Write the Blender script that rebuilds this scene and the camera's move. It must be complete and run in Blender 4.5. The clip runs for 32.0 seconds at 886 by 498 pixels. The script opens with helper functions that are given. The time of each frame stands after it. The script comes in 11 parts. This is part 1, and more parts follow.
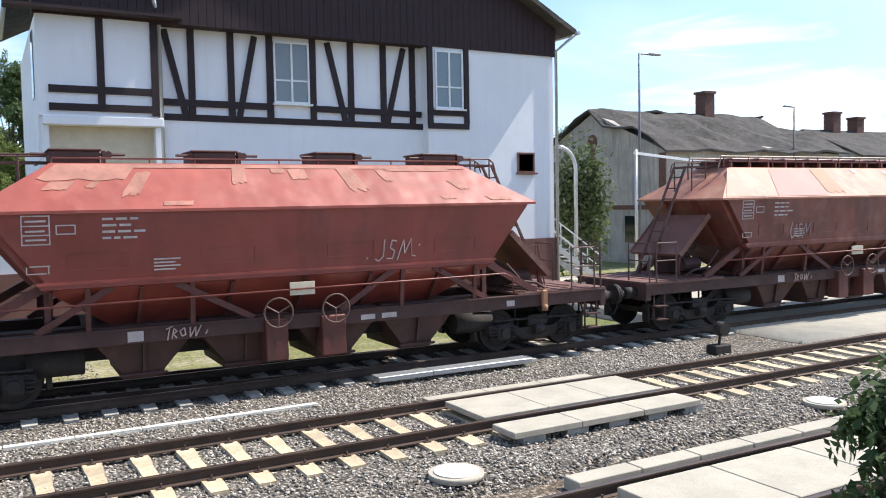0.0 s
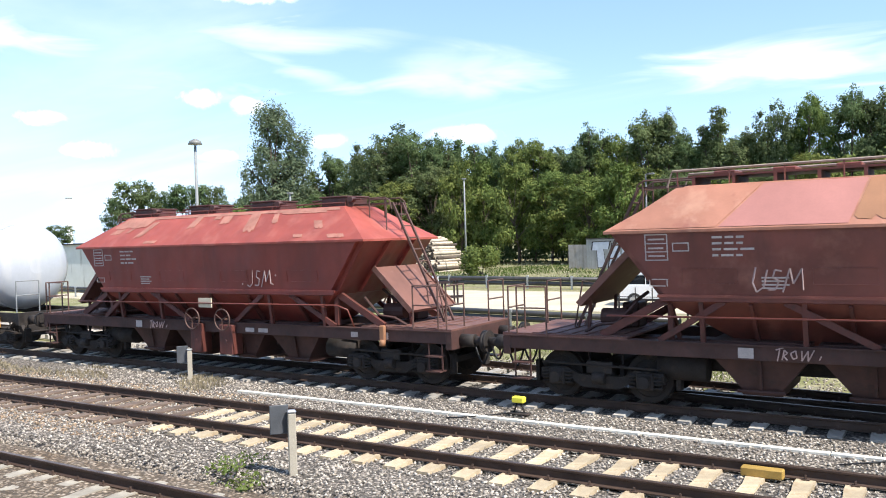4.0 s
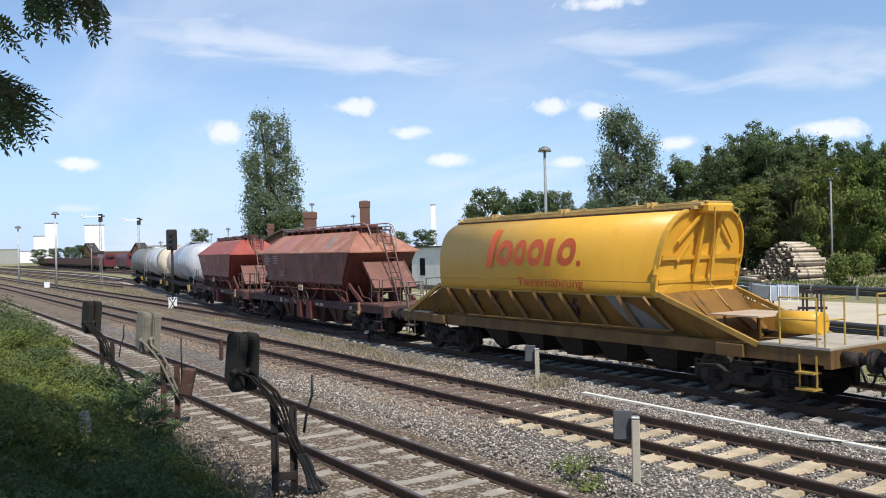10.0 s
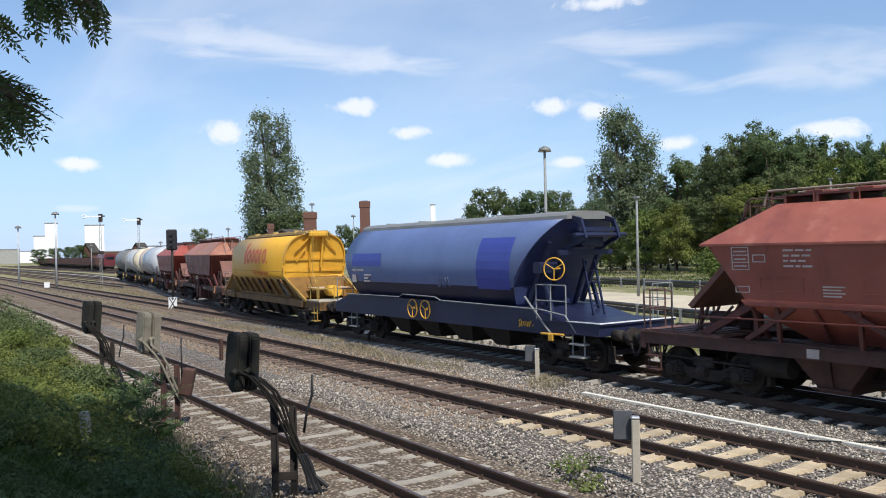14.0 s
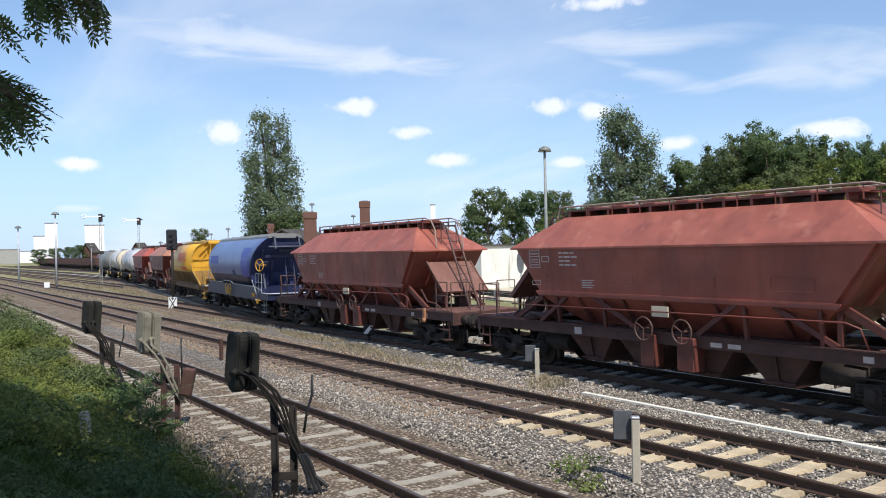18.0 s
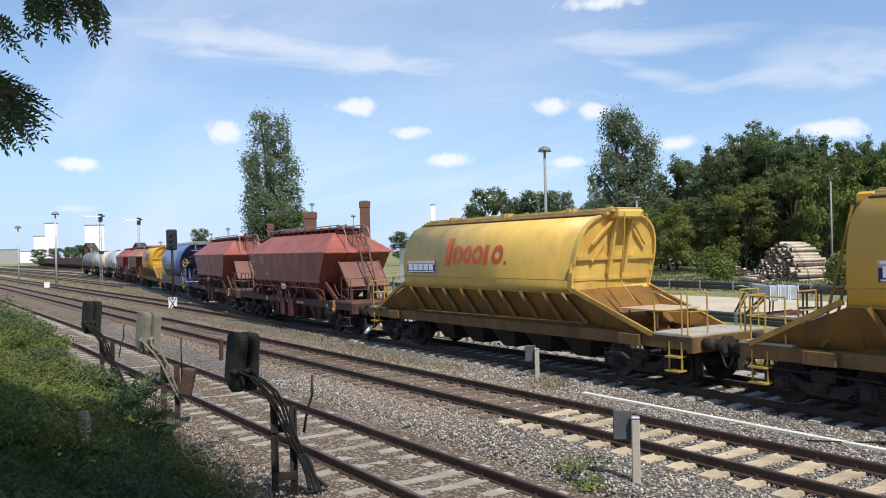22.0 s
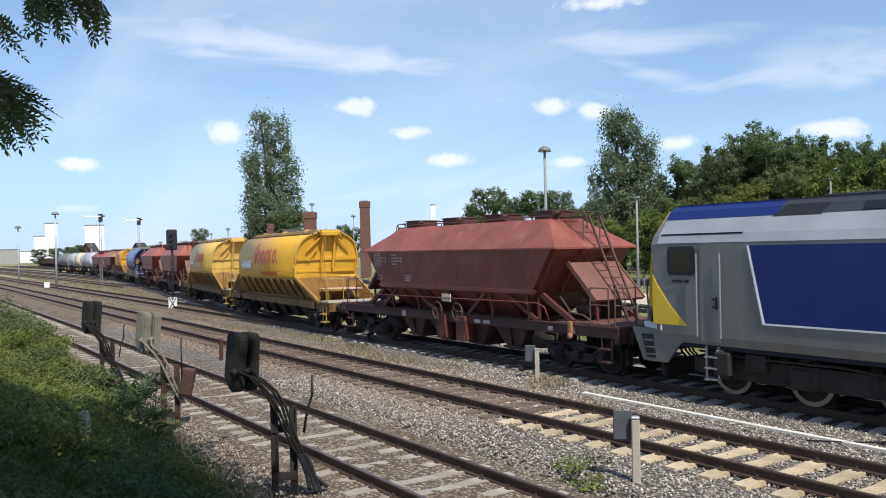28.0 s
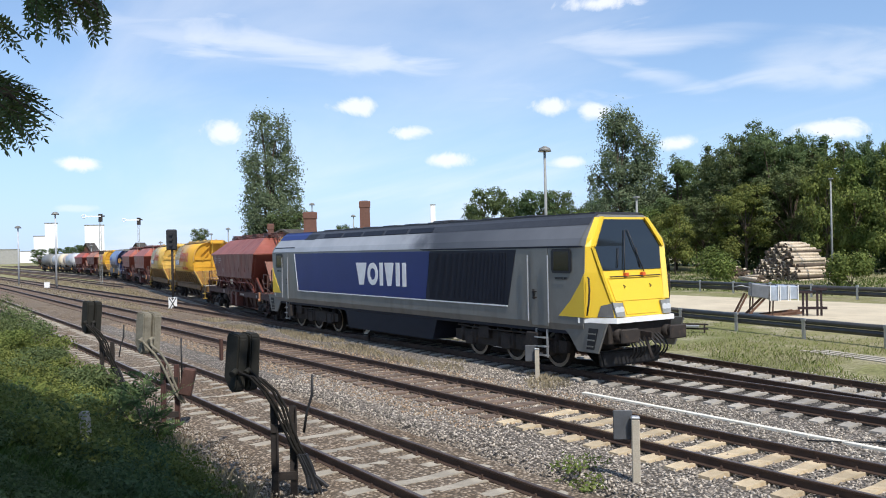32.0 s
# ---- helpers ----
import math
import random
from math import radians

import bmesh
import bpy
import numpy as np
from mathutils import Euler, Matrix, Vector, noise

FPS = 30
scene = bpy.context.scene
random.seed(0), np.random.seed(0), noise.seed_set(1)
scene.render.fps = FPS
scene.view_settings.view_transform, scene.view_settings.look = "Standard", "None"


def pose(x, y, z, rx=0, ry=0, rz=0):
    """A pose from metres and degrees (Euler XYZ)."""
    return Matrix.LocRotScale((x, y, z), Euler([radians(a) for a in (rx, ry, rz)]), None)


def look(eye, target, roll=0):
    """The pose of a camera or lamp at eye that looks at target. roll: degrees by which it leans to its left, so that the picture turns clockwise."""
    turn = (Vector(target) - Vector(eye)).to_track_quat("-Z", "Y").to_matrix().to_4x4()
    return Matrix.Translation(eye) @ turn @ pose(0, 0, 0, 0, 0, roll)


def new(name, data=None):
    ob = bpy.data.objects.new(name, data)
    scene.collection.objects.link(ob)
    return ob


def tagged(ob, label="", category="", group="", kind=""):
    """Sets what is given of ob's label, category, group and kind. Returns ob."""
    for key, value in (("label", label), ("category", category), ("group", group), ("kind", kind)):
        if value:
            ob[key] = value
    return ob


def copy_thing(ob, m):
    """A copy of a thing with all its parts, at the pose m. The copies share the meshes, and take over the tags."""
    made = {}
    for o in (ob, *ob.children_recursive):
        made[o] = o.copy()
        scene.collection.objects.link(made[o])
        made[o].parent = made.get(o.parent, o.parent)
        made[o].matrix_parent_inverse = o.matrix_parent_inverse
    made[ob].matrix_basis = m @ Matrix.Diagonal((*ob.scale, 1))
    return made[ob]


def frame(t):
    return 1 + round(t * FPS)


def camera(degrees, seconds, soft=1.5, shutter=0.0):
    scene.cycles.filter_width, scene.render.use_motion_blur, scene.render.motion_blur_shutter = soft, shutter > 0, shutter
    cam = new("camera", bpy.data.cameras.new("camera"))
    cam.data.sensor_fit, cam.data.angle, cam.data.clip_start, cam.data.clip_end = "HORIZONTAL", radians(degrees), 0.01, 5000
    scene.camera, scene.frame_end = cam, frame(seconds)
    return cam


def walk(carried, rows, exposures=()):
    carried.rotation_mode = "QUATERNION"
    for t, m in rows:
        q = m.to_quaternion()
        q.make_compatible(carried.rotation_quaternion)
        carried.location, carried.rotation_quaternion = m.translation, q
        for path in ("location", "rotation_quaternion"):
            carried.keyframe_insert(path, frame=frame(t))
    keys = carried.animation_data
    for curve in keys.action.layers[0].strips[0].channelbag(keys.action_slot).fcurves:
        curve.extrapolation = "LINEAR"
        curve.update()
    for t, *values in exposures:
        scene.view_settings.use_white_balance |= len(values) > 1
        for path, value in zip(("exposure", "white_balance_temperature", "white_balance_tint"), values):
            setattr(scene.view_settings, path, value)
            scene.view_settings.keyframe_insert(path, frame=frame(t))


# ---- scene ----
# ---------- camera ----------
cam = camera(56.4, 32.0, 1.0, 0.08)
EYE = (0.0, 0.0, 3.30)
TURN = [
    (0.0, -29.07, -3.16, 1.08), (0.5, -20.98, -2.94, 1.39), (1.0, -10.66, -2.61, 1.66), (1.5, -1.05, -2.27, 1.80),
    (2.0, 9.74, -1.84, 1.89), (2.5, 17.69, -1.44, 2.04), (3.0, 23.55, -1.22, 1.90), (3.5, 28.45, -1.02, 1.82),
    (4.5, 36.0, -0.72, 1.60), (5.5, 40.46, -0.49, 1.46), (6.0, 42.22, -0.42, 1.46), (6.5, 45.67, -0.31, 1.37),
    (7.0, 49.34, -0.16, 1.33), (7.5, 51.31, -0.09, 1.33), (8.0, 53.43, -0.04, 1.33), (8.5, 55.39, 0.03, 1.28),
    (9.0, 56.25, 0.05, 1.20), (9.5, 56.25, 0.05, 1.20), (32.0, 56.25, 0.05, 1.20),
]
walk(cam, [(t, pose(*EYE, 90 + p, r, y)) for t, y, p, r in TURN],
     [(0.0, 0.66), (1.0, 0.80), (2.0, 0.98), (3.0, 0.90), (4.5, 0.64), (6.0, 0.42), (8.0, 0.20), (9.0, 0.06), (14.0, 0.02), (18.0, 0.10), (24.0, -0.02), (32.0, 0.12)])

# ---------- sky, sun ----------
SUN = Vector((0.80, -0.12, 1.02)).normalized()
world = bpy.data.worlds.new("sky")
scene.world = world
world.use_nodes = True
wn, wl = world.node_tree.nodes, world.node_tree.links
wn.clear()
w_out = wn.new("ShaderNodeOutputWorld")
w_bg = wn.new("ShaderNodeBackground")
w_sky = wn.new("ShaderNodeTexSky")
w_sky.sky_type, w_sky.sun_disc = "NISHITA", False
w_sky.sun_elevation, w_sky.sun_rotation = math.asin(SUN.z), math.atan2(SUN.x, SUN.y)
w_sky.air_density, w_sky.dust_density, w_sky.ozone_density = 1.0, 0.25, 3.0
w_bg.inputs["Strength"].default_value = 0.135
w_co = wn.new("ShaderNodeTexCoord")
w_sep = wn.new("ShaderNodeSeparateXYZ")
wl.new(w_co.outputs["Generated"], w_sep.inputs[0])


def w_math(op, a, b):
    n = wn.new("ShaderNodeMath")
    n.operation = op
    for i, v in enumerate((a, b)):
        if isinstance(v, (int, float)):
            n.inputs[i].default_value = v
        else:
            wl.new(v, n.inputs[i])
    return n.outputs[0]


# clouds lie on a flat layer overhead: the direction divided by its height
w_up = w_math("ADD", w_math("MAXIMUM", w_sep.outputs[2], 0.0), 0.12)
w_vec = wn.new("ShaderNodeCombineXYZ")
wl.new(w_math("DIVIDE", w_sep.outputs[0], w_up), w_vec.inputs[0])
wl.new(w_math("DIVIDE", w_sep.outputs[1], w_up), w_vec.inputs[1])


def w_cloud(scale, detail, lo, hi, stretch, warp):
    m = wn.new("ShaderNodeMapping")
    m.inputs["Scale"].default_value = stretch
    m.inputs["Rotation"].default_value = (0, 0, warp)
    wl.new(w_vec.outputs[0], m.inputs[0])
    n = wn.new("ShaderNodeTexNoise")
    n.inputs["Scale"].default_value, n.inputs["Detail"].default_value, n.inputs["Roughness"].default_value = scale, detail, 0.55
    n.inputs["Distortion"].default_value = 0.4
    wl.new(m.outputs[0], n.inputs["Vector"])
    r = wn.new("ShaderNodeMapRange")
    r.interpolation_type = "SMOOTHSTEP"
    r.inputs["From Min"].default_value, r.inputs["From Max"].default_value = lo, hi
    wl.new(n.outputs["Fac"], r.inputs["Value"])
    return r.outputs[0]


w_wisp = w_math("MULTIPLY", w_cloud(0.55, 7, 0.46, 0.78, (0.5, 1.35, 1), 0.5), 0.42)


def w_vecmath(op, a, b):
    n = wn.new("ShaderNodeVectorMath")
    n.operation = op
    for i, v in enumerate((a, b)):
        if isinstance(v, (tuple, Vector)):
            n.inputs[i].default_value = tuple(v)
        else:
            wl.new(v, n.inputs[i])
    return n.outputs["Value"] if op == "DOT_PRODUCT" else n.outputs[0]


# single clouds of this summer day: bearing, height, half width, half height, tilt (degrees), soft or crisp, density
CLOUDS = [(80.1, 5.9, 1.5, 0.48, 0, 0, 0.9),
          (70.9, 8.1, 1.41, 0.78, 0, 0, 0.85),
          (62.3, 9.9, 1.57, 0.63, 0, 0, 0.85),
          (58.4, 8.1, 1.49, 0.55, 0, 0, 0.85),
          (55.7, 6.2, 1.65, 0.55, 0, 0, 0.85),
          (48.4, 9.6, 1.65, 0.67, 0, 0, 0.85),
          (45.9, 9.2, 1.18, 0.59, 0, 0, 0.85),
          (45.4, 16.1, 2.94, 0.63, 0, 0, 0.85),
          (40.2, 6.7, 1.33, 0.51, 0, 0, 0.85),
          (31.0, 7.0, 2.35, 0.63, 0, 0, 0.85),
          (80.3, 3.1, 1.2, 0.25, 0, 0, 0.35),
          (47.4, 5.8, 1.35, 0.45, 0, 0, 0.8),
          (31.9, 11.2, 5.88, 1.88, 0, 1, 0.34),
          (64.7, 13.4, 16.46, 1.65, -8, 1, 0.55),
          (74.3, 14.3, 7.84, 1.18, -6, 1, 0.4),
          (43.1, 11.9, 6.27, 0.94, -20, 1, 0.4),
          (30.4, 10.9, 6.66, 2.16, 0, 1, 0.40),
          (9.6, 10.3, 10.58, 1.65, 0, 1, 0.85),
          (43.1, 13.2, 7.84, 1.37, 0, 1, 0.5),
          (-52.5, 5.3, 10.19, 2.74, 0, 1, 0.6),
          (-46.7, 10.6, 7.84, 1.57, 0, 1, 0.5)]
w_rag = wn.new("ShaderNodeTexNoise")
w_rag.inputs["Scale"].default_value, w_rag.inputs["Detail"].default_value = 24.0, 7.0
w_rag.inputs["Roughness"].default_value, w_rag.inputs["Distortion"].default_value = 0.62, 0.5
wl.new(w_co.outputs["Generated"], w_rag.inputs["Vector"])
w_veil = wn.new("ShaderNodeTexNoise")
w_veil.inputs["Scale"].default_value, w_veil.inputs["Detail"].default_value, w_veil.inputs["Distortion"].default_value = 9.0, 8.0, 1.2
w_flat = wn.new("ShaderNodeMapping")
w_flat.inputs["Scale"].default_value = (0.6, 0.6, 3.0)
wl.new(w_co.outputs["Generated"], w_flat.inputs[0])
wl.new(w_flat.outputs[0], w_veil.inputs["Vector"])
w_fac = w_wisp
for az, el, hw, hh, tilt, soft, amount in CLOUDS:
    a, e, k = radians(az), radians(el), radians(tilt)
    ri = Vector((math.cos(a), math.sin(a), 0))
    up = Vector((math.sin(e) * math.sin(a), -math.sin(e) * math.cos(a), math.cos(e)))
    fw = Vector((-math.cos(e) * math.sin(a), math.cos(e) * math.cos(a), math.sin(e)))
    ax = (ri * math.cos(k) + up * math.sin(k)) / radians(hw)
    ay = (up * math.cos(k) - ri * math.sin(k)) / radians(hh)
    u = w_vecmath("DOT_PRODUCT", w_co.outputs["Generated"], ax)
    v_ = w_vecmath("DOT_PRODUCT", w_co.outputs["Generated"], ay)
    front = w_math("GREATER_THAN", w_vecmath("DOT_PRODUCT", w_co.outputs["Generated"], fw), 0.0)
    q = w_math("SQRT", w_math("ADD", w_math("MULTIPLY", u, u), w_math("MULTIPLY", v_, v_)), 0.0)
    n = w_math("MULTIPLY", w_math("SUBTRACT", (w_veil if soft else w_rag).outputs["Fac"], 0.5), 2.6 if soft else 2.3)
    r = wn.new("ShaderNodeMapRange")
    r.interpolation_type = "SMOOTHSTEP"
    r.inputs["From Min"].default_value, r.inputs["From Max"].default_value = (1.15, 0.0) if soft else (1.2, 0.35)
    r.inputs["To Max"].default_value = amount
    wl.new(w_math("ADD", q, n), r.inputs["Value"])
    w_fac = w_math("MAXIMUM", w_fac, w_math("MULTIPLY", r.outputs[0], front))
w_mix = wn.new("ShaderNodeMixRGB")
w_mix.inputs[2].default_value = (7.2, 7.4, 7.8, 1)
wl.new(w_fac, w_mix.inputs[0])
w_haze = wn.new("ShaderNodeMapRange")
w_haze.interpolation_type = "SMOOTHSTEP"
w_haze.inputs["From Min"].default_value, w_haze.inputs["From Max"].default_value = 0.20, -0.02
w_haze.inputs["To Min"].default_value, w_haze.inputs["To Max"].default_value = 0.24, 0.74
wl.new(w_sep.outputs[2], w_haze.inputs["Value"])
w_mix0 = wn.new("ShaderNodeMixRGB")
w_mix0.inputs[2].default_value = (3.0, 4.75, 8.3, 1)
wl.new(w_haze.outputs[0], w_mix0.inputs[0])
wl.new(w_sky.outputs[0], w_mix0.inputs[1])
wl.new(w_mix0.outputs[0], w_mix.inputs[1])
wl.new(w_mix.outputs[0], w_bg.inputs[0])
wl.new(w_bg.outputs[0], w_out.inputs[0])

lamp = new("sun", bpy.data.lights.new("sun", "SUN"))
lamp.data.energy, lamp.data.angle, lamp.data.color = 4.8, radians(0.6), (1.0, 0.95, 0.87)
lamp.matrix_world = look(SUN * 50, (0, 0, 0))

# ---------- materials ----------


def material(name):
    m = bpy.data.materials.new(name)
    m.use_nodes = True
    nt = m.node_tree
    return m, nt, nt.nodes["Principled BSDF"]


def node(nt, kind, **values):
    n = nt.nodes.new(kind)
    for k, v in values.items():
        n.inputs[k.replace("_", " ")].default_value = v
    return n


def noise_fac(nt, scale, lo=0.35, hi=0.65, detail=4, vec=None, stretch=None, rough=0.6):
    if stretch:
        mp = nt.nodes.new("ShaderNodeMapping")
        mp.inputs["Scale"].default_value = stretch
        nt.links.new(vec, mp.inputs[0])
        vec = mp.outputs[0]
    n = node(nt, "ShaderNodeTexNoise", Scale=scale, Detail=detail, Roughness=rough)
    if vec:
        nt.links.new(vec, n.inputs["Vector"])
    r = node(nt, "ShaderNodeMapRange", From_Min=lo, From_Max=hi)
    nt.links.new(n.outputs["Fac"], r.inputs["Value"])
    return r.outputs[0]


def mix(nt, fac, a, b, mode="MIX"):
    n = nt.nodes.new("ShaderNodeMixRGB")
    n.blend_type = mode
    for i, v in enumerate((fac, a, b)):
        if isinstance(v, (int, float)):
            n.inputs[i].default_value = v
        elif isinstance(v, tuple):
            n.inputs[i].default_value = (*v[:3], 1)
        else:
            nt.links.new(v, n.inputs[i])
    return n.outputs[0]


def bump(nt, bsdf, height, strength=0.3, distance=0.02):
    b = node(nt, "ShaderNodeBump", Strength=strength, Distance=distance)
    nt.links.new(height, b.inputs["Height"])
    nt.links.new(b.outputs[0], bsdf.inputs["Normal"])


def coords(nt, which="Object"):
    return nt.nodes.new("ShaderNodeTexCoord").outputs[which]


def plain(name, col, rough=0.6, metal=0.0, vary=0.25, scale=3.0, grain=40.0, relief=0.1, streak=None, dirt=None, spec=0.5, dent=0.0, own=0.0):
    """A surface with a base colour, clouds of wear, fine grain and, where given, streaks that run down and dirt."""
    m, nt, b = material(name)
    co = coords(nt)
    dark = tuple(c * (1 - vary) for c in col)
    light = tuple(min(1, c * (1 + vary * 0.6)) for c in col)
    c = mix(nt, noise_fac(nt, scale, 0.3, 0.7, 5, co), dark, light)
    g = noise_fac(nt, grain, 0.3, 0.7, 2, co)
    c = mix(nt, 0.12 if relief > 0.06 else 0.03, c, g, "OVERLAY")
    if streak:
        c = mix(nt, noise_fac(nt, 1.0, 0.5, 0.75, 4, co, (5, 5, 0.35) if relief > 0.06 else (1.7, 1.7, 0.3)), c, streak)
    if dirt:
        c = mix(nt, noise_fac(nt, scale * 2.3, 0.55, 0.75, 6, co), c, dirt)
    if own:
        info = nt.nodes.new("ShaderNodeObjectInfo")
        k = node(nt, "ShaderNodeMapRange", To_Min=1 - own, To_Max=1 + own * 0.4)
        nt.links.new(info.outputs["Random"], k.inputs["Value"])
        c = mix(nt, 1.0, c, k.outputs[0], "MULTIPLY")
    nt.links.new(c, b.inputs["Base Color"])
    r = node(nt, "ShaderNodeMapRange", To_Min=max(0.02, rough - (0.12 if relief > 0.06 else 0.02)), To_Max=min(1, rough + (0.12 if relief > 0.06 else 0.02)))
    nt.links.new(g, r.inputs["Value"])
    nt.links.new(r.outputs[0], b.inputs["Roughness"])
    b.inputs["Metallic"].default_value = metal
    b.inputs["Specular IOR Level"].default_value = spec
    if relief:
        bump(nt, b, g, relief if relief > 0.06 else relief * 0.1, 0.01)
    if dent:
        # sheet metal that is no longer flat
        d = node(nt, "ShaderNodeBump", Strength=dent, Distance=0.12)
        nt.links.new(noise_fac(nt, 0.85, 0.25, 0.75, 2, co, (1.0, 1.0, 0.55)), d.inputs["Height"])
        nt.links.new(d.outputs[0], b.inputs["Normal"].links[0].from_node.inputs["Normal"])
    return m


def gravel(name, cols, scale, stain=None, green=None):
    """Broken stones: cells with a grey of their own, dark gaps and a strong relief."""
    m, nt, b = material(name)
    co = coords(nt)
    v = node(nt, "ShaderNodeTexVoronoi", Scale=scale, Randomness=1.0)
    nt.links.new(co, v.inputs["Vector"])
    v2 = node(nt, "ShaderNodeTexVoronoi", Scale=scale * 1.9, Randomness=1.0)
    nt.links.new(co, v2.inputs["Vector"])
    ramp = nt.nodes.new("ShaderNodeValToRGB")
    ramp.color_ramp.interpolation = "CONSTANT"
    els = ramp.color_ramp.elements
    els[0].position, els[0].color = 0.0, (*cols[0], 1)
    els[1].position, els[1].color = 1 / len(cols), (*cols[1], 1)
    for i in range(2, len(cols)):
        e = els.new(i / len(cols))
        e.color = (*cols[i], 1)
    sep = nt.nodes.new("ShaderNodeSeparateXYZ")
    nt.links.new(v.outputs["Color"], sep.inputs[0])
    nt.links.new(sep.outputs[0], ramp.inputs[0])
    gap = node(nt, "ShaderNodeMapRange", From_Min=0.25, From_Max=0.62)
    nt.links.new(v.outputs["Distance"], gap.inputs["Value"])
    c = mix(nt, gap.outputs[0], ramp.outputs[0], tuple(k * 0.42 for k in cols[0]))
    c = mix(nt, noise_fac(nt, 0.35, 0.3, 0.7, 5, co), c, mix(nt, 1.0, c, (0.72, 0.70, 0.68), "MULTIPLY"))
    if stain:
        c = mix(nt, noise_fac(nt, 0.5, 0.45, 0.7, 6, co), c, mix(nt, 1.0, c, stain, "MULTIPLY"))
    if green:
        c = mix(nt, noise_fac(nt, 0.6, 0.52, 0.66, 8, co), c, green)
    nt.links.new(c, b.inputs["Base Color"])
    b.inputs["Roughness"].default_value = 0.9
    b.inputs["Specular IOR Level"].default_value = 0.25
    hgt = mix(nt, 0.5, v.outputs["Distance"], v2.outputs["Distance"])
    inv = nt.nodes.new("ShaderNodeInvert")
    nt.links.new(hgt, inv.inputs["Color"])
    bump(nt, b, inv.outputs[0], 0.9, 0.05)
    return m


M_BALLAST = gravel("ballast", [(0.246, 0.216, 0.184), (0.459, 0.402, 0.340), (0.336, 0.294, 0.253), (0.605, 0.536, 0.451), (0.179, 0.160, 0.138), (0.414, 0.355, 0.299)], 17)
M_BALLAST_RUST = gravel("rusty_ballast", [(0.30, 0.235, 0.172), (0.47, 0.385, 0.295), (0.36, 0.28, 0.205), (0.56, 0.465, 0.365), (0.22, 0.172, 0.13)], 17, (0.90, 0.80, 0.68))
M_BALLAST_DARK = gravel("dark_track_ballast", [(0.10, 0.09, 0.08), (0.19, 0.175, 0.16), (0.14, 0.125, 0.115), (0.26, 0.24, 0.22), (0.08, 0.07, 0.064)], 17)
M_RAIL = plain("rail_rust", (0.075, 0.045, 0.032), 0.7, 0.2, 0.35, 2, 60, 0.2)
M_RAILTOP = plain("rail_head", (0.20, 0.14, 0.11), 0.38, 0.8, 0.25, 1, 30, 0.05)
M_CONC_SLEEPER = plain("concrete_sleeper", (0.57, 0.455, 0.30), 0.85, 0, 0.3, 3, 50, 0.2, None, (0.40, 0.285, 0.165), own=0.22)
M_WOOD_SLEEPER = plain("wooden_sleeper", (0.17, 0.12, 0.09), 0.9, 0, 0.4, 4, 30, 0.4, None, (0.10, 0.07, 0.055), own=0.3)
M_CLIP = plain("rail_clip", (0.10, 0.065, 0.05), 0.7, 0.4)
M_CONCRETE = plain("pale_concrete", (0.42, 0.375, 0.30), 0.85, 0, 0.15, 1.5, 40, 0.1, None, (0.34, 0.31, 0.26))
M_WHITE_PAINT = plain("white_line", (0.72, 0.69, 0.60), 0.8, 0, 0.12, 3, 50, 0.1, None, (0.5, 0.49, 0.46))
M_WALL = plain("white_render", (0.80, 0.80, 0.82), 0.9, 0, 0.05, 0.8, 60, 0.12, (0.76, 0.755, 0.75))
M_TIMBER = plain("dark_timber", (0.024, 0.012, 0.014), 0.75, 0, 0.3, 4, 30, 0.2)
M_BOARD = plain("dark_boarding", (0.030, 0.014, 0.017), 0.8, 0, 0.3, 4, 30, 0.2)
M_PLINTH = plain("brown_plinth", (0.16, 0.075, 0.06), 0.85, 0, 0.15, 2, 40, 0.1)
M_ROOF = plain("roof_felt", (0.080, 0.072, 0.066), 0.95, 0, 0.4, 1.2, 40, 0.3, (0.05, 0.045, 0.042), (0.13, 0.12, 0.09), 0.2)
M_BEIGE = plain("beige_render", (0.62, 0.54, 0.40), 0.9, 0, 0.1)
M_OLDPLASTER = plain("old_plaster", (0.42, 0.375, 0.325), 0.95, 0, 0.25, 0.9, 40, 0.15, (0.22, 0.19, 0.16))
M_GREYWALL = plain("grey_render", (0.34, 0.335, 0.31), 0.9, 0, 0.18, 1, 40, 0.1, (0.24, 0.235, 0.215))
M_BRICK = plain("brick_far", (0.14, 0.068, 0.05), 0.9, 0, 0.3, 6, 60, 0.2)
M_RED = plain("red_oxide_paint", (0.245, 0.048, 0.034), 0.46, 0, 0.22, 0.7, 25, 0.05, (0.165, 0.036, 0.027), (0.19, 0.042, 0.031), dent=0.5)
M_RED_TOP = plain("faded_red_paint", (0.34, 0.074, 0.052), 0.55, 0, 0.22, 0.8, 25, 0.05, (0.40, 0.125, 0.09), (0.27, 0.062, 0.045), dent=0.4)
M_BROWN = plain("brown_rust_paint", (0.185, 0.054, 0.039), 0.5, 0, 0.35, 0.8, 25, 0.06, (0.105, 0.037, 0.029), (0.24, 0.092, 0.064), dent=0.5)
M_BROWN_TOP = plain("sun_bleached_brown", (0.38, 0.165, 0.105), 0.6, 0, 0.3, 0.6, 25, 0.06, (0.5, 0.27, 0.18), (0.26, 0.085, 0.06), dent=0.4)
M_DULLRED = plain("dull_red_paint", (0.215, 0.056, 0.039), 0.46, 0, 0.30, 0.7, 25, 0.05, (0.145, 0.040, 0.031), (0.185, 0.052, 0.037), dent=0.55)
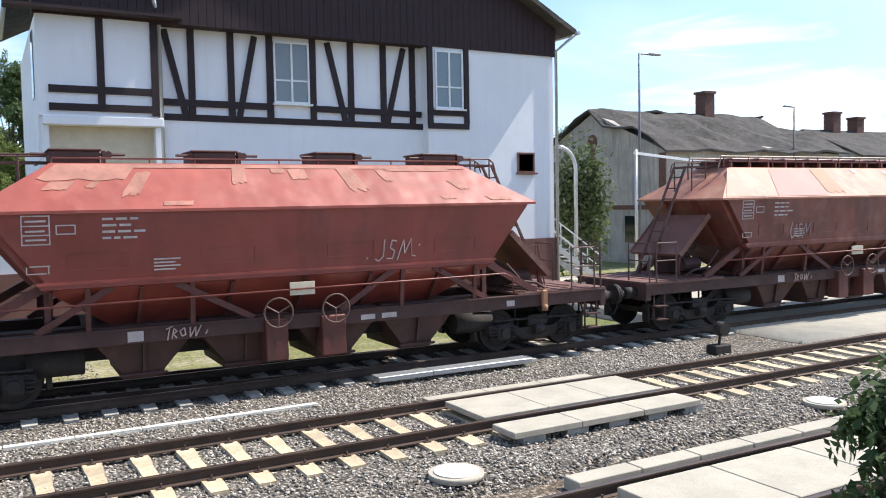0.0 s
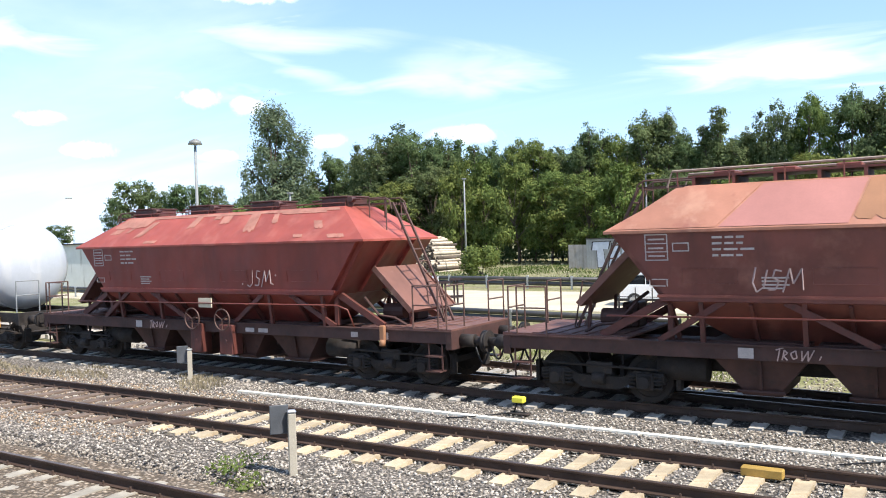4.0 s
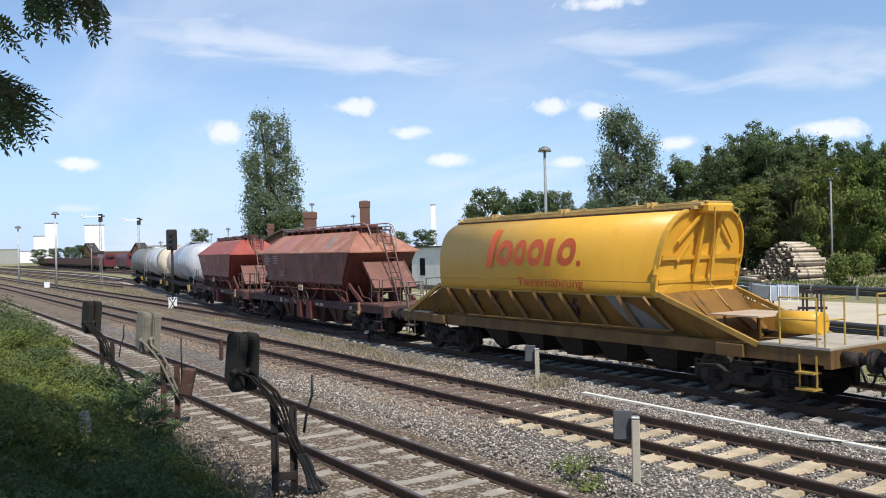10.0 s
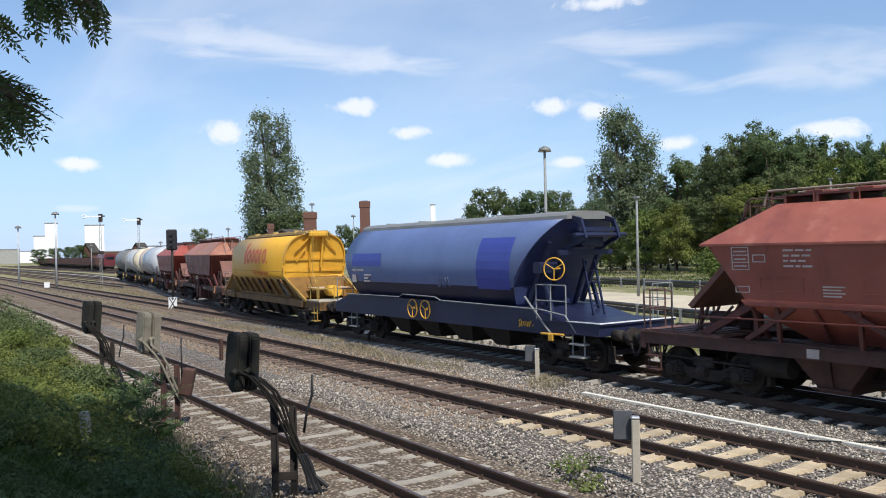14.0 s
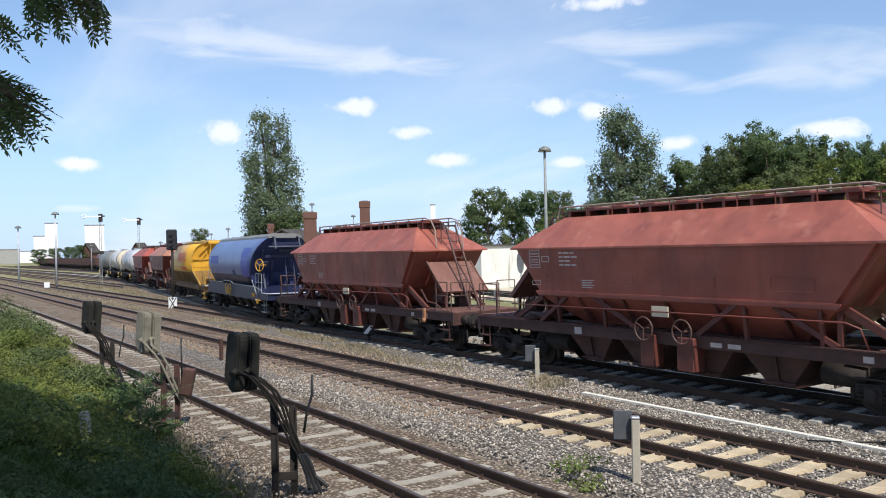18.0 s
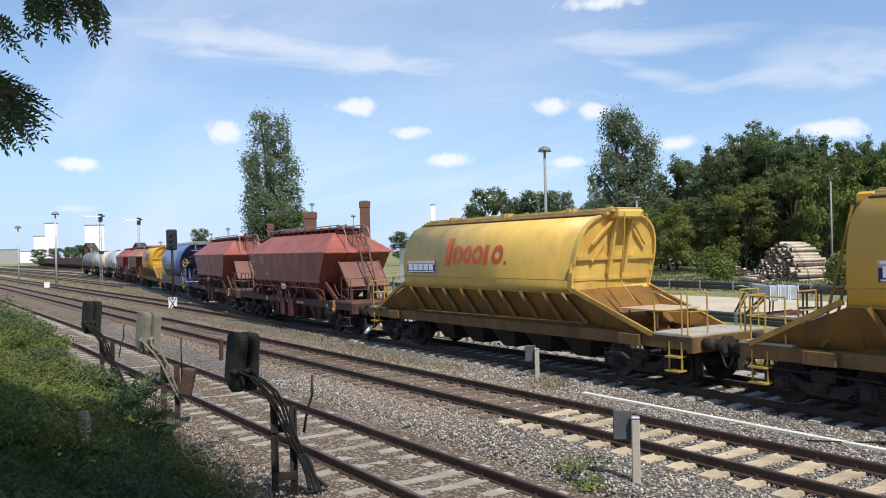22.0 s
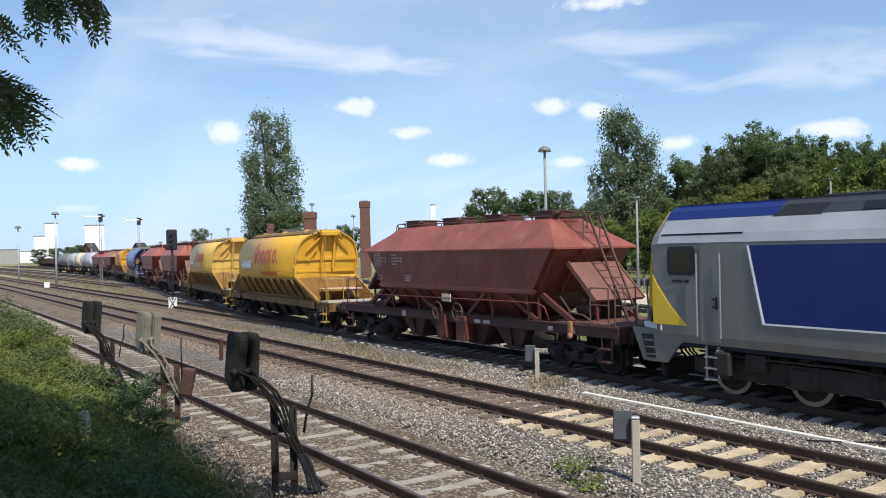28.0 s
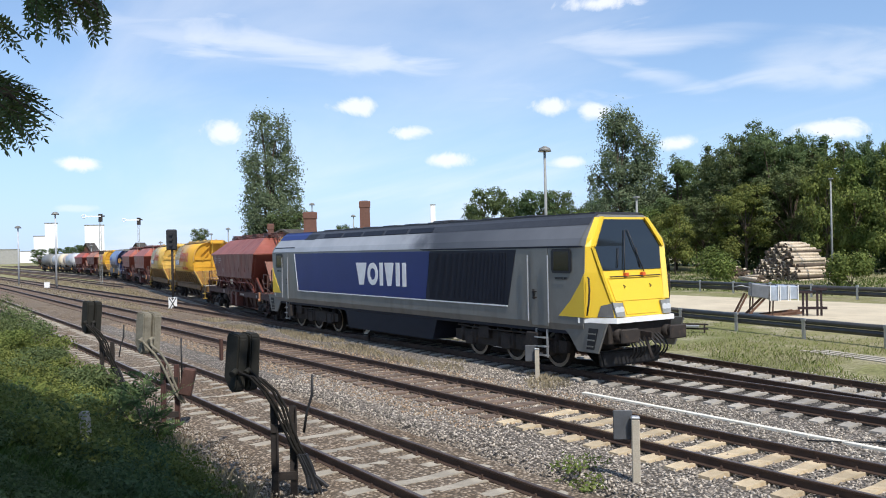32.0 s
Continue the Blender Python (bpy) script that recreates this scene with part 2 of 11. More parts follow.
M_REDOX = plain("red_oxide_side_paint", (0.305, 0.084, 0.056), 0.46, 0, 0.30, 0.7, 25, 0.05, (0.19, 0.052, 0.038), (0.235, 0.068, 0.048), dent=0.55)
M_REDOX_TOP = plain("red_oxide_slope", (0.33, 0.098, 0.066), 0.52, 0, 0.25, 0.8, 25, 0.05, (0.20, 0.055, 0.040), (0.42, 0.16, 0.11), dent=0.45)
M_DULLRED_TOP = plain("dull_red_slope", (0.27, 0.078, 0.052), 0.52, 0, 0.25, 0.8, 25, 0.05, (0.17, 0.046, 0.034), (0.34, 0.13, 0.09), dent=0.45)
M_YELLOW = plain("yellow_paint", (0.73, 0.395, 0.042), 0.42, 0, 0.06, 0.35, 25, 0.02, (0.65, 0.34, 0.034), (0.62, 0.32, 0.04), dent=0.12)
# grime, plus the shade under the barrel put into the colour
M_YELLOW_LOW = plain("dirty_shaded_yellow_paint", (0.208, 0.100, 0.013), 0.6, 0, 0.3, 0.9, 25, 0.05, (0.15, 0.074, 0.014), (0.085, 0.047, 0.017))
M_YELLOW_PALE = plain("faded_yellow_paint", (0.730, 0.472, 0.112), 0.42, 0, 0.12, 0.5, 25, 0.03, (0.55, 0.35, 0.085), (0.52, 0.35, 0.11), dent=0.12)
M_BLUE = plain("blue_paint", (0.125, 0.175, 0.345), 0.34, 0, 0.10, 0.7, 25, 0.02, (0.108, 0.148, 0.300), None, dent=0.15)
M_BLUE_DARK = plain("dark_blue", (0.012, 0.017, 0.052), 0.45, 0, 0.25, 0.9, 25, 0.05, None, (0.016, 0.018, 0.040))
M_BLUE_END = plain("mid_blue_end", (0.040, 0.055, 0.15), 0.45, 0, 0.25, 0.9, 25, 0.05, None, (0.03, 0.035, 0.08))
M_TAN_ROOF = plain("dusty_tan_roof", (0.45, 0.30, 0.10), 0.65, 0, 0.25, 1.2, 25, 0.05, None, (0.25, 0.18, 0.09))
M_BLUE_PATCH = plain("deep_blue_patch", (0.05, 0.07, 0.34), 0.45, 0, 0.1)
M_TANK_WHITE = plain("white_tank_paint", (0.44, 0.46, 0.49), 0.35, 0, 0.12, 0.7, 25, 0.02, (0.55, 0.54, 0.52))
M_TANK_GREY = plain("grey_tank_paint", (0.20, 0.20, 0.19), 0.5, 0, 0.2, 1.0, 25, 0.03)
M_TANK_RUST = plain("rusty_tank_paint", (0.62, 0.50, 0.42), 0.5, 0, 0.2, 1, 25, 0.03, (0.52, 0.25, 0.13))
M_UNDER = plain("black_brake_dust", (0.026, 0.020, 0.017), 0.8, 0, 0.45, 3, 40, 0.2, None, (0.062, 0.040, 0.029))
M_UNDER_BROWN = plain("brown_underframe", (0.074, 0.033, 0.027), 0.7, 0, 0.35, 2, 40, 0.1, None, (0.038, 0.023, 0.019))
M_STEEL = plain("bare_steel", (0.30, 0.28, 0.26), 0.4, 0.9, 0.2)
M_WHEEL_RIM = plain("worn_wheel_rim", (0.32, 0.27, 0.22), 0.55, 0.6, 0.2)
M_LOCO_SILVER = plain("silver_grey_paint", (0.195, 0.194, 0.180), 0.40, 0.2, 0.14, 0.8, 25, 0.02, (0.145, 0.14, 0.125), (0.165, 0.16, 0.146), dent=0.12)
M_LAMPGREY = plain("dark_grey_lamp_paint", (0.10, 0.105, 0.11), 0.5)
M_SHEDWALL = plain("stained_shed_render", (0.29, 0.25, 0.19), 0.95, 0, 0.35, 0.7, 40, 0.2, (0.16, 0.135, 0.105), (0.19, 0.16, 0.125))
M_LOCO_BLUE = plain("locomotive_blue", (0.014, 0.028, 0.140), 0.4, 0, 0.1, 0.8, 25, 0.02, spec=0.3)
M_LOCO_DARK = plain("locomotive_dark_grille", (0.014, 0.017, 0.027), 0.6, 0.0, 0.15, spec=0.25)
M_LOCO_ROOF = plain("locomotive_roof", (0.045, 0.047, 0.055), 0.5, 0.2, 0.2)
M_LOCO_YELLOW = plain("locomotive_yellow", (0.74, 0.50, 0.035), 0.4, 0, 0.06, 0.8, 25, 0.02)
M_BLACK = plain("black_rubber", (0.015, 0.015, 0.017), 0.6)
M_GREY = plain("grey_paint", (0.24, 0.25, 0.245), 0.6)
M_WHITE = plain("white_paint", (0.78, 0.78, 0.77), 0.6, 0, 0.08)
M_LETTER = plain("pale_lettering", (0.50, 0.43, 0.40), 0.7)
M_SIGNRED = plain("orange_red_lettering", (0.62, 0.10, 0.02), 0.5, 0, 0.12)
M_PURPLE = plain("purple_graffiti", (0.045, 0.012, 0.026), 0.6)
M_YELLOW_SIGN = plain("yellow_marker_paint", (0.80, 0.72, 0.06), 0.5, 0, 0.06)
M_GALV = plain("galvanised_steel", (0.45, 0.46, 0.47), 0.45, 0.7, 0.12)
M_LOG = plain("cut_logs", (0.58, 0.48, 0.36), 0.9, 0, 0.3, 4, 30, 0.2)
M_BARK = plain("bark", (0.10, 0.075, 0.055), 0.95, 0, 0.3, 6, 30, 0.4)
M_PAVED = plain("paved_road", (0.54, 0.46, 0.33), 0.9, 0, 0.18, 0.4, 30, 0.15, None, (0.44, 0.37, 0.26))
M_ASPHALT = plain("asphalt", (0.16, 0.155, 0.15), 0.9, 0, 0.2, 0.5, 60, 0.15)


def glass_mat(name, tint, rough=0.05):
    m, nt, b = material(name)
    b.inputs["Base Color"].default_value = (*tint, 1)
    b.inputs["Roughness"].default_value = rough
    b.inputs["Specular IOR Level"].default_value = 0.8
    return m


M_GLASS = glass_mat("window_glass", (0.16, 0.20, 0.22))
M_GLASS_DARK = glass_mat("dark_glass", (0.012, 0.016, 0.02))


def leafy(name, a, b_, trans=0.25):
    m, nt, b = material(name)
    geo = nt.nodes.new("ShaderNodeNewGeometry")
    ramp = nt.nodes.new("ShaderNodeValToRGB")
    ramp.color_ramp.elements[0].color, ramp.color_ramp.elements[1].color = (*a, 1), (*b_, 1)
    nt.links.new(geo.outputs["Random Per Island"], ramp.inputs[0])
    # every plant has a green of its own, and patches of younger and older leaves
    own = nt.nodes.new("ShaderNodeObjectInfo")
    tone = nt.nodes.new("ShaderNodeHueSaturation")
    hue = node(nt, "ShaderNodeMapRange", To_Min=0.475, To_Max=0.515)
    nt.links.new(own.outputs["Random"], hue.inputs["Value"])
    nt.links.new(hue.outputs[0], tone.inputs["Hue"])
    val = node(nt, "ShaderNodeMapRange", From_Min=0.3, From_Max=0.7, To_Min=0.72, To_Max=1.22)
    pat = node(nt, "ShaderNodeTexNoise", Scale=0.35, Detail=3)
    nt.links.new(coords(nt), pat.inputs["Vector"])
    nt.links.new(pat.outputs["Fac"], val.inputs["Value"])
    nt.links.new(val.outputs[0], tone.inputs["Value"])
    nt.links.new(ramp.outputs[0], tone.inputs["Color"])
    nt.links.new(tone.outputs[0], b.inputs["Base Color"])
    b.inputs["Roughness"].default_value = 0.75
    b.inputs["Specular IOR Level"].default_value = 0.2
    t = nt.nodes.new("ShaderNodeBsdfTranslucent")
    nt.links.new(tone.outputs[0], t.inputs[0])
    mx = nt.nodes.new("ShaderNodeMixShader")
    mx.inputs[0].default_value = trans
    nt.links.new(b.outputs[0], mx.inputs[1])
    nt.links.new(t.outputs[0], mx.inputs[2])
    nt.links.new(mx.outputs[0], nt.nodes["Material Output"].inputs[0])
    return m


M_LEAF = leafy("broad_leaves", (0.082, 0.126, 0.048), (0.168, 0.216, 0.088), 0.38)
M_LEAF_YELLOW = leafy("light_leaves", (0.103, 0.150, 0.038), (0.208, 0.249, 0.068), 0.34)
M_LEAF_POPLAR = leafy("poplar_leaves", (0.089, 0.131, 0.072), (0.210, 0.252, 0.145), 0.32)
M_LEAF_DARK = leafy("deep_green_leaves", (0.065, 0.105, 0.044), (0.140, 0.185, 0.076), 0.36)
M_GRASS = leafy("grass_blades", (0.050, 0.088, 0.018), (0.115, 0.16, 0.040))
M_GRASS_LIGHT = leafy("light_grass_blades", (0.11, 0.16, 0.035), (0.24, 0.28, 0.08))
M_DRY = leafy("dry_grass_blades", (0.22, 0.195, 0.11), (0.44, 0.39, 0.26))


def ground_mat():
    m, nt, b = material("dry_meadow")
    co = coords(nt)
    c = mix(nt, noise_fac(nt, 0.08, 0.35, 0.65, 8, co), (0.150, 0.165, 0.062), (0.27, 0.24, 0.125))
    c = mix(nt, noise_fac(nt, 0.5, 0.48, 0.72, 8, co), c, (0.37, 0.325, 0.235))
    c = mix(nt, 0.4, c, noise_fac(nt, 9, 0.3, 0.7, 6, co), "OVERLAY")
    nt.links.new(c, b.inputs["Base Color"])
    b.inputs["Roughness"].default_value = 0.95
    b.inputs["Specular IOR Level"].default_value = 0.1
    bump(nt, b, noise_fac(nt, 12, 0.2, 0.8, 6, co), 0.6, 0.05)
    return m


M_GROUND = ground_mat()

# ---------- building helpers ----------


def part(name, bm, mat, parent=None, label="", smooth=False):
    me = bpy.data.meshes.new(name)
    bm.to_mesh(me)
    bm.free()
    if smooth:
        me.polygons.foreach_set("use_smooth", [True] * len(me.polygons))
    for k in mat if isinstance(mat, (list, tuple)) else (mat,):
        me.materials.append(k)
    ob = new(name, me)
    ob.parent = parent
    if label:
        tagged(ob, label)
    return ob


def part_each(name, bm, mat, parent, label=""):
    """Every loose piece of a bmesh becomes a part of its own."""
    bm.verts.index_update()
    left, made = set(bm.verts), []
    while left:
        todo = [next(iter(left))]
        seen = set(todo)
        while todo:
            k = todo.pop()
            for e in k.link_edges:
                o = e.other_vert(k)
                if o not in seen:
                    seen.add(o)
                    todo.append(o)
        left -= seen
        vs = sorted(seen, key=lambda q: q.index)
        num = {q: i for i, q in enumerate(vs)}
        fs = sorted({f for q in vs for f in q.link_faces}, key=lambda f: f.index)
        made.append(([q.co.copy() for q in vs], [[num[q] for q in f.verts] for f in fs], vs[0].index))
    bm.free()
    for vs, fs, _ in sorted(made, key=lambda q: q[2]):
        me = bpy.data.meshes.new(name)
        me.from_pydata(vs, [], fs)
        me.materials.append(mat)
        ob = new(name, me)
        ob.parent = parent
        if label:
            tagged(ob, label)


def thing(name, label, category, group="", kind="", at=None):
    ob = new(name)
    ob.empty_display_size = 0.2
    if at is not None:
        ob.matrix_world = at
    return tagged(ob, label, category, group, kind)


def B():
    return bmesh.new()


def quad_faces(bm, vs, faces, mi=0):
    out = []
    for f in faces:
        try:
            k = bm.faces.new([vs[i] for i in f])
            k.material_index = mi
            out.append(k)
        except ValueError:
            pass
    return out


def box(bm, x0, x1, y0, y1, z0, z1, bev=0.0, mi=0, m=None):
    co = [(x0, y0, z0), (x1, y0, z0), (x1, y1, z0), (x0, y1, z0), (x0, y0, z1), (x1, y0, z1), (x1, y1, z1), (x0, y1, z1)]
    vs = [bm.verts.new(m @ Vector(c) if m else c) for c in co]
    fs = quad_faces(bm, vs, [(3, 2, 1, 0), (4, 5, 6, 7), (0, 1, 5, 4), (1, 2, 6, 5), (2, 3, 7, 6), (3, 0, 4, 7)], mi)
    if bev:
        es = list({e for f in fs for e in f.edges})
        bmesh.ops.bevel(bm, geom=es, offset=bev, segments=1, affect="EDGES", profile=0.5)
    return bm


def rod(bm, a, b, r, n=8, r2=None, mi=0, caps=True):
    a, b = Vector(a), Vector(b)
    d = (b - a)
    if d.length < 1e-6:
        return bm
    q = d.to_track_quat("Z", "Y").to_matrix()
    r2 = r if r2 is None else r2
    ra, rb = [], []
    for i in range(n):
        c = Vector((math.cos(2 * math.pi * i / n), math.sin(2 * math.pi * i / n), 0))
        ra.append(bm.verts.new(a + q @ (c * r)))
        rb.append(bm.verts.new(b + q @ (c * r2)))
    for i in range(n):
        f = bm.faces.new((ra[i], ra[(i + 1) % n], rb[(i + 1) % n], rb[i]))
        f.material_index = mi
        f.smooth = n > 6
    if caps:
        bm.faces.new(ra[::-1]).material_index = mi
        bm.faces.new(rb).material_index = mi
    return bm


def tube(bm, pts, r, n=6, mi=0):
    """A round bar bent along a polyline, in one piece."""
    pts = [Vector(p) for p in pts]
    closed = (pts[0] - pts[-1]).length < 1e-5 and len(pts) > 3
    if closed:
        pts = pts[:-1]
    rings, side = [], None
    m = len(pts)
    for i, p in enumerate(pts):
        a = pts[(i - 1) % m] if closed or i else p
        b = pts[(i + 1) % m] if closed or i < m - 1 else p
        d = (b - a).normalized()
        if side is None:
            side = d.orthogonal().normalized()
        side = (side - d * side.dot(d)).normalized()
        up = d.cross(side)
        rings.append([bm.verts.new(p + (side * math.cos(2 * math.pi * k / n) + up * math.sin(2 * math.pi * k / n)) * r) for k in range(n)])
    fs = []
    for i in range(m if closed else m - 1):
        ra, rb = rings[i], rings[(i + 1) % m]
        best = min(range(n), key=lambda q: sum((ra[k].co - rb[(k + q) % n].co).length for k in range(n))) if closed and i == m - 1 else 0
        for k in range(n):
            f = bm.faces.new((ra[k], ra[(k + 1) % n], rb[(k + 1 + best) % n], rb[(k + best) % n]))
            f.smooth = True
            fs.append(f)
    if not closed:
        fs += [bm.faces.new(rings[0][::-1]), bm.faces.new(rings[-1])]
    for f in fs:
        f.material_index = mi
    return bm


def beam(bm, a, b, w, h, mi=0):
    """A square bar from a to b, w wide and h high."""
    a, b = Vector(a), Vector(b)
    d = b - a
    q = d.to_track_quat("X", "Z").to_matrix().to_4x4()
    return box(bm, 0, d.length, -w / 2, w / 2, -h / 2, h / 2, 0, mi, Matrix.Translation(a) @ q)


def prism(bm, poly, y0, y1, axis="y", mi=0):
    """A polygon in two coordinates, drawn out along the third."""
    def at(p, v):
        return {"y": (p[0], v, p[1]), "x": (v, p[0], p[1]), "z": (p[0], p[1], v)}[axis]
    a = [bm.verts.new(at(p, y0)) for p in poly]
    b = [bm.verts.new(at(p, y1)) for p in poly]
    n = len(poly)
    fs = [bm.faces.new(a), bm.faces.new(b[::-1])] + [bm.faces.new((a[i], b[i], b[(i + 1) % n], a[(i + 1) % n])) for i in range(n)]
    for f in fs:
        f.material_index = mi
    bmesh.ops.recalc_face_normals(bm, faces=fs)
    return bm


def loft(bm, rings, mi=0, cap=True, smooth=False):
    """Closed rings of equally many points, joined one to the next."""
    vs = [[bm.verts.new(p) for p in r] for r in rings]
    n = len(vs[0])
    fs = []
    for a, b in zip(vs, vs[1:]):
        for i in range(n):
            f = bm.faces.new((a[i], a[(i + 1) % n], b[(i + 1) % n], b[i]))
            f.smooth = smooth
            fs.append(f)
    if cap:
        fs += [bm.faces.new(vs[0]), bm.faces.new(vs[-1][::-1])]
    for f in fs:
        f.material_index = mi
    bmesh.ops.recalc_face_normals(bm, faces=fs)
    return bm


def ring(bm, centre, normal, R, r, n=20, k=6, mi=0):
    """A torus: the rim of a hand wheel."""
    q = Vector(normal).to_track_quat("Z", "Y").to_matrix()
    pts = [Vector(centre) + q @ Vector((R * math.cos(2 * math.pi * i / n), R * math.sin(2 * math.pi * i / n), 0)) for i in range(n)]
    return tube(bm, pts + pts[:1], r, k, mi)


def text_mesh(body, size, mat, name, parent, m, label="", depth=0.004, width=None, bold=0.0):
    cu = bpy.data.curves.new(name, "FONT")
    cu.body, cu.size, cu.extrude, cu.align_x, cu.align_y = body, size, depth, "LEFT", "BOTTOM_BASELINE"
    cu.offset = bold
    tmp = new(name, cu)
    dg = bpy.context.evaluated_depsgraph_get()
    me = bpy.data.meshes.new_from_object(tmp.evaluated_get(dg))
    bpy.data.objects.remove(tmp)
    bpy.data.curves.remove(cu)
    if width:
        xs = [v.co.x for v in me.vertices]
        k = width / max(1e-6, max(xs) - min(xs))
        for v in me.vertices:
            v.co.x *= k
    me.materials.clear()
    me.materials.append(mat)
    ob = new(name, me)
    ob.parent = parent
    ob.matrix_local = m
    if label:
        tagged(ob, label)
    return ob

# ---------- plan of the lines ----------
# z = 0 is the rail top; the camera stands on a bank beside the nearest track
Z_BED = -0.212
Y_NEAR, Y_MID, Y_MAIN = 6.63, 11.33, 16.1
HALF = 0.775


def bend(x, x0, ramp, slope, x1, tail):
    """Sideways shift of a line that leaves at x0 to the left, swings out to a slope and comes back parallel from x1 on."""
    d = x0 - x
    if d <= 0:
        return 0.0
    run = x0 - x1
    s = min(d, ramp)
    y = slope * s * s / (2 * ramp)
    if d > ramp:
        y += slope * (min(d, run) - ramp)
    if d > run:
        e = min(d - run, tail)
        y += slope * (e - e * e / (2 * tail))
    return y


def main_y(x):
    return Y_MAIN + bend(x, -28.0, 18.0, 0.138, -110.0, 90.0)


def spur_y(x):
    return Y_MAIN + bend(x, 12.0, 14.0, 0.128, -26.0, 20.0)


# ---------- ground ----------
def sheet(name, xs, ys, zf, mat, label, category, kind="structure"):
    nx, ny = len(xs), len(ys)
    vs = [(x, y, zf(x, y)) for x in xs for y in ys]
    fs = [(i * ny + j, (i + 1) * ny + j, (i + 1) * ny + j + 1, i * ny + j + 1) for i in range(nx - 1) for j in range(ny - 1)]
    me = bpy.data.meshes.new(name)
    me.from_pydata(vs, [], fs)
    me.polygons.foreach_set("use_smooth", [True] * len(me.polygons))
    me.materials.append(mat)
    return tagged(new(name, me), label, category, "", kind)


def steps(a, b, d):
    n = max(1, round((b - a) / d))
    return [a + (b - a) * i / n for i in range(n + 1)]


def ground_z(x, y):
    z = -0.42
    if y < 4.9:
        # the bank on which the camera stands
        k = min(1, max(0, (4.45 - y) / 4.9))
        z += 2.0 * (0.55 * k * k * (3 - 2 * k) + 0.45 * k) + 0.10 * noise.noise((x * 0.5, y * 0.5, 0)) * min(1, 3 * k)
    elif y > 24:
        z += 0.12
    return z


sheet("ground", [-4000, -900, -400] + steps(-200, 60, 1.3) + [150, 600, 3000],
      [-3000, -200, -40] + steps(-8, 5.6, 0.4) + [9, 14, 20, 30, 60, 150, 500, 4500], ground_z, M_GROUND,
      "dry grassy ground with bare earth between the tracks", "ground")


def bed_z(edge0, edge1, top=Z_BED):
    def f(x, y):
        k = min(1, max(0, min(y - edge0, edge1 - y) / 0.5))
        return -0.45 + (0.45 + top) * k + 0.022 * noise.noise((x * 1.3, y * 1.3, 3)) * k + 0.012 * noise.noise((x * 5, y * 5, 8)) * k
    return f


sheet("ballast_bed_1", steps(-45, 22, 0.3), steps(8.35, 18.6, 0.25), bed_z(8.3, 18.6), M_BALLAST, "grey crushed stone ballast under the main tracks", "ballast")
sheet("ballast_bed_2", [-400, -300, -200] + steps(-150, -45, 2), steps(8.4, 18.6, 0.5), bed_z(8.3, 18.6), M_BALLAST_RUST, "rust-stained ballast with dry weeds", "ballast")
sheet("ballast_bed_3", [-400, -300, -200] + steps(-150, -50, 2) + steps(-48, 22, 0.3), steps(4.7, 8.6, 0.25), bed_z(4.6, 8.7, -0.168), M_BALLAST_RUST, "brownish ballast under the side track", "ballast")


def along_main(name, xs, offs, mat, label):
    vs = [(x, main_y(x) + o, -0.20 - (0.2 if abs(o) > 3 else 0)) for x in xs for o in offs]
    n = len(offs)
    fs = [(i * n + j, (i + 1) * n + j, (i + 1) * n + j + 1, i * n + j + 1) for i in range(len(xs) - 1) for j in range(n - 1)]
    me = bpy.data.meshes.new(name)
    me.from_pydata(vs, [], fs)
    me.materials.append(mat)
    return tagged(new(name, me), label, "ballast", "", "structure")


along_main("ballast_bed_4", steps(-400, -46, 4), [-3.4, -2.2, 2.2, 3.4], M_BALLAST_RUST, "grey brown ballast under the curving track")


def dusty_z(x, y):
    k = min(1, max(0, min(y - 14.75, 17.7 - y) / 0.4))
    return Z_BED - 0.03 + 0.045 * k + 0.014 * noise.noise((x * 1.3, y * 1.3, 3)) + 0.012 * noise.noise((x * 5, y * 5, 8))


# a strip of darker ballast along the main track
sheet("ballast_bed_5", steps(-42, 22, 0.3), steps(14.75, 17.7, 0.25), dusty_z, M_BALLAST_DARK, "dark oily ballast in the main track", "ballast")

# ---------- tracks ----------
RAIL = [(-0.062, -0.165), (0.062, -0.165), (0.062, -0.150), (0.014, -0.130), (0.010, -0.045), (0.035, -0.030), (0.035, -0.006), (0.028, 0.0), (-0.028, 0.0), (-0.035, -0.006), (-0.035, -0.030), (-0.010, -0.045), (-0.014, -0.130), (-0.062, -0.150)]


def rail_mesh(yf, off, xs):
    """One rail of flat-bottomed section along y = yf(x) + off."""
    n = len(RAIL)
    vs, fs, mi = [], [], []
    for x in xs:
        t = (yf(x + 0.05) - yf(x - 0.05)) / 0.1
        c = 1 / math.hypot(1, t)
        for u, z in RAIL:
            d = off + u
            vs.append((x - d * t * c, yf(x) + d * c, z))
    for i in range(len(xs) - 1):
        for j in range(n):
            k = (j + 1) % n
            fs.append((i * n + j, (i + 1) * n + j, (i + 1) * n + k, i * n + k))
            mi.append(1 if j == 7 else 0)
    me = bpy.data.meshes.new("rail")
    me.from_pydata(vs, [], fs)
    me.materials.append(M_RAIL)
    me.materials.append(M_RAILTOP)
    me.polygons.foreach_set("material_index", mi)
    return me


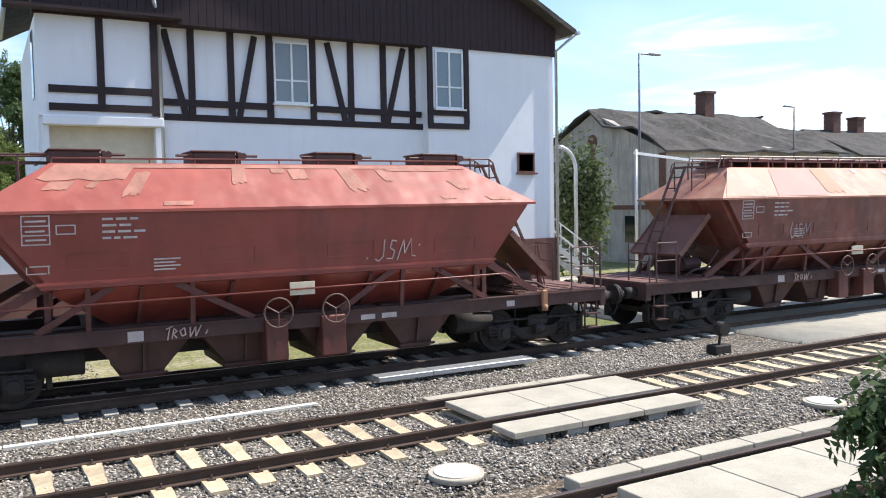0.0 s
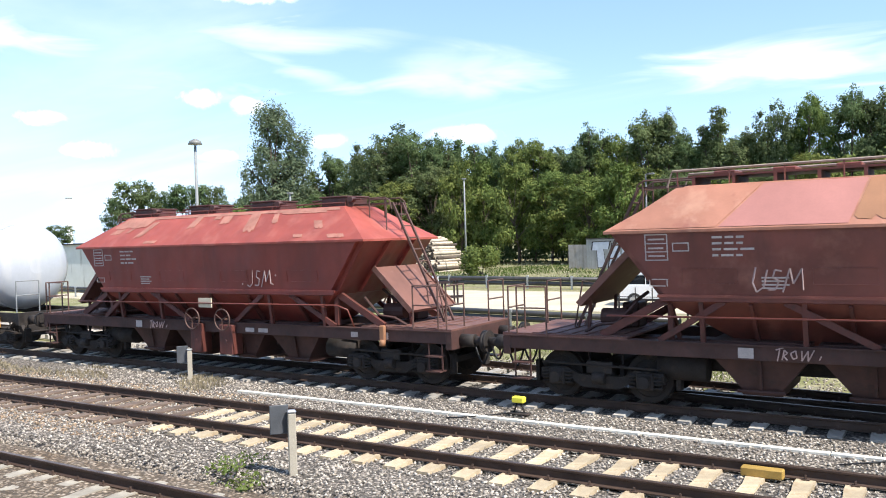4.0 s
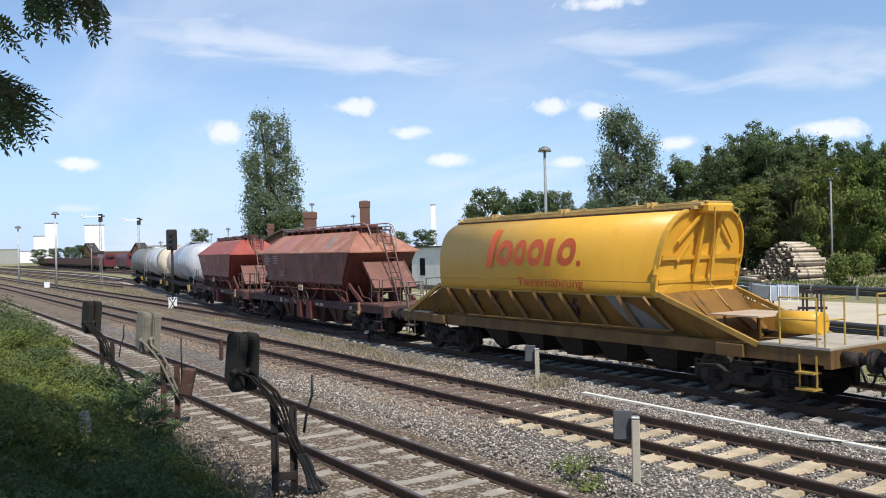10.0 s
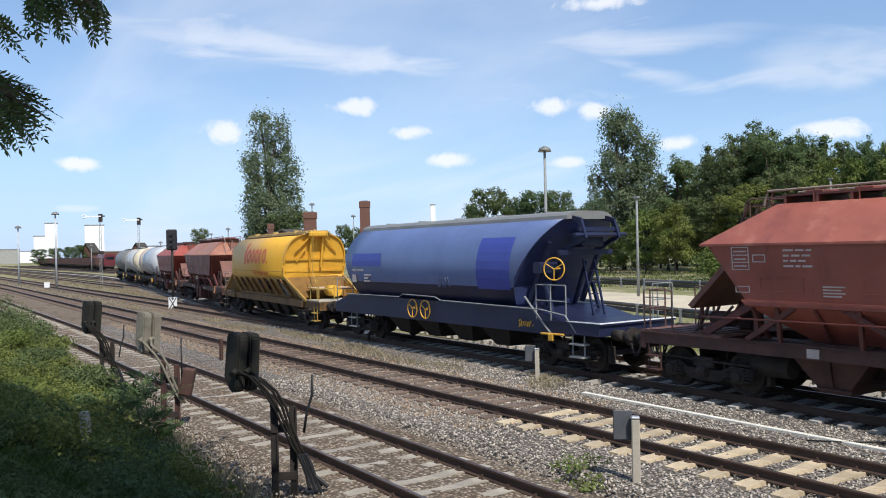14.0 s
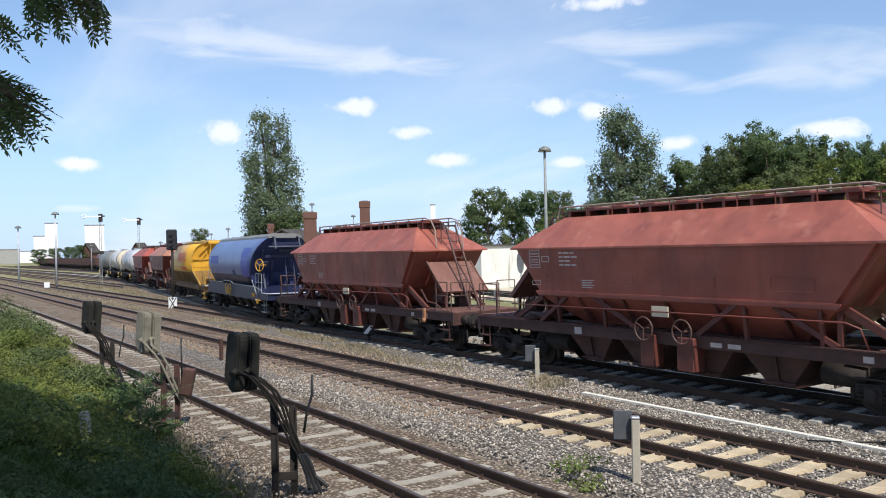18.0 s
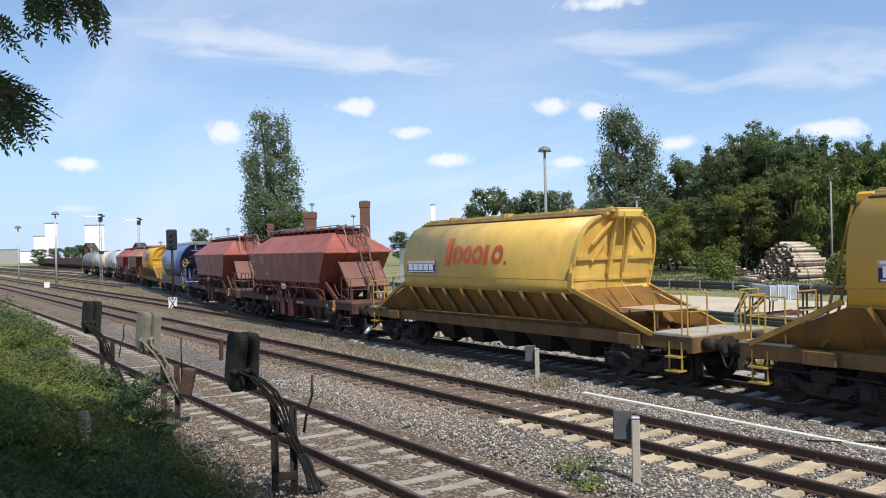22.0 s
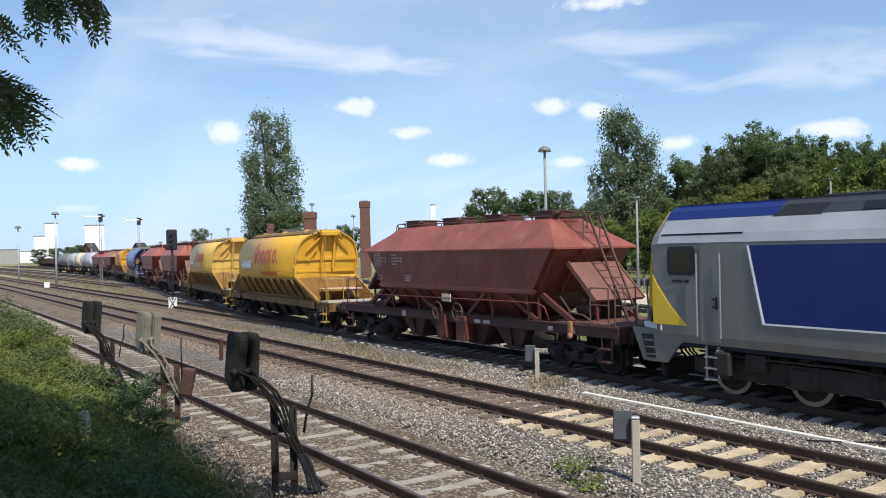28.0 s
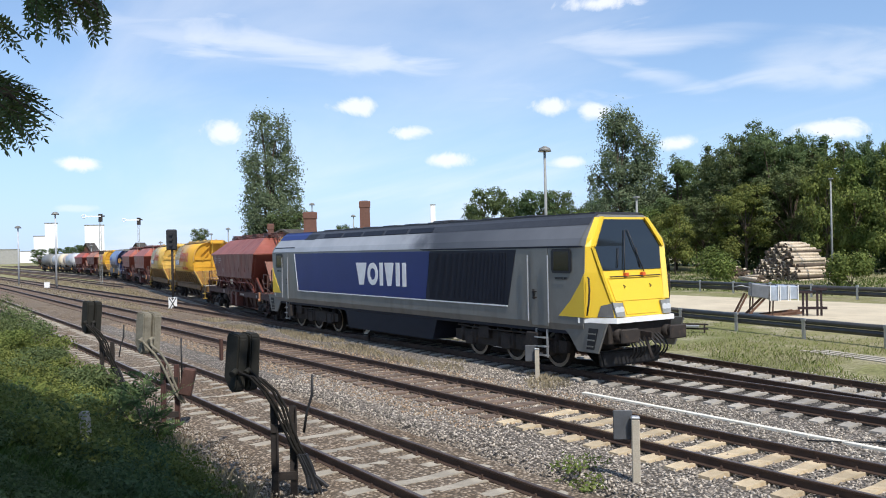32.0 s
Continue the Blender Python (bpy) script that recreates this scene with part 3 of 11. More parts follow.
def sleeper_mesh(mat, wood=False):
    bm = B()
    h = 1.28
    if wood:
        box(bm, -0.125, 0.125, -h, h, -0.33, -0.155, 0.012)
    else:
        # deeper and broader under the rails, waisted in the middle
        ring_at = lambda y, w, z: [(-w, y, -0.36), (w, y, -0.36), (w * 0.86, y, z), (-w * 0.86, y, z)]
        loft(bm, [ring_at(-h, 0.13, -0.170), ring_at(-0.98, 0.145, -0.155), ring_at(-0.5, 0.145, -0.155), ring_at(-0.2, 0.12, -0.172),
                  ring_at(0.2, 0.12, -0.172), ring_at(0.5, 0.145, -0.155), ring_at(0.98, 0.145, -0.155), ring_at(h, 0.13, -0.170)])
    me = bpy.data.meshes.new("sleeper")
    bm.to_mesh(me)
    bm.free()
    me.materials.append(mat)
    return me


def clip_mesh():
    bm = B()
    for s in (-1, 1):
        for d in (-0.085, 0.085):
            y = s * HALF + d
            box(bm, -0.05, 0.05, y - 0.035, y + 0.035, -0.16, -0.135)
            rod(bm, (0, y, -0.135), (0, y, -0.085), 0.017, 5)
    me = bpy.data.meshes.new("rail_clips")
    bm.to_mesh(me)
    bm.free()
    me.materials.append(M_CLIP)
    return me


SLEEPER = {"c": sleeper_mesh(M_CONC_SLEEPER), "w": sleeper_mesh(M_WOOD_SLEEPER, True)}
M_PALE_SLEEPER = plain("pale_concrete_sleeper", (0.42, 0.385, 0.335), 0.85, 0, 0.25, 3, 50, 0.2, None, (0.18, 0.16, 0.14), own=0.3)
SLEEPER["p"] = sleeper_mesh(M_PALE_SLEEPER)
M_GREY_SLEEPER = plain("weathered_sleeper", (0.40, 0.355, 0.285), 0.9, 0, 0.3, 3, 50, 0.2, None, (0.26, 0.225, 0.18), own=0.25)
SLEEPER["g"] = sleeper_mesh(M_GREY_SLEEPER)
CLIPS = clip_mesh()


def track(name, label, yf, xs, kind_at, near, pitch=0.62):
    """A track: two rails, sleepers picked apart within the near stretch and joined beyond it."""
    tr = thing(name, label, "railway track", "", "structure")
    for s in (-1, 1):
        r = new("rail", rail_mesh(yf, s * HALF, xs))
        r.parent = tr
    rnd = random.Random(name)
    vs, fs = {}, {}
    cv, cf = [], []
    x = xs[0]
    while x < xs[-1]:
        t = math.atan((yf(x + 0.1) - yf(x - 0.1)) / 0.2)
        m = pose(x, yf(x), rnd.uniform(-0.006, 0.004), 0, 0, math.degrees(t) + rnd.uniform(-0.7, 0.7))
        k = kind_at(x)
        if near[0] < x < near[1]:
            o = new("sleeper", SLEEPER[k])
            o.parent, o.matrix_local = tr, m
        elif k:
            v, f = vs.setdefault(k, []), fs.setdefault(k, [])
            n = len(v)
            v += [tuple(m @ p.co) for p in SLEEPER[k].vertices]
            f += [tuple(i + n for i in p.vertices) for p in SLEEPER[k].polygons]
        if x > -60:
            n = len(cv)
            cv += [tuple(m @ p.co) for p in CLIPS.vertices]
            cf += [tuple(i + n for i in p.vertices) for p in CLIPS.polygons]
        x += pitch
    for k in vs:
        me = bpy.data.meshes.new("far_sleepers")
        me.from_pydata(vs[k], [], fs[k])
        me.materials.append(SLEEPER[k].materials[0])
        o = new("far_sleepers", me)
        o.parent = tr
        tagged(o, kind="stuff")
    if cv:
        me = bpy.data.meshes.new("rail_fastenings")
        me.from_pydata(cv, [], cf)
        me.materials.append(M_CLIP)
        o = new("rail_fastenings", me)
        o.parent = tr
        tagged(o, kind="stuff")
    return tr


track("track_1", "side track with rusty rails on weathered sleepers", lambda x: Y_NEAR, [-400, -200, -100, -50, 0, 40], lambda x: "g", (-34, 8))
track("track_2", "track with rusty rails, pale concrete sleepers then wooden ones", lambda x: Y_MID, [-400, -200, -100, -50, 0, 60], lambda x: "c" if x > -13.6 else "w", (-45, 24))
track("track_3", "track with brown rails on pale concrete sleepers, curving off", main_y, [-400, -300] + steps(-200, -26, 3) + [0, 60], lambda x: "p", (-46, 22))
track("track_4", "branch track on pale concrete sleepers leaving by a turnout", spur_y, steps(-60, 12, 2), lambda x: "p" if x < -1.5 else None, (-30, -2))
track("track_5", "straight track with rusty rails in dry weeds", lambda x: Y_MAIN, [-400, -200, -100, -60, -30], lambda x: "w" if x < -42 else None, (-75, -43))
for i, yy in enumerate((21.5, 26.5, 38, 43, 48, 53)):
    track("track_%d" % (6 + i), "yard track with rusty rails in dry grass", lambda x, yy=yy: yy - (x + 60) * 0.012, steps(-420, -120 if yy > 30 else -95, 30), lambda x: "w", (0, 0))

# ---------- the train ----------
# s runs along the train; its shift is s(t) = 5.43 t + 0.0055 t2, towards -x
def shift(t):
    return 5.43 * t + 0.0055 * t * t


# arc length along the main track, leftwards from x = 60
ARC_X = [60 - 0.5 * i for i in range(760)]
ARC_S = [0.0]
for xa, xb in zip(ARC_X, ARC_X[1:]):
    ARC_S.append(ARC_S[-1] + math.hypot(xb - xa, main_y(xb) - main_y(xa)))


def on_line(u):
    """The point of the track at train coordinate u (u equals x where the track is straight)."""
    s = 60 - u
    if s <= 0:
        return u, Y_MAIN
    x = float(np.interp(s, ARC_S, ARC_X))
    return x, main_y(x)


def vehicle_pose(u, half_base):
    xa, ya = on_line(u - half_base)
    xb, yb = on_line(u + half_base)
    return pose((xa + xb) / 2, (ya + yb) / 2, 0, 0, 0, math.degrees(math.atan2(yb - ya, xb - xa)))


VEHICLES = []  # (thing, centre at t = 0, half base, wheelsets)
WHEELS = []


def wheelset_parts():
    bm = B()
    prof = [(0.0, 0.10), (0.08, 0.10), (0.08, 0.35), (0.10, 0.36), (0.10, 0.455), (-0.03, 0.46), (-0.03, 0.485), (-0.05, 0.485), (-0.05, 0.36), (-0.02, 0.35), (-0.02, 0.10)]
    n = 24
    for s in (-1, 1):
        rings = []
        for k in range(n):
            a = 2 * math.pi * k / n
            rings.append([(r * math.cos(a), s * (0.72 + d), r * math.sin(a)) for d, r in prof])
        rings.append(rings[0])
        loft(bm, rings, 0, False)
    rod(bm, (0, -0.95, 0), (0, 0.95, 0), 0.085, 10)
    for s in (-1, 1):
        for k in range(4):
            a = math.pi * k / 2 + 0.4
            rod(bm, (0.22 * math.cos(a), s * 0.80, 0.22 * math.sin(a)), (0.22 * math.cos(a), s * 0.83, 0.22 * math.sin(a)), 0.05, 6)
    me = bpy.data.meshes.new("wheelset")
    bm.to_mesh(me)
    bm.free()
    me.materials.append(M_UNDER)
    return me


WHEELSET = wheelset_parts()


def bogie_frame():
    bm = B()
    for s in (-1, 1):
        y = s * 1.0
        poly = [(-1.25, 0.42), (-1.25, 0.62), (-0.70, 0.66), (-0.45, 0.52), (0.45, 0.52), (0.70, 0.66), (1.25, 0.62), (1.25, 0.42), (0.6, 0.42), (0.40, 0.28), (-0.40, 0.28), (-0.6, 0.42)]
        prism(bm, poly, y - 0.06, y + 0.06)
        for d in (-0.9, 0.9):
            box(bm, d - 0.17, d + 0.17, y - 0.13, y + 0.16, 0.30, 0.62, 0.03)
            rod(bm, (d, y + s * 0.10, 0.46), (d, y + s * 0.20, 0.46), 0.11, 10)
            for e in (-0.24, 0.24):
                rod(bm, (d + e, y, 0.30), (d + e, y, 0.60), 0.07, 8)
            for e in (-0.24, 0.24):
                for zz in (0.34, 0.41, 0.48, 0.55):
                    rod(bm, (d + e, y + s * 0.04, zz), (d + e, y + s * 0.04, zz + 0.03), 0.095, 8)
            for e in (-0.55, 0.55):
                box(bm, d + e - 0.045, d + e + 0.045, s * 0.62 if s > 0 else s * 0.82, s * 0.82 if s > 0 else s * 0.62, 0.28, 0.72, 0.01)
                rod(bm, (d + e, s * 0.72, 0.66), (d + e, s * 0.72, 0.95), 0.025, 5)
            box(bm, d - 0.10, d + 0.10, y + s * 0.15 - 0.02, y + s * 0.15 + 0.02, 0.36, 0.56, 0.01)
    box(bm, -0.22, 0.22, -1.0, 1.0, 0.46, 0.72, 0.03)
    box(bm, -1.25, -1.15, -1.0, 1.0, 0.45, 0.58)
    for s in (-1, 1):
        rod(bm, (-1.2, s * 1.10, 0.74), (1.2, s * 1.10, 0.70), 0.025, 6)
        box(bm, -0.26, 0.26, s * 1.06 - 0.05, s * 1.06 + 0.05, 0.56, 0.80, 0.02)
        rod(bm, (-0.12, s * 1.10, 0.48), (0.12, s * 1.10, 0.48), 0.12, 10)
    box(bm, 1.15, 1.25, -1.0, 1.0, 0.45, 0.58)
    me = bpy.data.meshes.new("bogie")
    bm.to_mesh(me)
    bm.free()
    me.materials.append(M_UNDER)
    return me


BOGIE = bogie_frame()


def running_gear(v, centres, axles=(-0.9, 0.9), r=0.46):
    for c in centres:
        b = new("bogie", BOGIE)
        b.parent, b.matrix_local = v, pose(c, 0, 0)
        for a in axles:
            w = new("wheelset", WHEELSET)
            w.parent, w.matrix_local = v, pose(c + a, 0, 0.485)
            WHEELS.append((w, c + a, 0.46))


def buffers(v, L, mat=M_UNDER, z=1.05):
    """Buffers, draw hook and brake hoses at both ends of a vehicle that is L long over buffers."""
    for s in (-1, 1):
        for y in (-0.875, 0.875):
            bm = B()
            xe = s * L / 2
            rod(bm, (xe - s * 0.62, y, z), (xe - s * 0.28, y, z), 0.14, 14)
            rod(bm, (xe - s * 0.30, y, z), (xe - s * 0.05, y, z), 0.095, 12)
            rod(bm, (xe - s * 0.06, y, z), (xe, y, z), 0.24, 16, 0.225)
            part("buffer", bm, mat, v)
        bm = B()
        beam(bm, (s * (L / 2 - 0.62), 0, z), (s * (L / 2 - 0.08), 0, z - 0.02), 0.07, 0.12)
        tube(bm, [(s * (L / 2 - 0.5), 0.06, z - 0.05), (s * (L / 2 - 0.2), 0.06, z - 0.30), (s * (L / 2 - 0.02), 0.03, z - 0.12)], 0.03)
        part("draw_hook", bm, mat, v)
        for y in (-0.35, 0.35):
            bm = B()
            pts = [(s * (L / 2 - 0.62 + 0.35 * k / 6), y, z - 0.12 - 0.45 * math.sin(math.pi * k / 7)) for k in range(8)]
            tube(bm, pts, 0.025)
            part("brake_hose", bm, M_BLACK, v)


def hand_wheel(v, x, y, z, R, mat, axis=(0, -1, 0), name="hand_wheel", label=""):
    bm = B()
    ring(bm, (x, y, z), axis, R, 0.02)
    q = Vector(axis).to_track_quat("Z", "Y").to_matrix()
    for k in range(3):
        a = 2 * math.pi * k / 3 + 0.5
        rod(bm, (x, y, z), Vector((x, y, z)) + q @ Vector((R * math.cos(a), R * math.sin(a), 0)), 0.014, 5)
    rod(bm, (x, y, z), Vector((x, y, z)) - Vector(axis) * 0.35, 0.025, 6)
    return part(name, bm, mat, v, label)


def bars(v, rows, mat, name, x0, y, z0, tilt=None, label=""):
    """Plain bars in place of small stencilled writing: rows of (width, height, dx, dz)."""
    bm = B()
    for wdt, hgt, dx, dz in rows:
        box(bm, x0 + dx, x0 + dx + wdt, y - 0.004, y + 0.004, z0 + dz, z0 + dz + hgt)
    if tilt:
        bmesh.ops.transform(bm, matrix=tilt, verts=bm.verts)
    ob = part(name, bm, mat, v, label)
    if len(rows) > 1:
        tagged(ob, kind="stuff")
    return ob


def begin(name, label, category, u0, u1, base):
    """A vehicle between the train coordinates u0 and u1 (its couplings); local x runs along it, z from the rail top."""
    v = thing(name, label, category, "vehicles of the train")
    c = (u0 + u1) / 2
    v.matrix_world = vehicle_pose(c, base)
    VEHICLES.append((v, c, base))
    return v, u1 - u0


def mirror_y(pts):
    return pts + [(x, -y, z) for x, y, z in pts]


def scribble(v, strokes, size, mat, x0, y, z0, r=0.02, name="graffiti", label="", lean=0.0):
    """Sprayed strokes on a side wall: polylines in letter units."""
    bm = B()
    for st in strokes:
        pts = [(x0 + a * size + b * size * 0.15, y + lean * (b * size), z0 + b * size) for a, b in st]
        for p, q in zip(pts, pts[1:]):
            beam(bm, p, q, 0.012, r * 2)
    ob = part(name, bm, mat, v, label)
    if len(strokes) > 1:
        tagged(ob, kind="stuff")
    return ob


TAG_A = [[(0.25, 1.0), (0.3, 0.2), (0.1, 0.0), (-0.1, 0.1)], [(0.9, 0.9), (0.65, 0.95), (0.6, 0.6), (0.85, 0.45), (0.8, 0.1), (0.5, 0.1)],
         [(1.05, 0.0), (1.25, 0.95), (1.4, 0.3), (1.65, 1.0), (1.8, 0.2), (2.0, 0.15)], [(-0.5, 0.1), (-0.5, 0.2)], [(2.1, 0.7), (2.15, 0.65)]]
TAG_U = [[(0.0, 1.0), (-0.05, 0.4), (0.15, 0.0), (0.4, 0.2), (0.45, 0.9)], [(1.0, 0.85), (0.75, 0.9), (0.7, 0.6), (0.95, 0.45), (0.85, 0.1), (0.6, 0.1)],
         [(1.15, 0.0), (1.3, 0.95), (1.5, 0.35), (1.75, 0.95), (1.9, 0.1)]]
TAG_SMALL = [[(0, 0.8), (0.5, 1), (0.25, 0.9), (0.2, 0)], [(0.5, 0.1), (0.55, 0.8), (0.8, 0.6), (0.55, 0.4), (0.85, 0.1)], [(1.2, 0.2), (1.0, 0.6), (1.3, 0.8), (1.45, 0.3), (1.2, 0.2)],
             [(1.7, 0.8), (1.8, 0.1), (2.1, 0.8), (2.2, 0.1), (2.5, 0.9)], [(2.9, 0.2), (3.0, 0.5)]]


def railing(v, pts, h, mat, base_z, name="railing", gaps=0.6):
    bm = B()
    for (xa, ya), (xb, yb) in zip(pts, pts[1:]):
        d = math.hypot(xb - xa, yb - ya)
        n = max(1, round(d / gaps))
        for k in range(n + 1):
            x, y = xa + (xb - xa) * k / n, ya + (yb - ya) * k / n
            rod(bm, (x, y, base_z), (x, y, base_z + h), 0.02, 6)
        for z in (h, h * 0.55):
            rod(bm, (xa, ya, base_z + z), (xb, yb, base_z + z), 0.018, 6)
    return part(name, bm, mat, v)


def ladder(v, a, b, width, mat, across=(0, 1, 0), pitch=0.3):
    a, b, w = Vector(a), Vector(b), Vector(across) * width / 2
    bm = B()
    for s in (-1, 1):
        beam(bm, a + w * s, b + w * s, 0.05, 0.05)
    n = int((b - a).length / pitch)
    for k in range(1, n):
        p = a + (b - a) * k / n
        rod(bm, p - w, p + w, 0.016, 5)
    return part("ladder", bm, mat, v)


M_RAILBROWN = plain("brown_hand_rail", (0.110, 0.058, 0.045), 0.6, 0, 0.35, 3, 30, 0.08)
M_DECK = plain("dusty_red_deck", (0.150, 0.068, 0.053), 0.75, 0, 0.35, 1.5, 30, 0.1, None, (0.23, 0.13, 0.10))
M_TAG = plain("thin_sprayed_paint", (0.42, 0.30, 0.28), 0.7)
M_HATCH = plain("dark_rusty_hatch", (0.085, 0.034, 0.028), 0.6, 0, 0.3, 3, 30, 0.1)
M_STRUTRED = plain("grimy_red_strut", (0.125, 0.036, 0.027), 0.6, 0, 0.35, 1.6, 30, 0.08, (0.07, 0.028, 0.022), (0.055, 0.028, 0.022))
M_RAILPALE = plain("worn_pale_rail", (0.34, 0.25, 0.20), 0.5, 0, 0.3, 3, 30, 0.05)
M_CHUTE = plain("dusty_brown_plate", (0.195, 0.086, 0.063), 0.65, 0, 0.25, 1.0, 25, 0.05, None, (0.27, 0.15, 0.115))
M_ROOF_RUST = plain("worn_roof_patch", (0.40, 0.175, 0.125), 0.75, 0, 0.3, 2.5, 30, 0.05, None, (0.30, 0.10, 0.075))
M_PINK = plain("pinkish_sheet", (0.40, 0.17, 0.14), 0.65, 0, 0.15, 1.0, 25, 0.04)
M_OCHRE = plain("ochre_brown_sheet", (0.34, 0.16, 0.08), 0.65, 0, 0.2, 1.0, 25, 0.04)


def red_hopper(name, label, u0, u1, side, slope, hatches, tag=None, walkway=False, bleach=None, plate_z=0.0):
    v, L = begin(name, label, "hopper wagon", u0, u1, 5.65)
    H1, H2, HT = 2.02, 3.30, 4.10
    # bins: flared sides with a kinked end, a roof that slopes from a rim to a flat ridge
    bm = B()
    ringf = lambda lx, wy, z: [(-lx, -wy, z), (lx, -wy, z), (lx, wy, z), (-lx, wy, z)]
    loft(bm, [ringf(4.30, 1.40, H1), ringf(5.27, 1.50, H2)], cap=False)
    bmesh.ops.bevel(bm, geom=[e for e in bm.edges if abs(e.verts[0].co.z - e.verts[1].co.z) > 0.5], offset=0.12, segments=2, affect="EDGES")
    part("bin_side", bm, side, v, "", False)
    bm = B()
    loft(bm, [ringf(5.32, 1.54, H2 - 0.05), ringf(5.32, 1.54, H2), ringf(4.05, 0.62, HT), ringf(4.0, 0.55, HT + 0.015)])
    part("roof_slope", bm, slope, v, "bleached sloping roof of the bin")
    bm = B()
    loft(bm, [ringf(3.0, 0.55, 1.16), ringf(4.25, 1.36, H1 - 0.02), ringf(4.30, 1.42, H1), ringf(4.36, 1.42, H1 + 0.10)])
    part("hopper", bm, side, v)
    for k in range(4):
        x = -2.7 + 1.8 * k
        bm = B()
        loft(bm, [[(x - 0.34, -0.85, 0.32), (x + 0.34, -0.85, 0.32), (x + 0.34, 0.85, 0.32), (x - 0.34, 0.85, 0.32)], [(x - 0.36, -0.9, 0.46), (x + 0.36, -0.9, 0.46), (x + 0.36, 0.9, 0.46), (x - 0.36, 0.9, 0.46)], [(x - 0.80, -1.02, 1.0), (x + 0.80, -1.02, 1.0), (x + 0.80, 1.02, 1.0), (x - 0.80, 1.02, 1.0)], [(x - 0.84, -1.05, 1.3), (x + 0.84, -1.05, 1.3), (x + 0.84, 1.05, 1.3), (x - 0.84, 1.05, 1.3)]])
        for y in (-0.93, 0.93):
            beam(bm, (x, y - 0.02, 0.46), (x, y * 1.12, 1.0), 0.05, 0.05)
        rod(bm, (x - 0.40, -0.95, 0.40), (x + 0.40, -0.95, 0.40), 0.03, 6)
        part("outlet_chute", bm, M_UNDER_BROWN, v)
    # underframe
    bm = B()
    for s in (-1, 1):
        box(bm, -L / 2 + 0.62, L / 2 - 0.62, s * 1.22 - 0.07, s * 1.22 + 0.07, 1.0, 1.26, 0.01)
        box(bm, -L / 2 + 0.62, L / 2 - 0.62, s * 1.22 - 0.11, s * 1.22 + 0.11, 1.255, 1.28)
    for s in (-1, 1):
        box(bm, s * (L / 2 - 0.70) - 0.08, s * (L / 2 - 0.70) + 0.08, -1.3, 1.3, 0.88, 1.28, 0.01)
    box(bm, -L / 2 + 0.7, L / 2 - 0.7, -0.2, 0.2, 0.98, 1.2)
    part_each("underframe_beam", bm, M_UNDER_BROWN, v)
    for s in (-1, 1):
        bm = B()
        box(bm, min(s * 5.0, s * (L / 2 - 0.62)), max(s * 5.0, s * (L / 2 - 0.62)), -1.3, 1.3, 1.28, 1.32)
        part("end_deck", bm, M_DECK, v)
        bm = B()
        for k in range(6):
            x = s * (5.3 + 0.32 * k)
            box(bm, x - 0.10, x + 0.10, -1.25, 1.25, 1.318, 1.335)
        part_each("deck_plank", bm, M_DECK, v)
        # plate that slants from the bin end down to the deck
        bm = B()
        prism(bm, [(s * 5.06, 2.82 + plate_z), (s * 5.12, 2.88 + plate_z), (s * 6.14, 1.90 + plate_z), (s * 6.08, 1.84 + plate_z)], -0.92, 0.92)
        for y in (-0.9, 0.9):
            prism(bm, [(s * 5.06, 2.82 + plate_z), (s * 5.14, 2.92 + plate_z), (s * 6.18, 1.92 + plate_z), (s * 6.08, 1.84 + plate_z)], y - 0.02, y + 0.02)
        part("chute_cover", bm, M_CHUTE, v, "dusty slanting chute cover")
        # brake rigging and pipes under the cover
        bm = B()
        rod(bm, (s * 5.2, -0.55, 1.62), (s * 5.75, -0.55, 1.62), 0.17, 12)
        box(bm, min(s * 5.25, s * 5.6), max(s * 5.25, s * 5.6), 0.1, 0.6, 1.34, 1.85, 0.03)
        tube(bm, [(s * 4.9, -1.0, 1.95), (s * 5.3, -1.0, 1.55), (s * 5.7, -0.95, 1.50), (s * 6.0, -0.9, 1.34)], 0.03)
        tube(bm, [(s * 4.9, -0.3, 2.1), (s * 5.4, -0.3, 1.75), (s * 5.9, -0.25, 1.70)], 0.035)
        part_each("brake_gear", bm, M_UNDER_BROWN, v)
        bm = B()
        for y in (-0.7, 0.7):
            beam(bm, (s * 6.0, y, 1.3), (s * 5.95, y, 1.98 + plate_z), 0.06, 0.06)
        part_each("cover_leg", bm, M_STRUTRED, v)
        bm = B()
        for y in (-1.15, 1.15):
            beam(bm, (s * 4.25, y, 2.04), (s * 5.0, y, 1.62), 0.10, 0.15)
            beam(bm, (s * 4.98, y, 1.64), (s * 5.55, y, 1.32), 0.10, 0.15)
            beam(bm, (s * 4.2, y, 1.3), (s * 4.2, y, 2.0), 0.10, 0.10)
        part_each("end_strut", bm, M_STRUTRED, v)
        railing(v, [(s * (L / 2 - 0.75), -1.28), (s * (L / 2 - 0.75), -0.55)], 0.95, M_RAILBROWN, 1.3)
        railing(v, [(s * (L / 2 - 0.75), 1.28), (s * (L / 2 - 0.75), 0.55)], 0.95, M_RAILBROWN, 1.3)
        railing(v, [(s * (L / 2 - 1.6), -1.3), (s * (L / 2 - 0.95), -1.3)], 0.95, M_RAILBROWN, 1.3)
        bm = B()
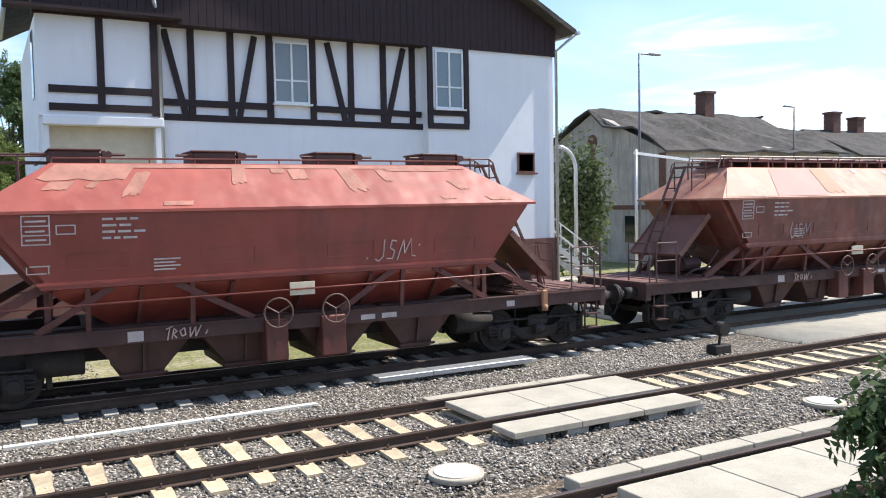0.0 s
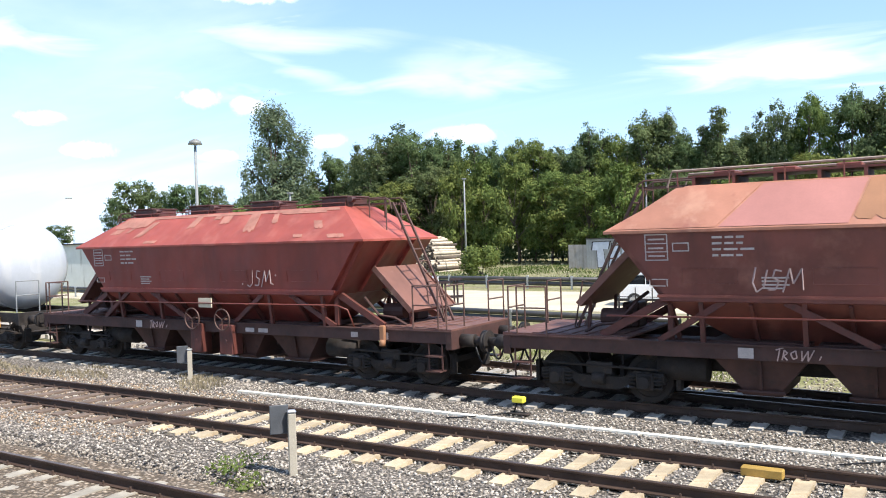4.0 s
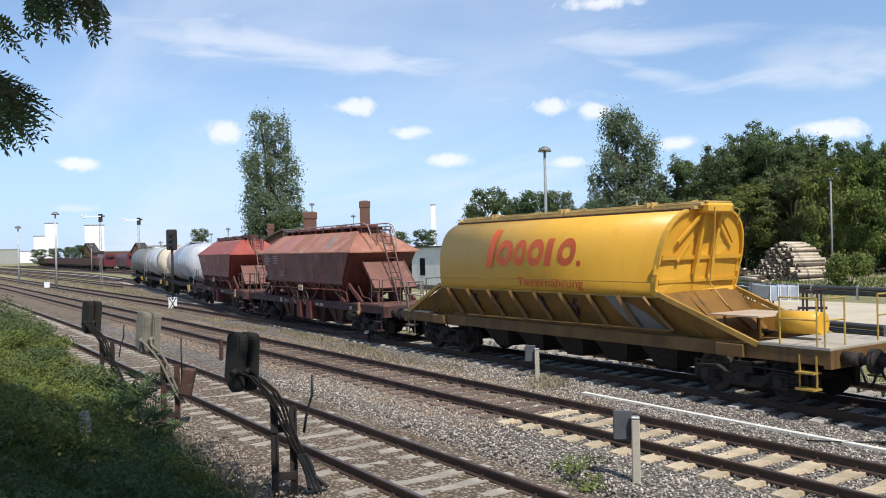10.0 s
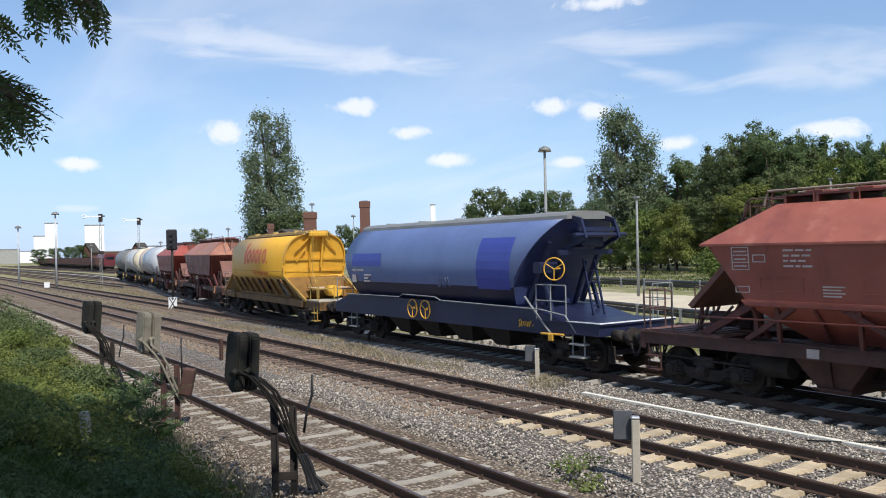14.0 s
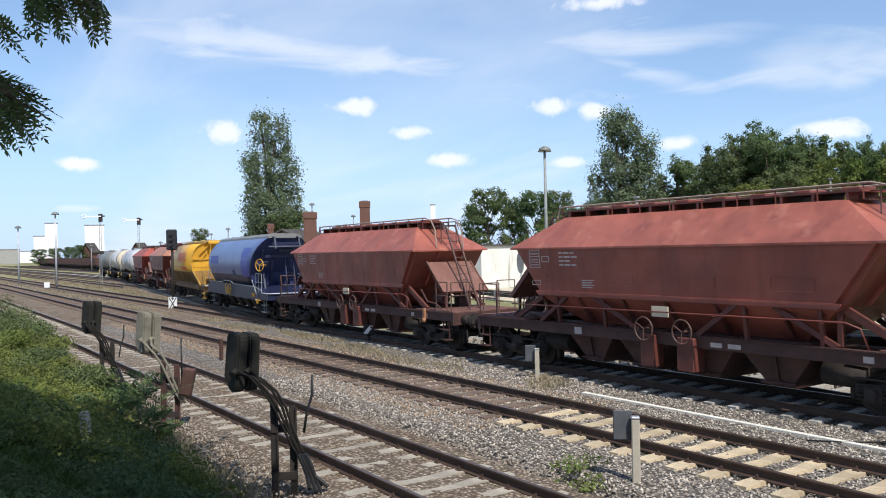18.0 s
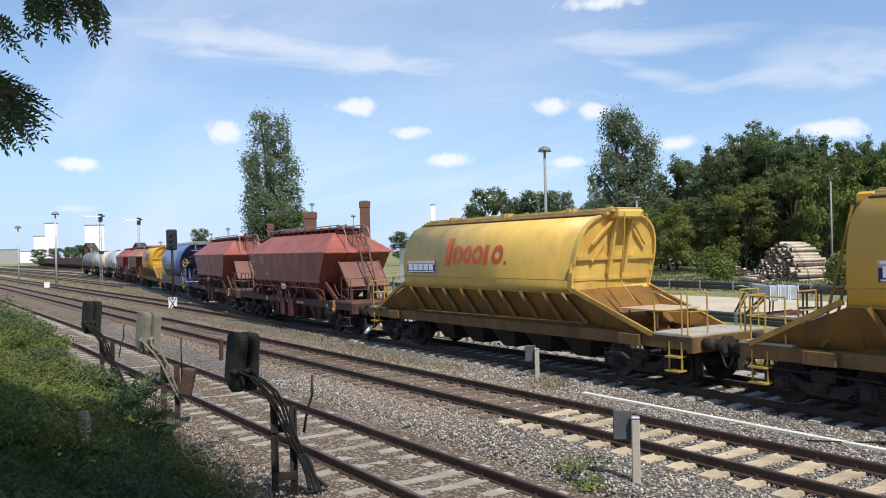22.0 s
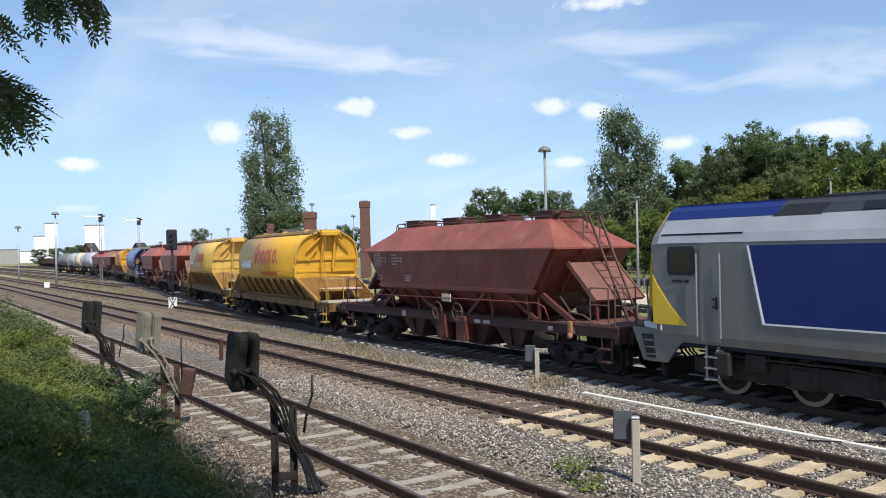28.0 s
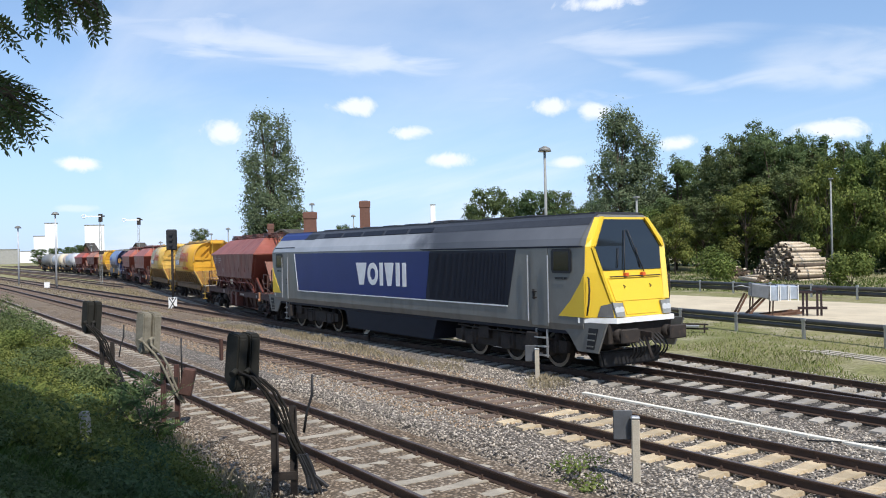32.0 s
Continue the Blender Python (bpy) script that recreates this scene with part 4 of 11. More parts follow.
        for y in (-1.28, 1.28):
            for z in (0.40, 0.72):
                box(bm, s * (L / 2 - 1.05) - 0.18, s * (L / 2 - 1.05) + 0.18, y - 0.14, y + 0.14, z, z + 0.03)
            for d in (-0.17, 0.17):
                beam(bm, (s * (L / 2 - 1.05) + d, y, 0.40), (s * (L / 2 - 1.05) + d, y, 1.05), 0.03, 0.03)
        part_each("step", bm, M_UNDER_BROWN, v)
        # small platform over the sloping end, with rails and a steep ladder
        bm = B()
        for k in range(5):
            box(bm, min(s * 4.0, s * 5.08), max(s * 4.0, s * 5.08), -0.17 + 0.13 * k, -0.13 + 0.13 * k, HT + 0.03, HT + 0.06)
        for x in (4.2, 5.0):
            beam(bm, (s * x, -0.2, HT + 0.02), (s * x, 0.42, HT + 0.02), 0.04, 0.03)
        part_each("platform_bar", bm, M_RAILBROWN, v)
        ladder(v, (s * 6.5, 0.1, 1.34), (s * 5.12, 0.1, HT + 0.05), 0.40, M_RAILBROWN)
        bm = B()
        for y in (-0.2, 0.42):
            tube(bm, [(s * 4.0, y, HT + 0.02), (s * 4.02, y, HT + 0.18), (s * 4.98, y, HT + 0.18), (s * 5.10, y, HT + 0.10), (s * 5.16, y, HT - 0.10)], 0.018)
            for x in (4.5, 5.0):
                rod(bm, (s * x, y, 3.30 + 0.80 * (5.32 - x) / 1.27), (s * x, y, HT + 0.18), 0.018, 6)
        tube(bm, [(s * 6.10, -0.14, 1.75), (s * 6.05, -0.14, 2.25), (s * 6.35, -0.14, 2.30), (s * 6.55, -0.14, 1.32)], 0.018)
        part_each("grab_rail", bm, M_RAILBROWN, v)
        # upright fins of the side walls beyond the slanting end
        bm = B()
        for y in (-0.5, 0.5):
            prism(bm, [(s * 4.32, 2.06), (s * 4.44, 2.06), (s * 5.36, 3.26), (s * 5.24, 3.26)], y - 0.02, y + 0.02)
        part_each("end_fin", bm, side, v)
    # struts under the bin, pipe along the side
    for y in (-1.24, 1.24):
        bm = B()
        for x in (-3.6, -1.9, 2.2, 3.9):
            beam(bm, (x, y, 1.26), (x, y * 1.08, H1), 0.08, 0.08)
        for x in (-4.15, -2.75, -1.2, 0.15, 1.5, 3.05):
            beam(bm, (x, y * 0.66, 1.30), (x, y * 1.10, H1 - 0.03), 0.06, 0.10)
        for a, b in ((-4.4, -3.2), (-0.8, -2.2), (0.9, 2.0), (4.2, 2.9)):
            beam(bm, (a, y, 1.28), (b, y * 1.08, H1), 0.07, 0.11)
        part_each("strut", bm, M_STRUTRED, v)
        bm = B()
        s = -1 if y < 0 else 1
        tube(bm, [(-5.3, s * 1.52, 1.74), (4.5, s * 1.52, 1.80), (4.75, s * 1.46, 1.70), (4.85, s * 1.36, 1.30)], 0.018)
        for x in (-4.4, -1.5, 1.5, 4.0):
            rod(bm, (x, s * 1.3, 1.72), (x, s * 1.52, 1.76), 0.015, 5)
        part("side_pipe", bm, M_DULLRED, v)
    for x, wdt in ((-0.42, 0.42), (0.70, 0.48)):
        bm = B()
        box(bm, x - wdt / 2, x + wdt / 2, -1.42, -1.05, 0.46, 1.22, 0.02)
        rod(bm, (x, -1.43, 0.80), (x, -1.38, 0.80), 0.05, 8)
        part("brake_box", bm, M_STRUTRED, v)
        hand_wheel(v, x, -1.52, 1.36, 0.27, M_RAILBROWN)
        bm = B()
        box(bm, x - wdt / 2, x + wdt / 2, 1.05, 1.42, 0.46, 1.22, 0.02)
        part("brake_box", bm, M_STRUTRED, v)
    # roof fittings
    if hatches:
        for x in hatches:
            bm = B()
            box(bm, x - 0.42, x + 0.38, -0.44, 0.42, HT, HT + 0.25, 0.03)
            box(bm, x - 0.45, x + 0.41, -0.48, 0.46, HT + 0.23, HT + 0.27, 0.015)
            rod(bm, (x - 0.72, -0.40, HT + 0.17), (x + 0.80, -0.40, HT + 0.17), 0.028, 6)
            rod(bm, (x + 0.52, -0.46, HT + 0.17), (x + 0.52, -0.30, HT + 0.17), 0.065, 8)
            box(bm, x + 0.42, x + 0.47, -0.46, -0.30, HT, HT + 0.24)
            part("roof_hatch", bm, M_HATCH, v, "dark rusty roof hatch")
        bm = B()
        rod(bm, (-4.0, -0.5, HT + 0.10), (4.0, -0.5, HT + 0.10), 0.018, 5)
        for k in range(11):
            rod(bm, (-4.0 + 0.8 * k, -0.5, HT), (-4.0 + 0.8 * k, -0.5, HT + 0.10), 0.015, 5)
        part("hatch_rod", bm, M_BROWN, v)
    if walkway:
        bm = B()
        box(bm, -4.0, 4.3, -0.55, 0.55, HT + 0.16, HT + 0.20)
        for k in range(12):
            x = -3.9 + 0.72 * k
            box(bm, x - 0.03, x + 0.03, -0.55, 0.55, HT, HT + 0.17)
        part("roof_walkway", bm, M_BROWN, v)
        bm = B()
        for y in (-0.55, 0.55):
            tube(bm, [(-4.4, y, HT + 0.0), (-4.3, y, HT + 0.30), (4.5, y, HT + 0.32), (4.9, y, HT + 0.22), (5.15, y, HT - 0.1), (5.25, y, H2 + 0.05)], 0.024)
        part_each("walkway_rail", bm, M_RAILPALE, v)
        bm = B()
        for k in range(8):
            box(bm, -3.6 + k * 1.05, -3.2 + k * 1.05, -0.3, 0.3, HT + 0.2, HT + 0.28, 0.02)
        for k in range(10):
            for y in (-0.55, 0.55):
                rod(bm, (-4.2 + k * 0.95, y, HT), (-4.2 + k * 0.95, y, HT + 0.31), 0.016, 5)
        part_each("walkway_post", bm, M_BROWN, v)
    if bleach:
        for x0, x1, ka, kb, mat in bleach:
            bm = B()
            # one sheet of the roof slope, repainted or bleached
            f = lambda x, k: (x * (1 - 0.20 * k), -1.54 + 0.92 * k - 0.006, H2 + 0.80 * k + 0.006)
            if x1 - x0 < 1.9:
                rq = random.Random(x0 * 7 + ka)
                m_ = 9
                up = [(x0 + (x1 - x0) * i / m_ + rq.uniform(-0.02, 0.02), kb - (0 if kb > 0.9 else rq.uniform(0, 0.10) * (kb - ka))) for i in range(m_ + 1)]
                dn = [(x0 + (x1 - x0) * i / m_ + rq.uniform(-0.02, 0.02), ka + (rq.uniform(0, 0.10) if i % 4 else 0.16) * (kb - ka)) for i in range(m_ + 1)]
                for i in range(m_):
                    bm.faces.new([bm.verts.new(f(*q)) for q in (dn[i], dn[i + 1], up[i + 1], up[i])])
                bmesh.ops.remove_doubles(bm, verts=bm.verts[:], dist=0.0005)
            else:
                bm.faces.new([bm.verts.new(p) for p in (f(x0, ka), f(x1, ka), f(x1, kb), f(x0, kb))])
            ret = bmesh.ops.extrude_face_region(bm, geom=bm.faces[:])
            bmesh.ops.translate(bm, vec=(0, -0.001, 0.0015), verts=[g for g in ret["geom"] if isinstance(g, bmesh.types.BMVert)])
            part("roof_sheet", bm, mat, v)
    # side wall: raised frames, seams, stencils
    lean = lambda z: -(1.40 + 0.10 * (z - H1) / (H2 - H1))
    for x in (-3.9, -1.75, 0.6, 2.9):
        bm = B()
        z0, z1 = 2.33, 2.60
        for a, b in (((x, z0), (x + 0.95, z0)), ((x, z1), (x + 0.95, z1)), ((x, z0), (x, z1)), ((x + 0.95, z0), (x + 0.95, z1))):
            beam(bm, (a[0], lean(a[1]) - 0.004, a[1]), (b[0], lean(b[1]) - 0.004, b[1]), 0.015, 0.015)
        part("label_frame", bm, side, v)
    bm = B()
    for x in (-2.4, 0.0, 2.4):
        beam(bm, (x, lean(2.1) + 0.005, 2.1), (x, lean(3.2) + 0.005, 3.2), 0.03, 0.012)
    beam(bm, (-4.36, lean(H1 + 0.09) - 0.01, H1 + 0.09), (4.36, lean(H1 + 0.09) - 0.01, H1 + 0.09), 0.04, 0.05)
    part_each("weld_seam", bm, side, v)
    tilt = Matrix.Translation((0, -1.475, 2.9)) @ pose(0, 0, 0, math.degrees(math.atan2(0.10, 1.28))) @ Matrix.Translation((0, 0, -2.9))
    rows = []
    rnd = random.Random(name + str(u0))
    for k in range(4):
        x = 0.0
        for j in range(rnd.choice((2, 3, 3))):
            wd = rnd.uniform(0.12, 0.3)
            rows.append((wd * 0.8, 0.038, -3.35 + x * 0.8, 0.28 - 0.105 * k))
            x += wd + 0.06
    rows += [(0.44 - 0.08 * (k % 2), 0.026, -2.55, -0.42 - 0.06 * k) for k in range(4)]
    rows += [(0.42, 0.02, -4.55, 0.36), (0.42, 0.02, -4.55, 0.20), (0.42, 0.02, -4.55, 0.05), (0.42, 0.02, -4.55, -0.10), (0.02, 0.46, -4.55, -0.10), (0.02, 0.46, -4.15, -0.10),
             (0.3, 0.03, -4.49, 0.27), (0.28, 0.03, -4.49, 0.11), (0.3, 0.03, -4.49, -0.03), (0.3, 0.02, -4.05, 0.20), (0.3, 0.02, -4.05, 0.06), (0.02, 0.14, -4.05, 0.06), (0.02, 0.16, -3.77, 0.06),
             (0.3, 0.018, -4.45, -0.45), (0.3, 0.018, -4.50, -0.57), (0.018, 0.12, -4.50, -0.57), (0.018, 0.13, -4.18, -0.57)]
    bars(v, rows, M_LETTER, "stencilling", 0, 0, 2.85, tilt, "rows of pale stencilled marks")
    bars(v, [(0.26, 0.18, -3.0, 0), (0.2, 0.12, 4.7, 0.02), (0.3, 0.1, 1.3, 0.02), (0.32, 0.1, 1.75, 0.02), (0.16, 0.16, 5.6, 0)], M_LETTER, "label_plate", 0, -1.30, 1.04)
    bm = B()
    box(bm, -0.18, 0.3, -1.50, -1.47, 1.66, 1.90)
    part("cream_plate", bm, M_BEIGE, v)
    if tag:
        st, x0 = tag
        scribble(v, st, 0.42, M_TAG, x0, -1.434, 2.20, 0.013, "graffiti", "white sprayed scrawl", -0.07)
        scribble(v, TAG_SMALL, 0.24, M_TAG, -2.4, -1.32, 1.02, 0.010, "graffiti")
    bm = B()
    box(bm, -4.1, 4.1, -0.35, 0.35, 0.62, 1.0, 0.02)
    part("brake_beam", bm, M_UNDER, v)
    for x in (-4.1, 4.1):
        bm = B()
        rod(bm, (x - 0.45, -0.75, 0.72), (x + 0.45, -0.75, 0.72), 0.24, 12)
        part("air_reservoir", bm, M_UNDER, v)
    bm = B()
    box(bm, 5.58, 5.72, -1.40, -1.31, 1.02, 1.36, 0.02)
    rod(bm, (5.65, -1.38, 0.90), (5.65, -1.36, 1.04), 0.07, 8)
    part("hook_bracket", bm, M_OCHRE, v)
    buffers(v, L)
    running_gear(v, (-5.65, 5.65))
    return v


HATCH = (-3.6, -1.2, 1.2, 3.6)
red_hopper("hopper_wagon", "faded red hopper wagon with four dark roof hatches and white scrawl", -3.0, 13.1, M_RED, M_RED_TOP, HATCH, (TAG_A, 1.6), bleach=[(-4.9, -3.3, 0.60, 0.97, M_ROOF_RUST), (-3.2, -2.9, 0.25, 0.85, M_ROOF_RUST), (-1.2, -0.9, 0.5, 0.97, M_ROOF_RUST), (1.3, 1.7, 0.3, 0.97, M_ROOF_RUST), (-4.9, 4.9, 0.90, 0.985, M_ROOF_RUST), (2.6, 4.4, 0.84, 0.90, M_ROOF_RUST), (0.1, 0.5, 0.62, 0.90, M_ROOF_RUST), (-0.3, 0.0, 0.78, 0.90, M_ROOF_RUST), (2.3, 2.5, 0.55, 0.90, M_ROOF_RUST), (-3.9, -3.75, 0.45, 0.6, M_ROOF_RUST), (3.2, 3.5, 0.10, 0.2, M_ROOF_RUST), (3.9, 4.2, 0.35, 0.6, M_ROOF_RUST), (-2.4, -1.9, 0.05, 0.16, M_ROOF_RUST), (-4.6, -4.2, 0.4, 0.6, M_ROOF_RUST), (4.3, 4.8, 0.06, 0.18, M_ROOF_RUST)], plate_z=-0.24)
red_hopper("hopper_wagon", "rusty brown hopper wagon with bleached patched roof", 13.1, 29.6, M_BROWN, M_BROWN_TOP, None, (TAG_U, -2.7), True, [(-5.2, -3.3, 0.03, 0.97, M_BROWN_TOP), (-3.25, -1.2, 0.03, 0.97, M_PINK), (-1.15, -0.4, 0.03, 0.97, M_OCHRE), (2.7, 3.0, 0.05, 0.9, M_GREY), (1.0, 1.25, 0.8, 0.95, M_GREY), (3.6, 5.2, 0.03, 0.97, M_BROWN_TOP)])
red_hopper("hopper_wagon", "red oxide hopper wagon with long roof walkway", 62.7, 78.55, M_REDOX, M_REDOX_TOP, None, None, True)
red_hopper("hopper_wagon", "dull red hopper wagon with a roof walkway", 78.55, 94.4, M_REDOX, M_REDOX_TOP, None, None, True)
red_hopper("hopper_wagon", "dark red hopper wagon with hatches, coupled to the locomotive", 126.6, 142.5, M_DULLRED, M_DULLRED_TOP, HATCH, None)


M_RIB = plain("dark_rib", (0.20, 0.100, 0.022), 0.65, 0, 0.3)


M_DUSTPINK = plain("dusty_pink_plate", (0.50, 0.38, 0.27), 0.8, 0, 0.2, 2, 30, 0.1)
M_YELLOW_RAIL = plain("worn_yellow_rail", (0.45, 0.29, 0.06), 0.55, 0, 0.3, 3)
M_RAILGREY = plain("dirty_grey_rail", (0.20, 0.17, 0.13), 0.7, 0, 0.3, 3)
M_YELLOW_DULL = plain("dull_yellow_strut", (0.36, 0.21, 0.04), 0.6, 0, 0.3, 2)
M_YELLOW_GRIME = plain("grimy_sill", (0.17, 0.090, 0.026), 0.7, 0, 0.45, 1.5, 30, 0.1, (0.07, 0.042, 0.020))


YELLOW_SECTION = [(1.44, 2.10), (1.475, 2.28), (1.495, 2.44), (1.50, 2.62), (1.50, 2.85), (1.49, 3.05), (1.465, 3.25), (1.42, 3.44), (1.35, 3.62), (1.25, 3.78), (1.11, 3.92), (0.94, 4.03), (0.72, 4.12), (0.45, 4.16)]


def yellow_hopper(name, label, u0, u1, body, low, writing, plate, tank, b0=-4.3, b1=4.1):
    v, L = begin(name, label, "silo wagon", u0, u1, 5.7)
    # barrel: rounded shoulders over a straight side
    def section(x):
        half = YELLOW_SECTION
        return [(x, -y, z) for y, z in half] + [(x, y, z) for y, z in reversed(half)]
    bm = B()
    loft(bm, [section(b0), section(b1)], 0, True, True)
    for f in bm.faces:
        f.smooth = len(f.verts) == 4
    part("barrel", bm, body, v)
    # skirt of sloping bins with ribs
    bm = B()
    sk = lambda z, lx, wy: [(-lx, -wy, z), (lx, -wy, z), (lx, wy, z), (-lx, wy, z)]
    k0 = (b0 + 4.2) * 0.8
    k1 = (b1 - 4.2) * 0.8
    sk = lambda z, lx, wy: [(-lx + k0, -wy, z), (lx + k1, -wy, z), (lx + k1, wy, z), (-lx + k0, wy, z)]
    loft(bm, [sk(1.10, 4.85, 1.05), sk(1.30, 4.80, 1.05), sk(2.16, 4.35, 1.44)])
    part("hopper_skirt", bm, low, v, "grimy ribbed lower hopper, darkened further as barrel shade")
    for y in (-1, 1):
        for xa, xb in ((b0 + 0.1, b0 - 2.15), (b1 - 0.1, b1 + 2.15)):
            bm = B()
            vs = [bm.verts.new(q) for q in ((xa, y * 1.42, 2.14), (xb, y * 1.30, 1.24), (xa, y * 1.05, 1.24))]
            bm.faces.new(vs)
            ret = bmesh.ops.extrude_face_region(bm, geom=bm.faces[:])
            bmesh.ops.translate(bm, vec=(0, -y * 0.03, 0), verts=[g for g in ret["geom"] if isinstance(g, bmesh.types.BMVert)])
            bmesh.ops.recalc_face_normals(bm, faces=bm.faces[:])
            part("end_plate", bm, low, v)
    # pressed seam along the side and round welds
    bm = B()
    for y in (-1, 1):
        beam(bm, (b0, y * 1.497, 2.44), (b1, y * 1.497, 2.44), 0.012, 0.022)
        beam(bm, (b0, y * 1.44, 2.10), (b1, y * 1.44, 2.10), 0.03, 0.05)
    part_each("seam", bm, M_YELLOW_DULL, v)
    for y in (-1, 1):
        for k in range(9):
            x = b0 + 0.5 + (b1 - b0 - 0.9) / 8 * k
            bm = B()
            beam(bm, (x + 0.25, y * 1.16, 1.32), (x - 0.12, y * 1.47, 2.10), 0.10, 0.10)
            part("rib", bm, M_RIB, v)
    bm = B()
    for y in (-1, 1):
        for s in (-1, 1):
            beam(bm, ((b1 if s > 0 else b0) + s * 0.12, y * 1.44, 2.18), ((b1 if s > 0 else b0) + s * 2.2, y * 1.33, 1.22), 0.09, 0.11)
    part_each("corner_strut", bm, M_YELLOW_DULL, v)
    # roof: dark kerb, walkway and hatch covers
    bm = B()
    box(bm, b0 + 0.05, b1 + 0.15, -0.70, 0.70, 4.11, 4.19, 0.01)
    box(bm, b0 + 0.05, b1 + 0.25, -0.58, 0.58, 4.185, 4.27, 0.015)
    box(bm, b0 + 0.08, b1 + 0.30, -0.46, 0.46, 4.265, 4.31, 0.01)
    for k in range(3):
        x = b0 + 1.6 + k * (b1 - b0 - 3.0) / 2
        box(bm, x - 0.06, x + 0.06, -0.62, -0.40, 4.20, 4.35, 0.01)
        box(bm, x + 0.16, x + 0.22, -0.62, -0.40, 4.20, 4.35, 0.01)
    for k in range(5):
        x = b0 + 0.9 + k * (b1 - b0 - 1.6) / 4
        rod(bm, (x, 0.1, 4.31), (x + 0.3, 0.1, 4.36), 0.03, 6)
    part("roof_walkway", bm, M_TAN_ROOF, v)
    bm = B()
    beam(bm, (b0 + 0.05, -0.76, 4.115), (b1 + 0.1, -0.76, 4.115), 0.05, 0.05)
    part("roof_kerb", bm, M_UNDER_BROWN, v)
    # end frames: posts, braces, ladders, platform
    for s in (-1, 1):
        e = (b1 - 4.2) if s > 0 else (-b0 - 4.2)
        bm = B()
        box(bm, min(s * (4.2 + e), s * (4.6 + e)), max(s * (4.2 + e), s * (4.6 + e)), -0.45, 0.45, 4.02, 4.26, 0.05)
        for y in (-0.28, 0.28):
            beam(bm, (s * (4.34 + e), y, 2.6), (s * (4.34 + e), y, 4.1), 0.09, 0.10)
        beam(bm, (s * (4.30 + e), -0.35, 4.0), (s * (4.30 + e), -1.0, 3.35), 0.06, 0.07)
        beam(bm, (s * (4.30 + e), 0.35, 4.0), (s * (4.30 + e), 1.0, 3.35), 0.06, 0.07)
        beam(bm, (s * (4.26 + e), -1.42, 3.0), (s * (4.26 + e), 1.42, 3.0), 0.06, 0.10)
        beam(bm, (s * (4.26 + e), -1.40, 2.45), (s * (4.26 + e), 1.40, 2.45), 0.06, 0.08)
        beam(bm, (s * (4.30 + e), -0.9, 2.9), (s * (4.30 + e), -0.5, 3.5), 0.04, 0.06)
        part_each("end_frame", bm, body, v)
        bm = B()
        loop = [(-y * 0.985, z) for y, z in YELLOW_SECTION] + [(y * 0.985, z) for y, z in reversed(YELLOW_SECTION)]
        for (ya, za), (yb, zb) in zip(loop, loop[1:]):
            beam(bm, (s * (4.2 + e), ya, za), (s * (4.2 + e), yb, zb), 0.16, 0.05)
        if s > 0:
            part("end_rim", bm, body, v)
        else:
            bm.free()
        if s < 0:
            ladder(v, (s * (4.95 + e), -0.78, 1.74), (s * (4.45 + e), -0.62, 4.0), 0.36, M_YELLOW_DULL)
        bm = B()
        tube(bm, [(s * (4.62 + e), -0.3, 4.16), (s * (4.72 + e), -0.3, 3.6), (s * (4.86 + e), -0.3, 2.4), (s * (4.9 + e), -0.3, 1.9)], 0.016, 5)
        tube(bm, [(s * (4.58 + e), 0.35, 4.18), (s * (4.80 + e), 0.35, 4.10), (s * (4.82 + e), 0.35, 3.75)], 0.016, 5)
        part_each("climbing_rod", bm, M_YELLOW_RAIL, v)
        # dusty end wall of the lower hopper, in the same shade-darkened yellow
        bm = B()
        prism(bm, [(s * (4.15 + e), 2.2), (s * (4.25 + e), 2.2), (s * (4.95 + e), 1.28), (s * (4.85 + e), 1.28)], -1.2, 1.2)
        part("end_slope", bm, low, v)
        bm = B()
        for yy in (-0.5, 0.5):
            prism(bm, [(s * (4.3 + e), 2.2), (s * (5.0 + e), 1.30), (s * (4.3 + e), 1.30)], yy - 0.02, yy + 0.02)
        part_each("gusset", bm, M_RIB, v)
        bm = B()
        box(bm, min(s * (4.7 + e), s * (6.0 + e)), max(s * (4.7 + e), s * (6.0 + e)), -0.7, 0.9, 1.70, 1.73)
        part("platform", bm, M_DUSTPINK, v, "dusty pinkish platform plate")
        bm = B()
        for x in (4.9, 5.8):
            for y in (-0.6, 0.6):
                beam(bm, (s * x, y, 1.26), (s * x, y, 1.70), 0.04, 0.04)
        part_each("platform_leg", bm, low, v)
        bm = B()
        box(bm, min(s * 6.2, s * (L / 2 - 0.62)), max(s * 6.2, s * (L / 2 - 0.62)), -1.32, 1.32, 1.22, 1.27)
        part("end_deck", bm, M_CONCRETE, v, "dusty end deck")
        rail_mat = M_RAILGREY if (b0 < -5 and s < 0) else M_YELLOW_RAIL
        railing(v, [(s * (L / 2 - 0.75), -1.28), (s * (L / 2 - 0.75), -0.6)], 0.95, rail_mat, 1.26)
        railing(v, [(s * (L / 2 - 0.75), 0.6), (s * (L / 2 - 0.75), 1.28)], 0.95, rail_mat, 1.26)
        railing(v, [(s * (L / 2 - 1.7), -1.3), (s * (L / 2 - 0.9), -1.3)], 0.95, rail_mat, 1.26)
        bm = B()
        for y in (-1.3, 1.3):
            for z in (0.42, 0.74):
                box(bm, s * (L / 2 - 1.1) - 0.2, s * (L / 2 - 1.1) + 0.2, y - 0.14, y + 0.14, z, z + 0.04)
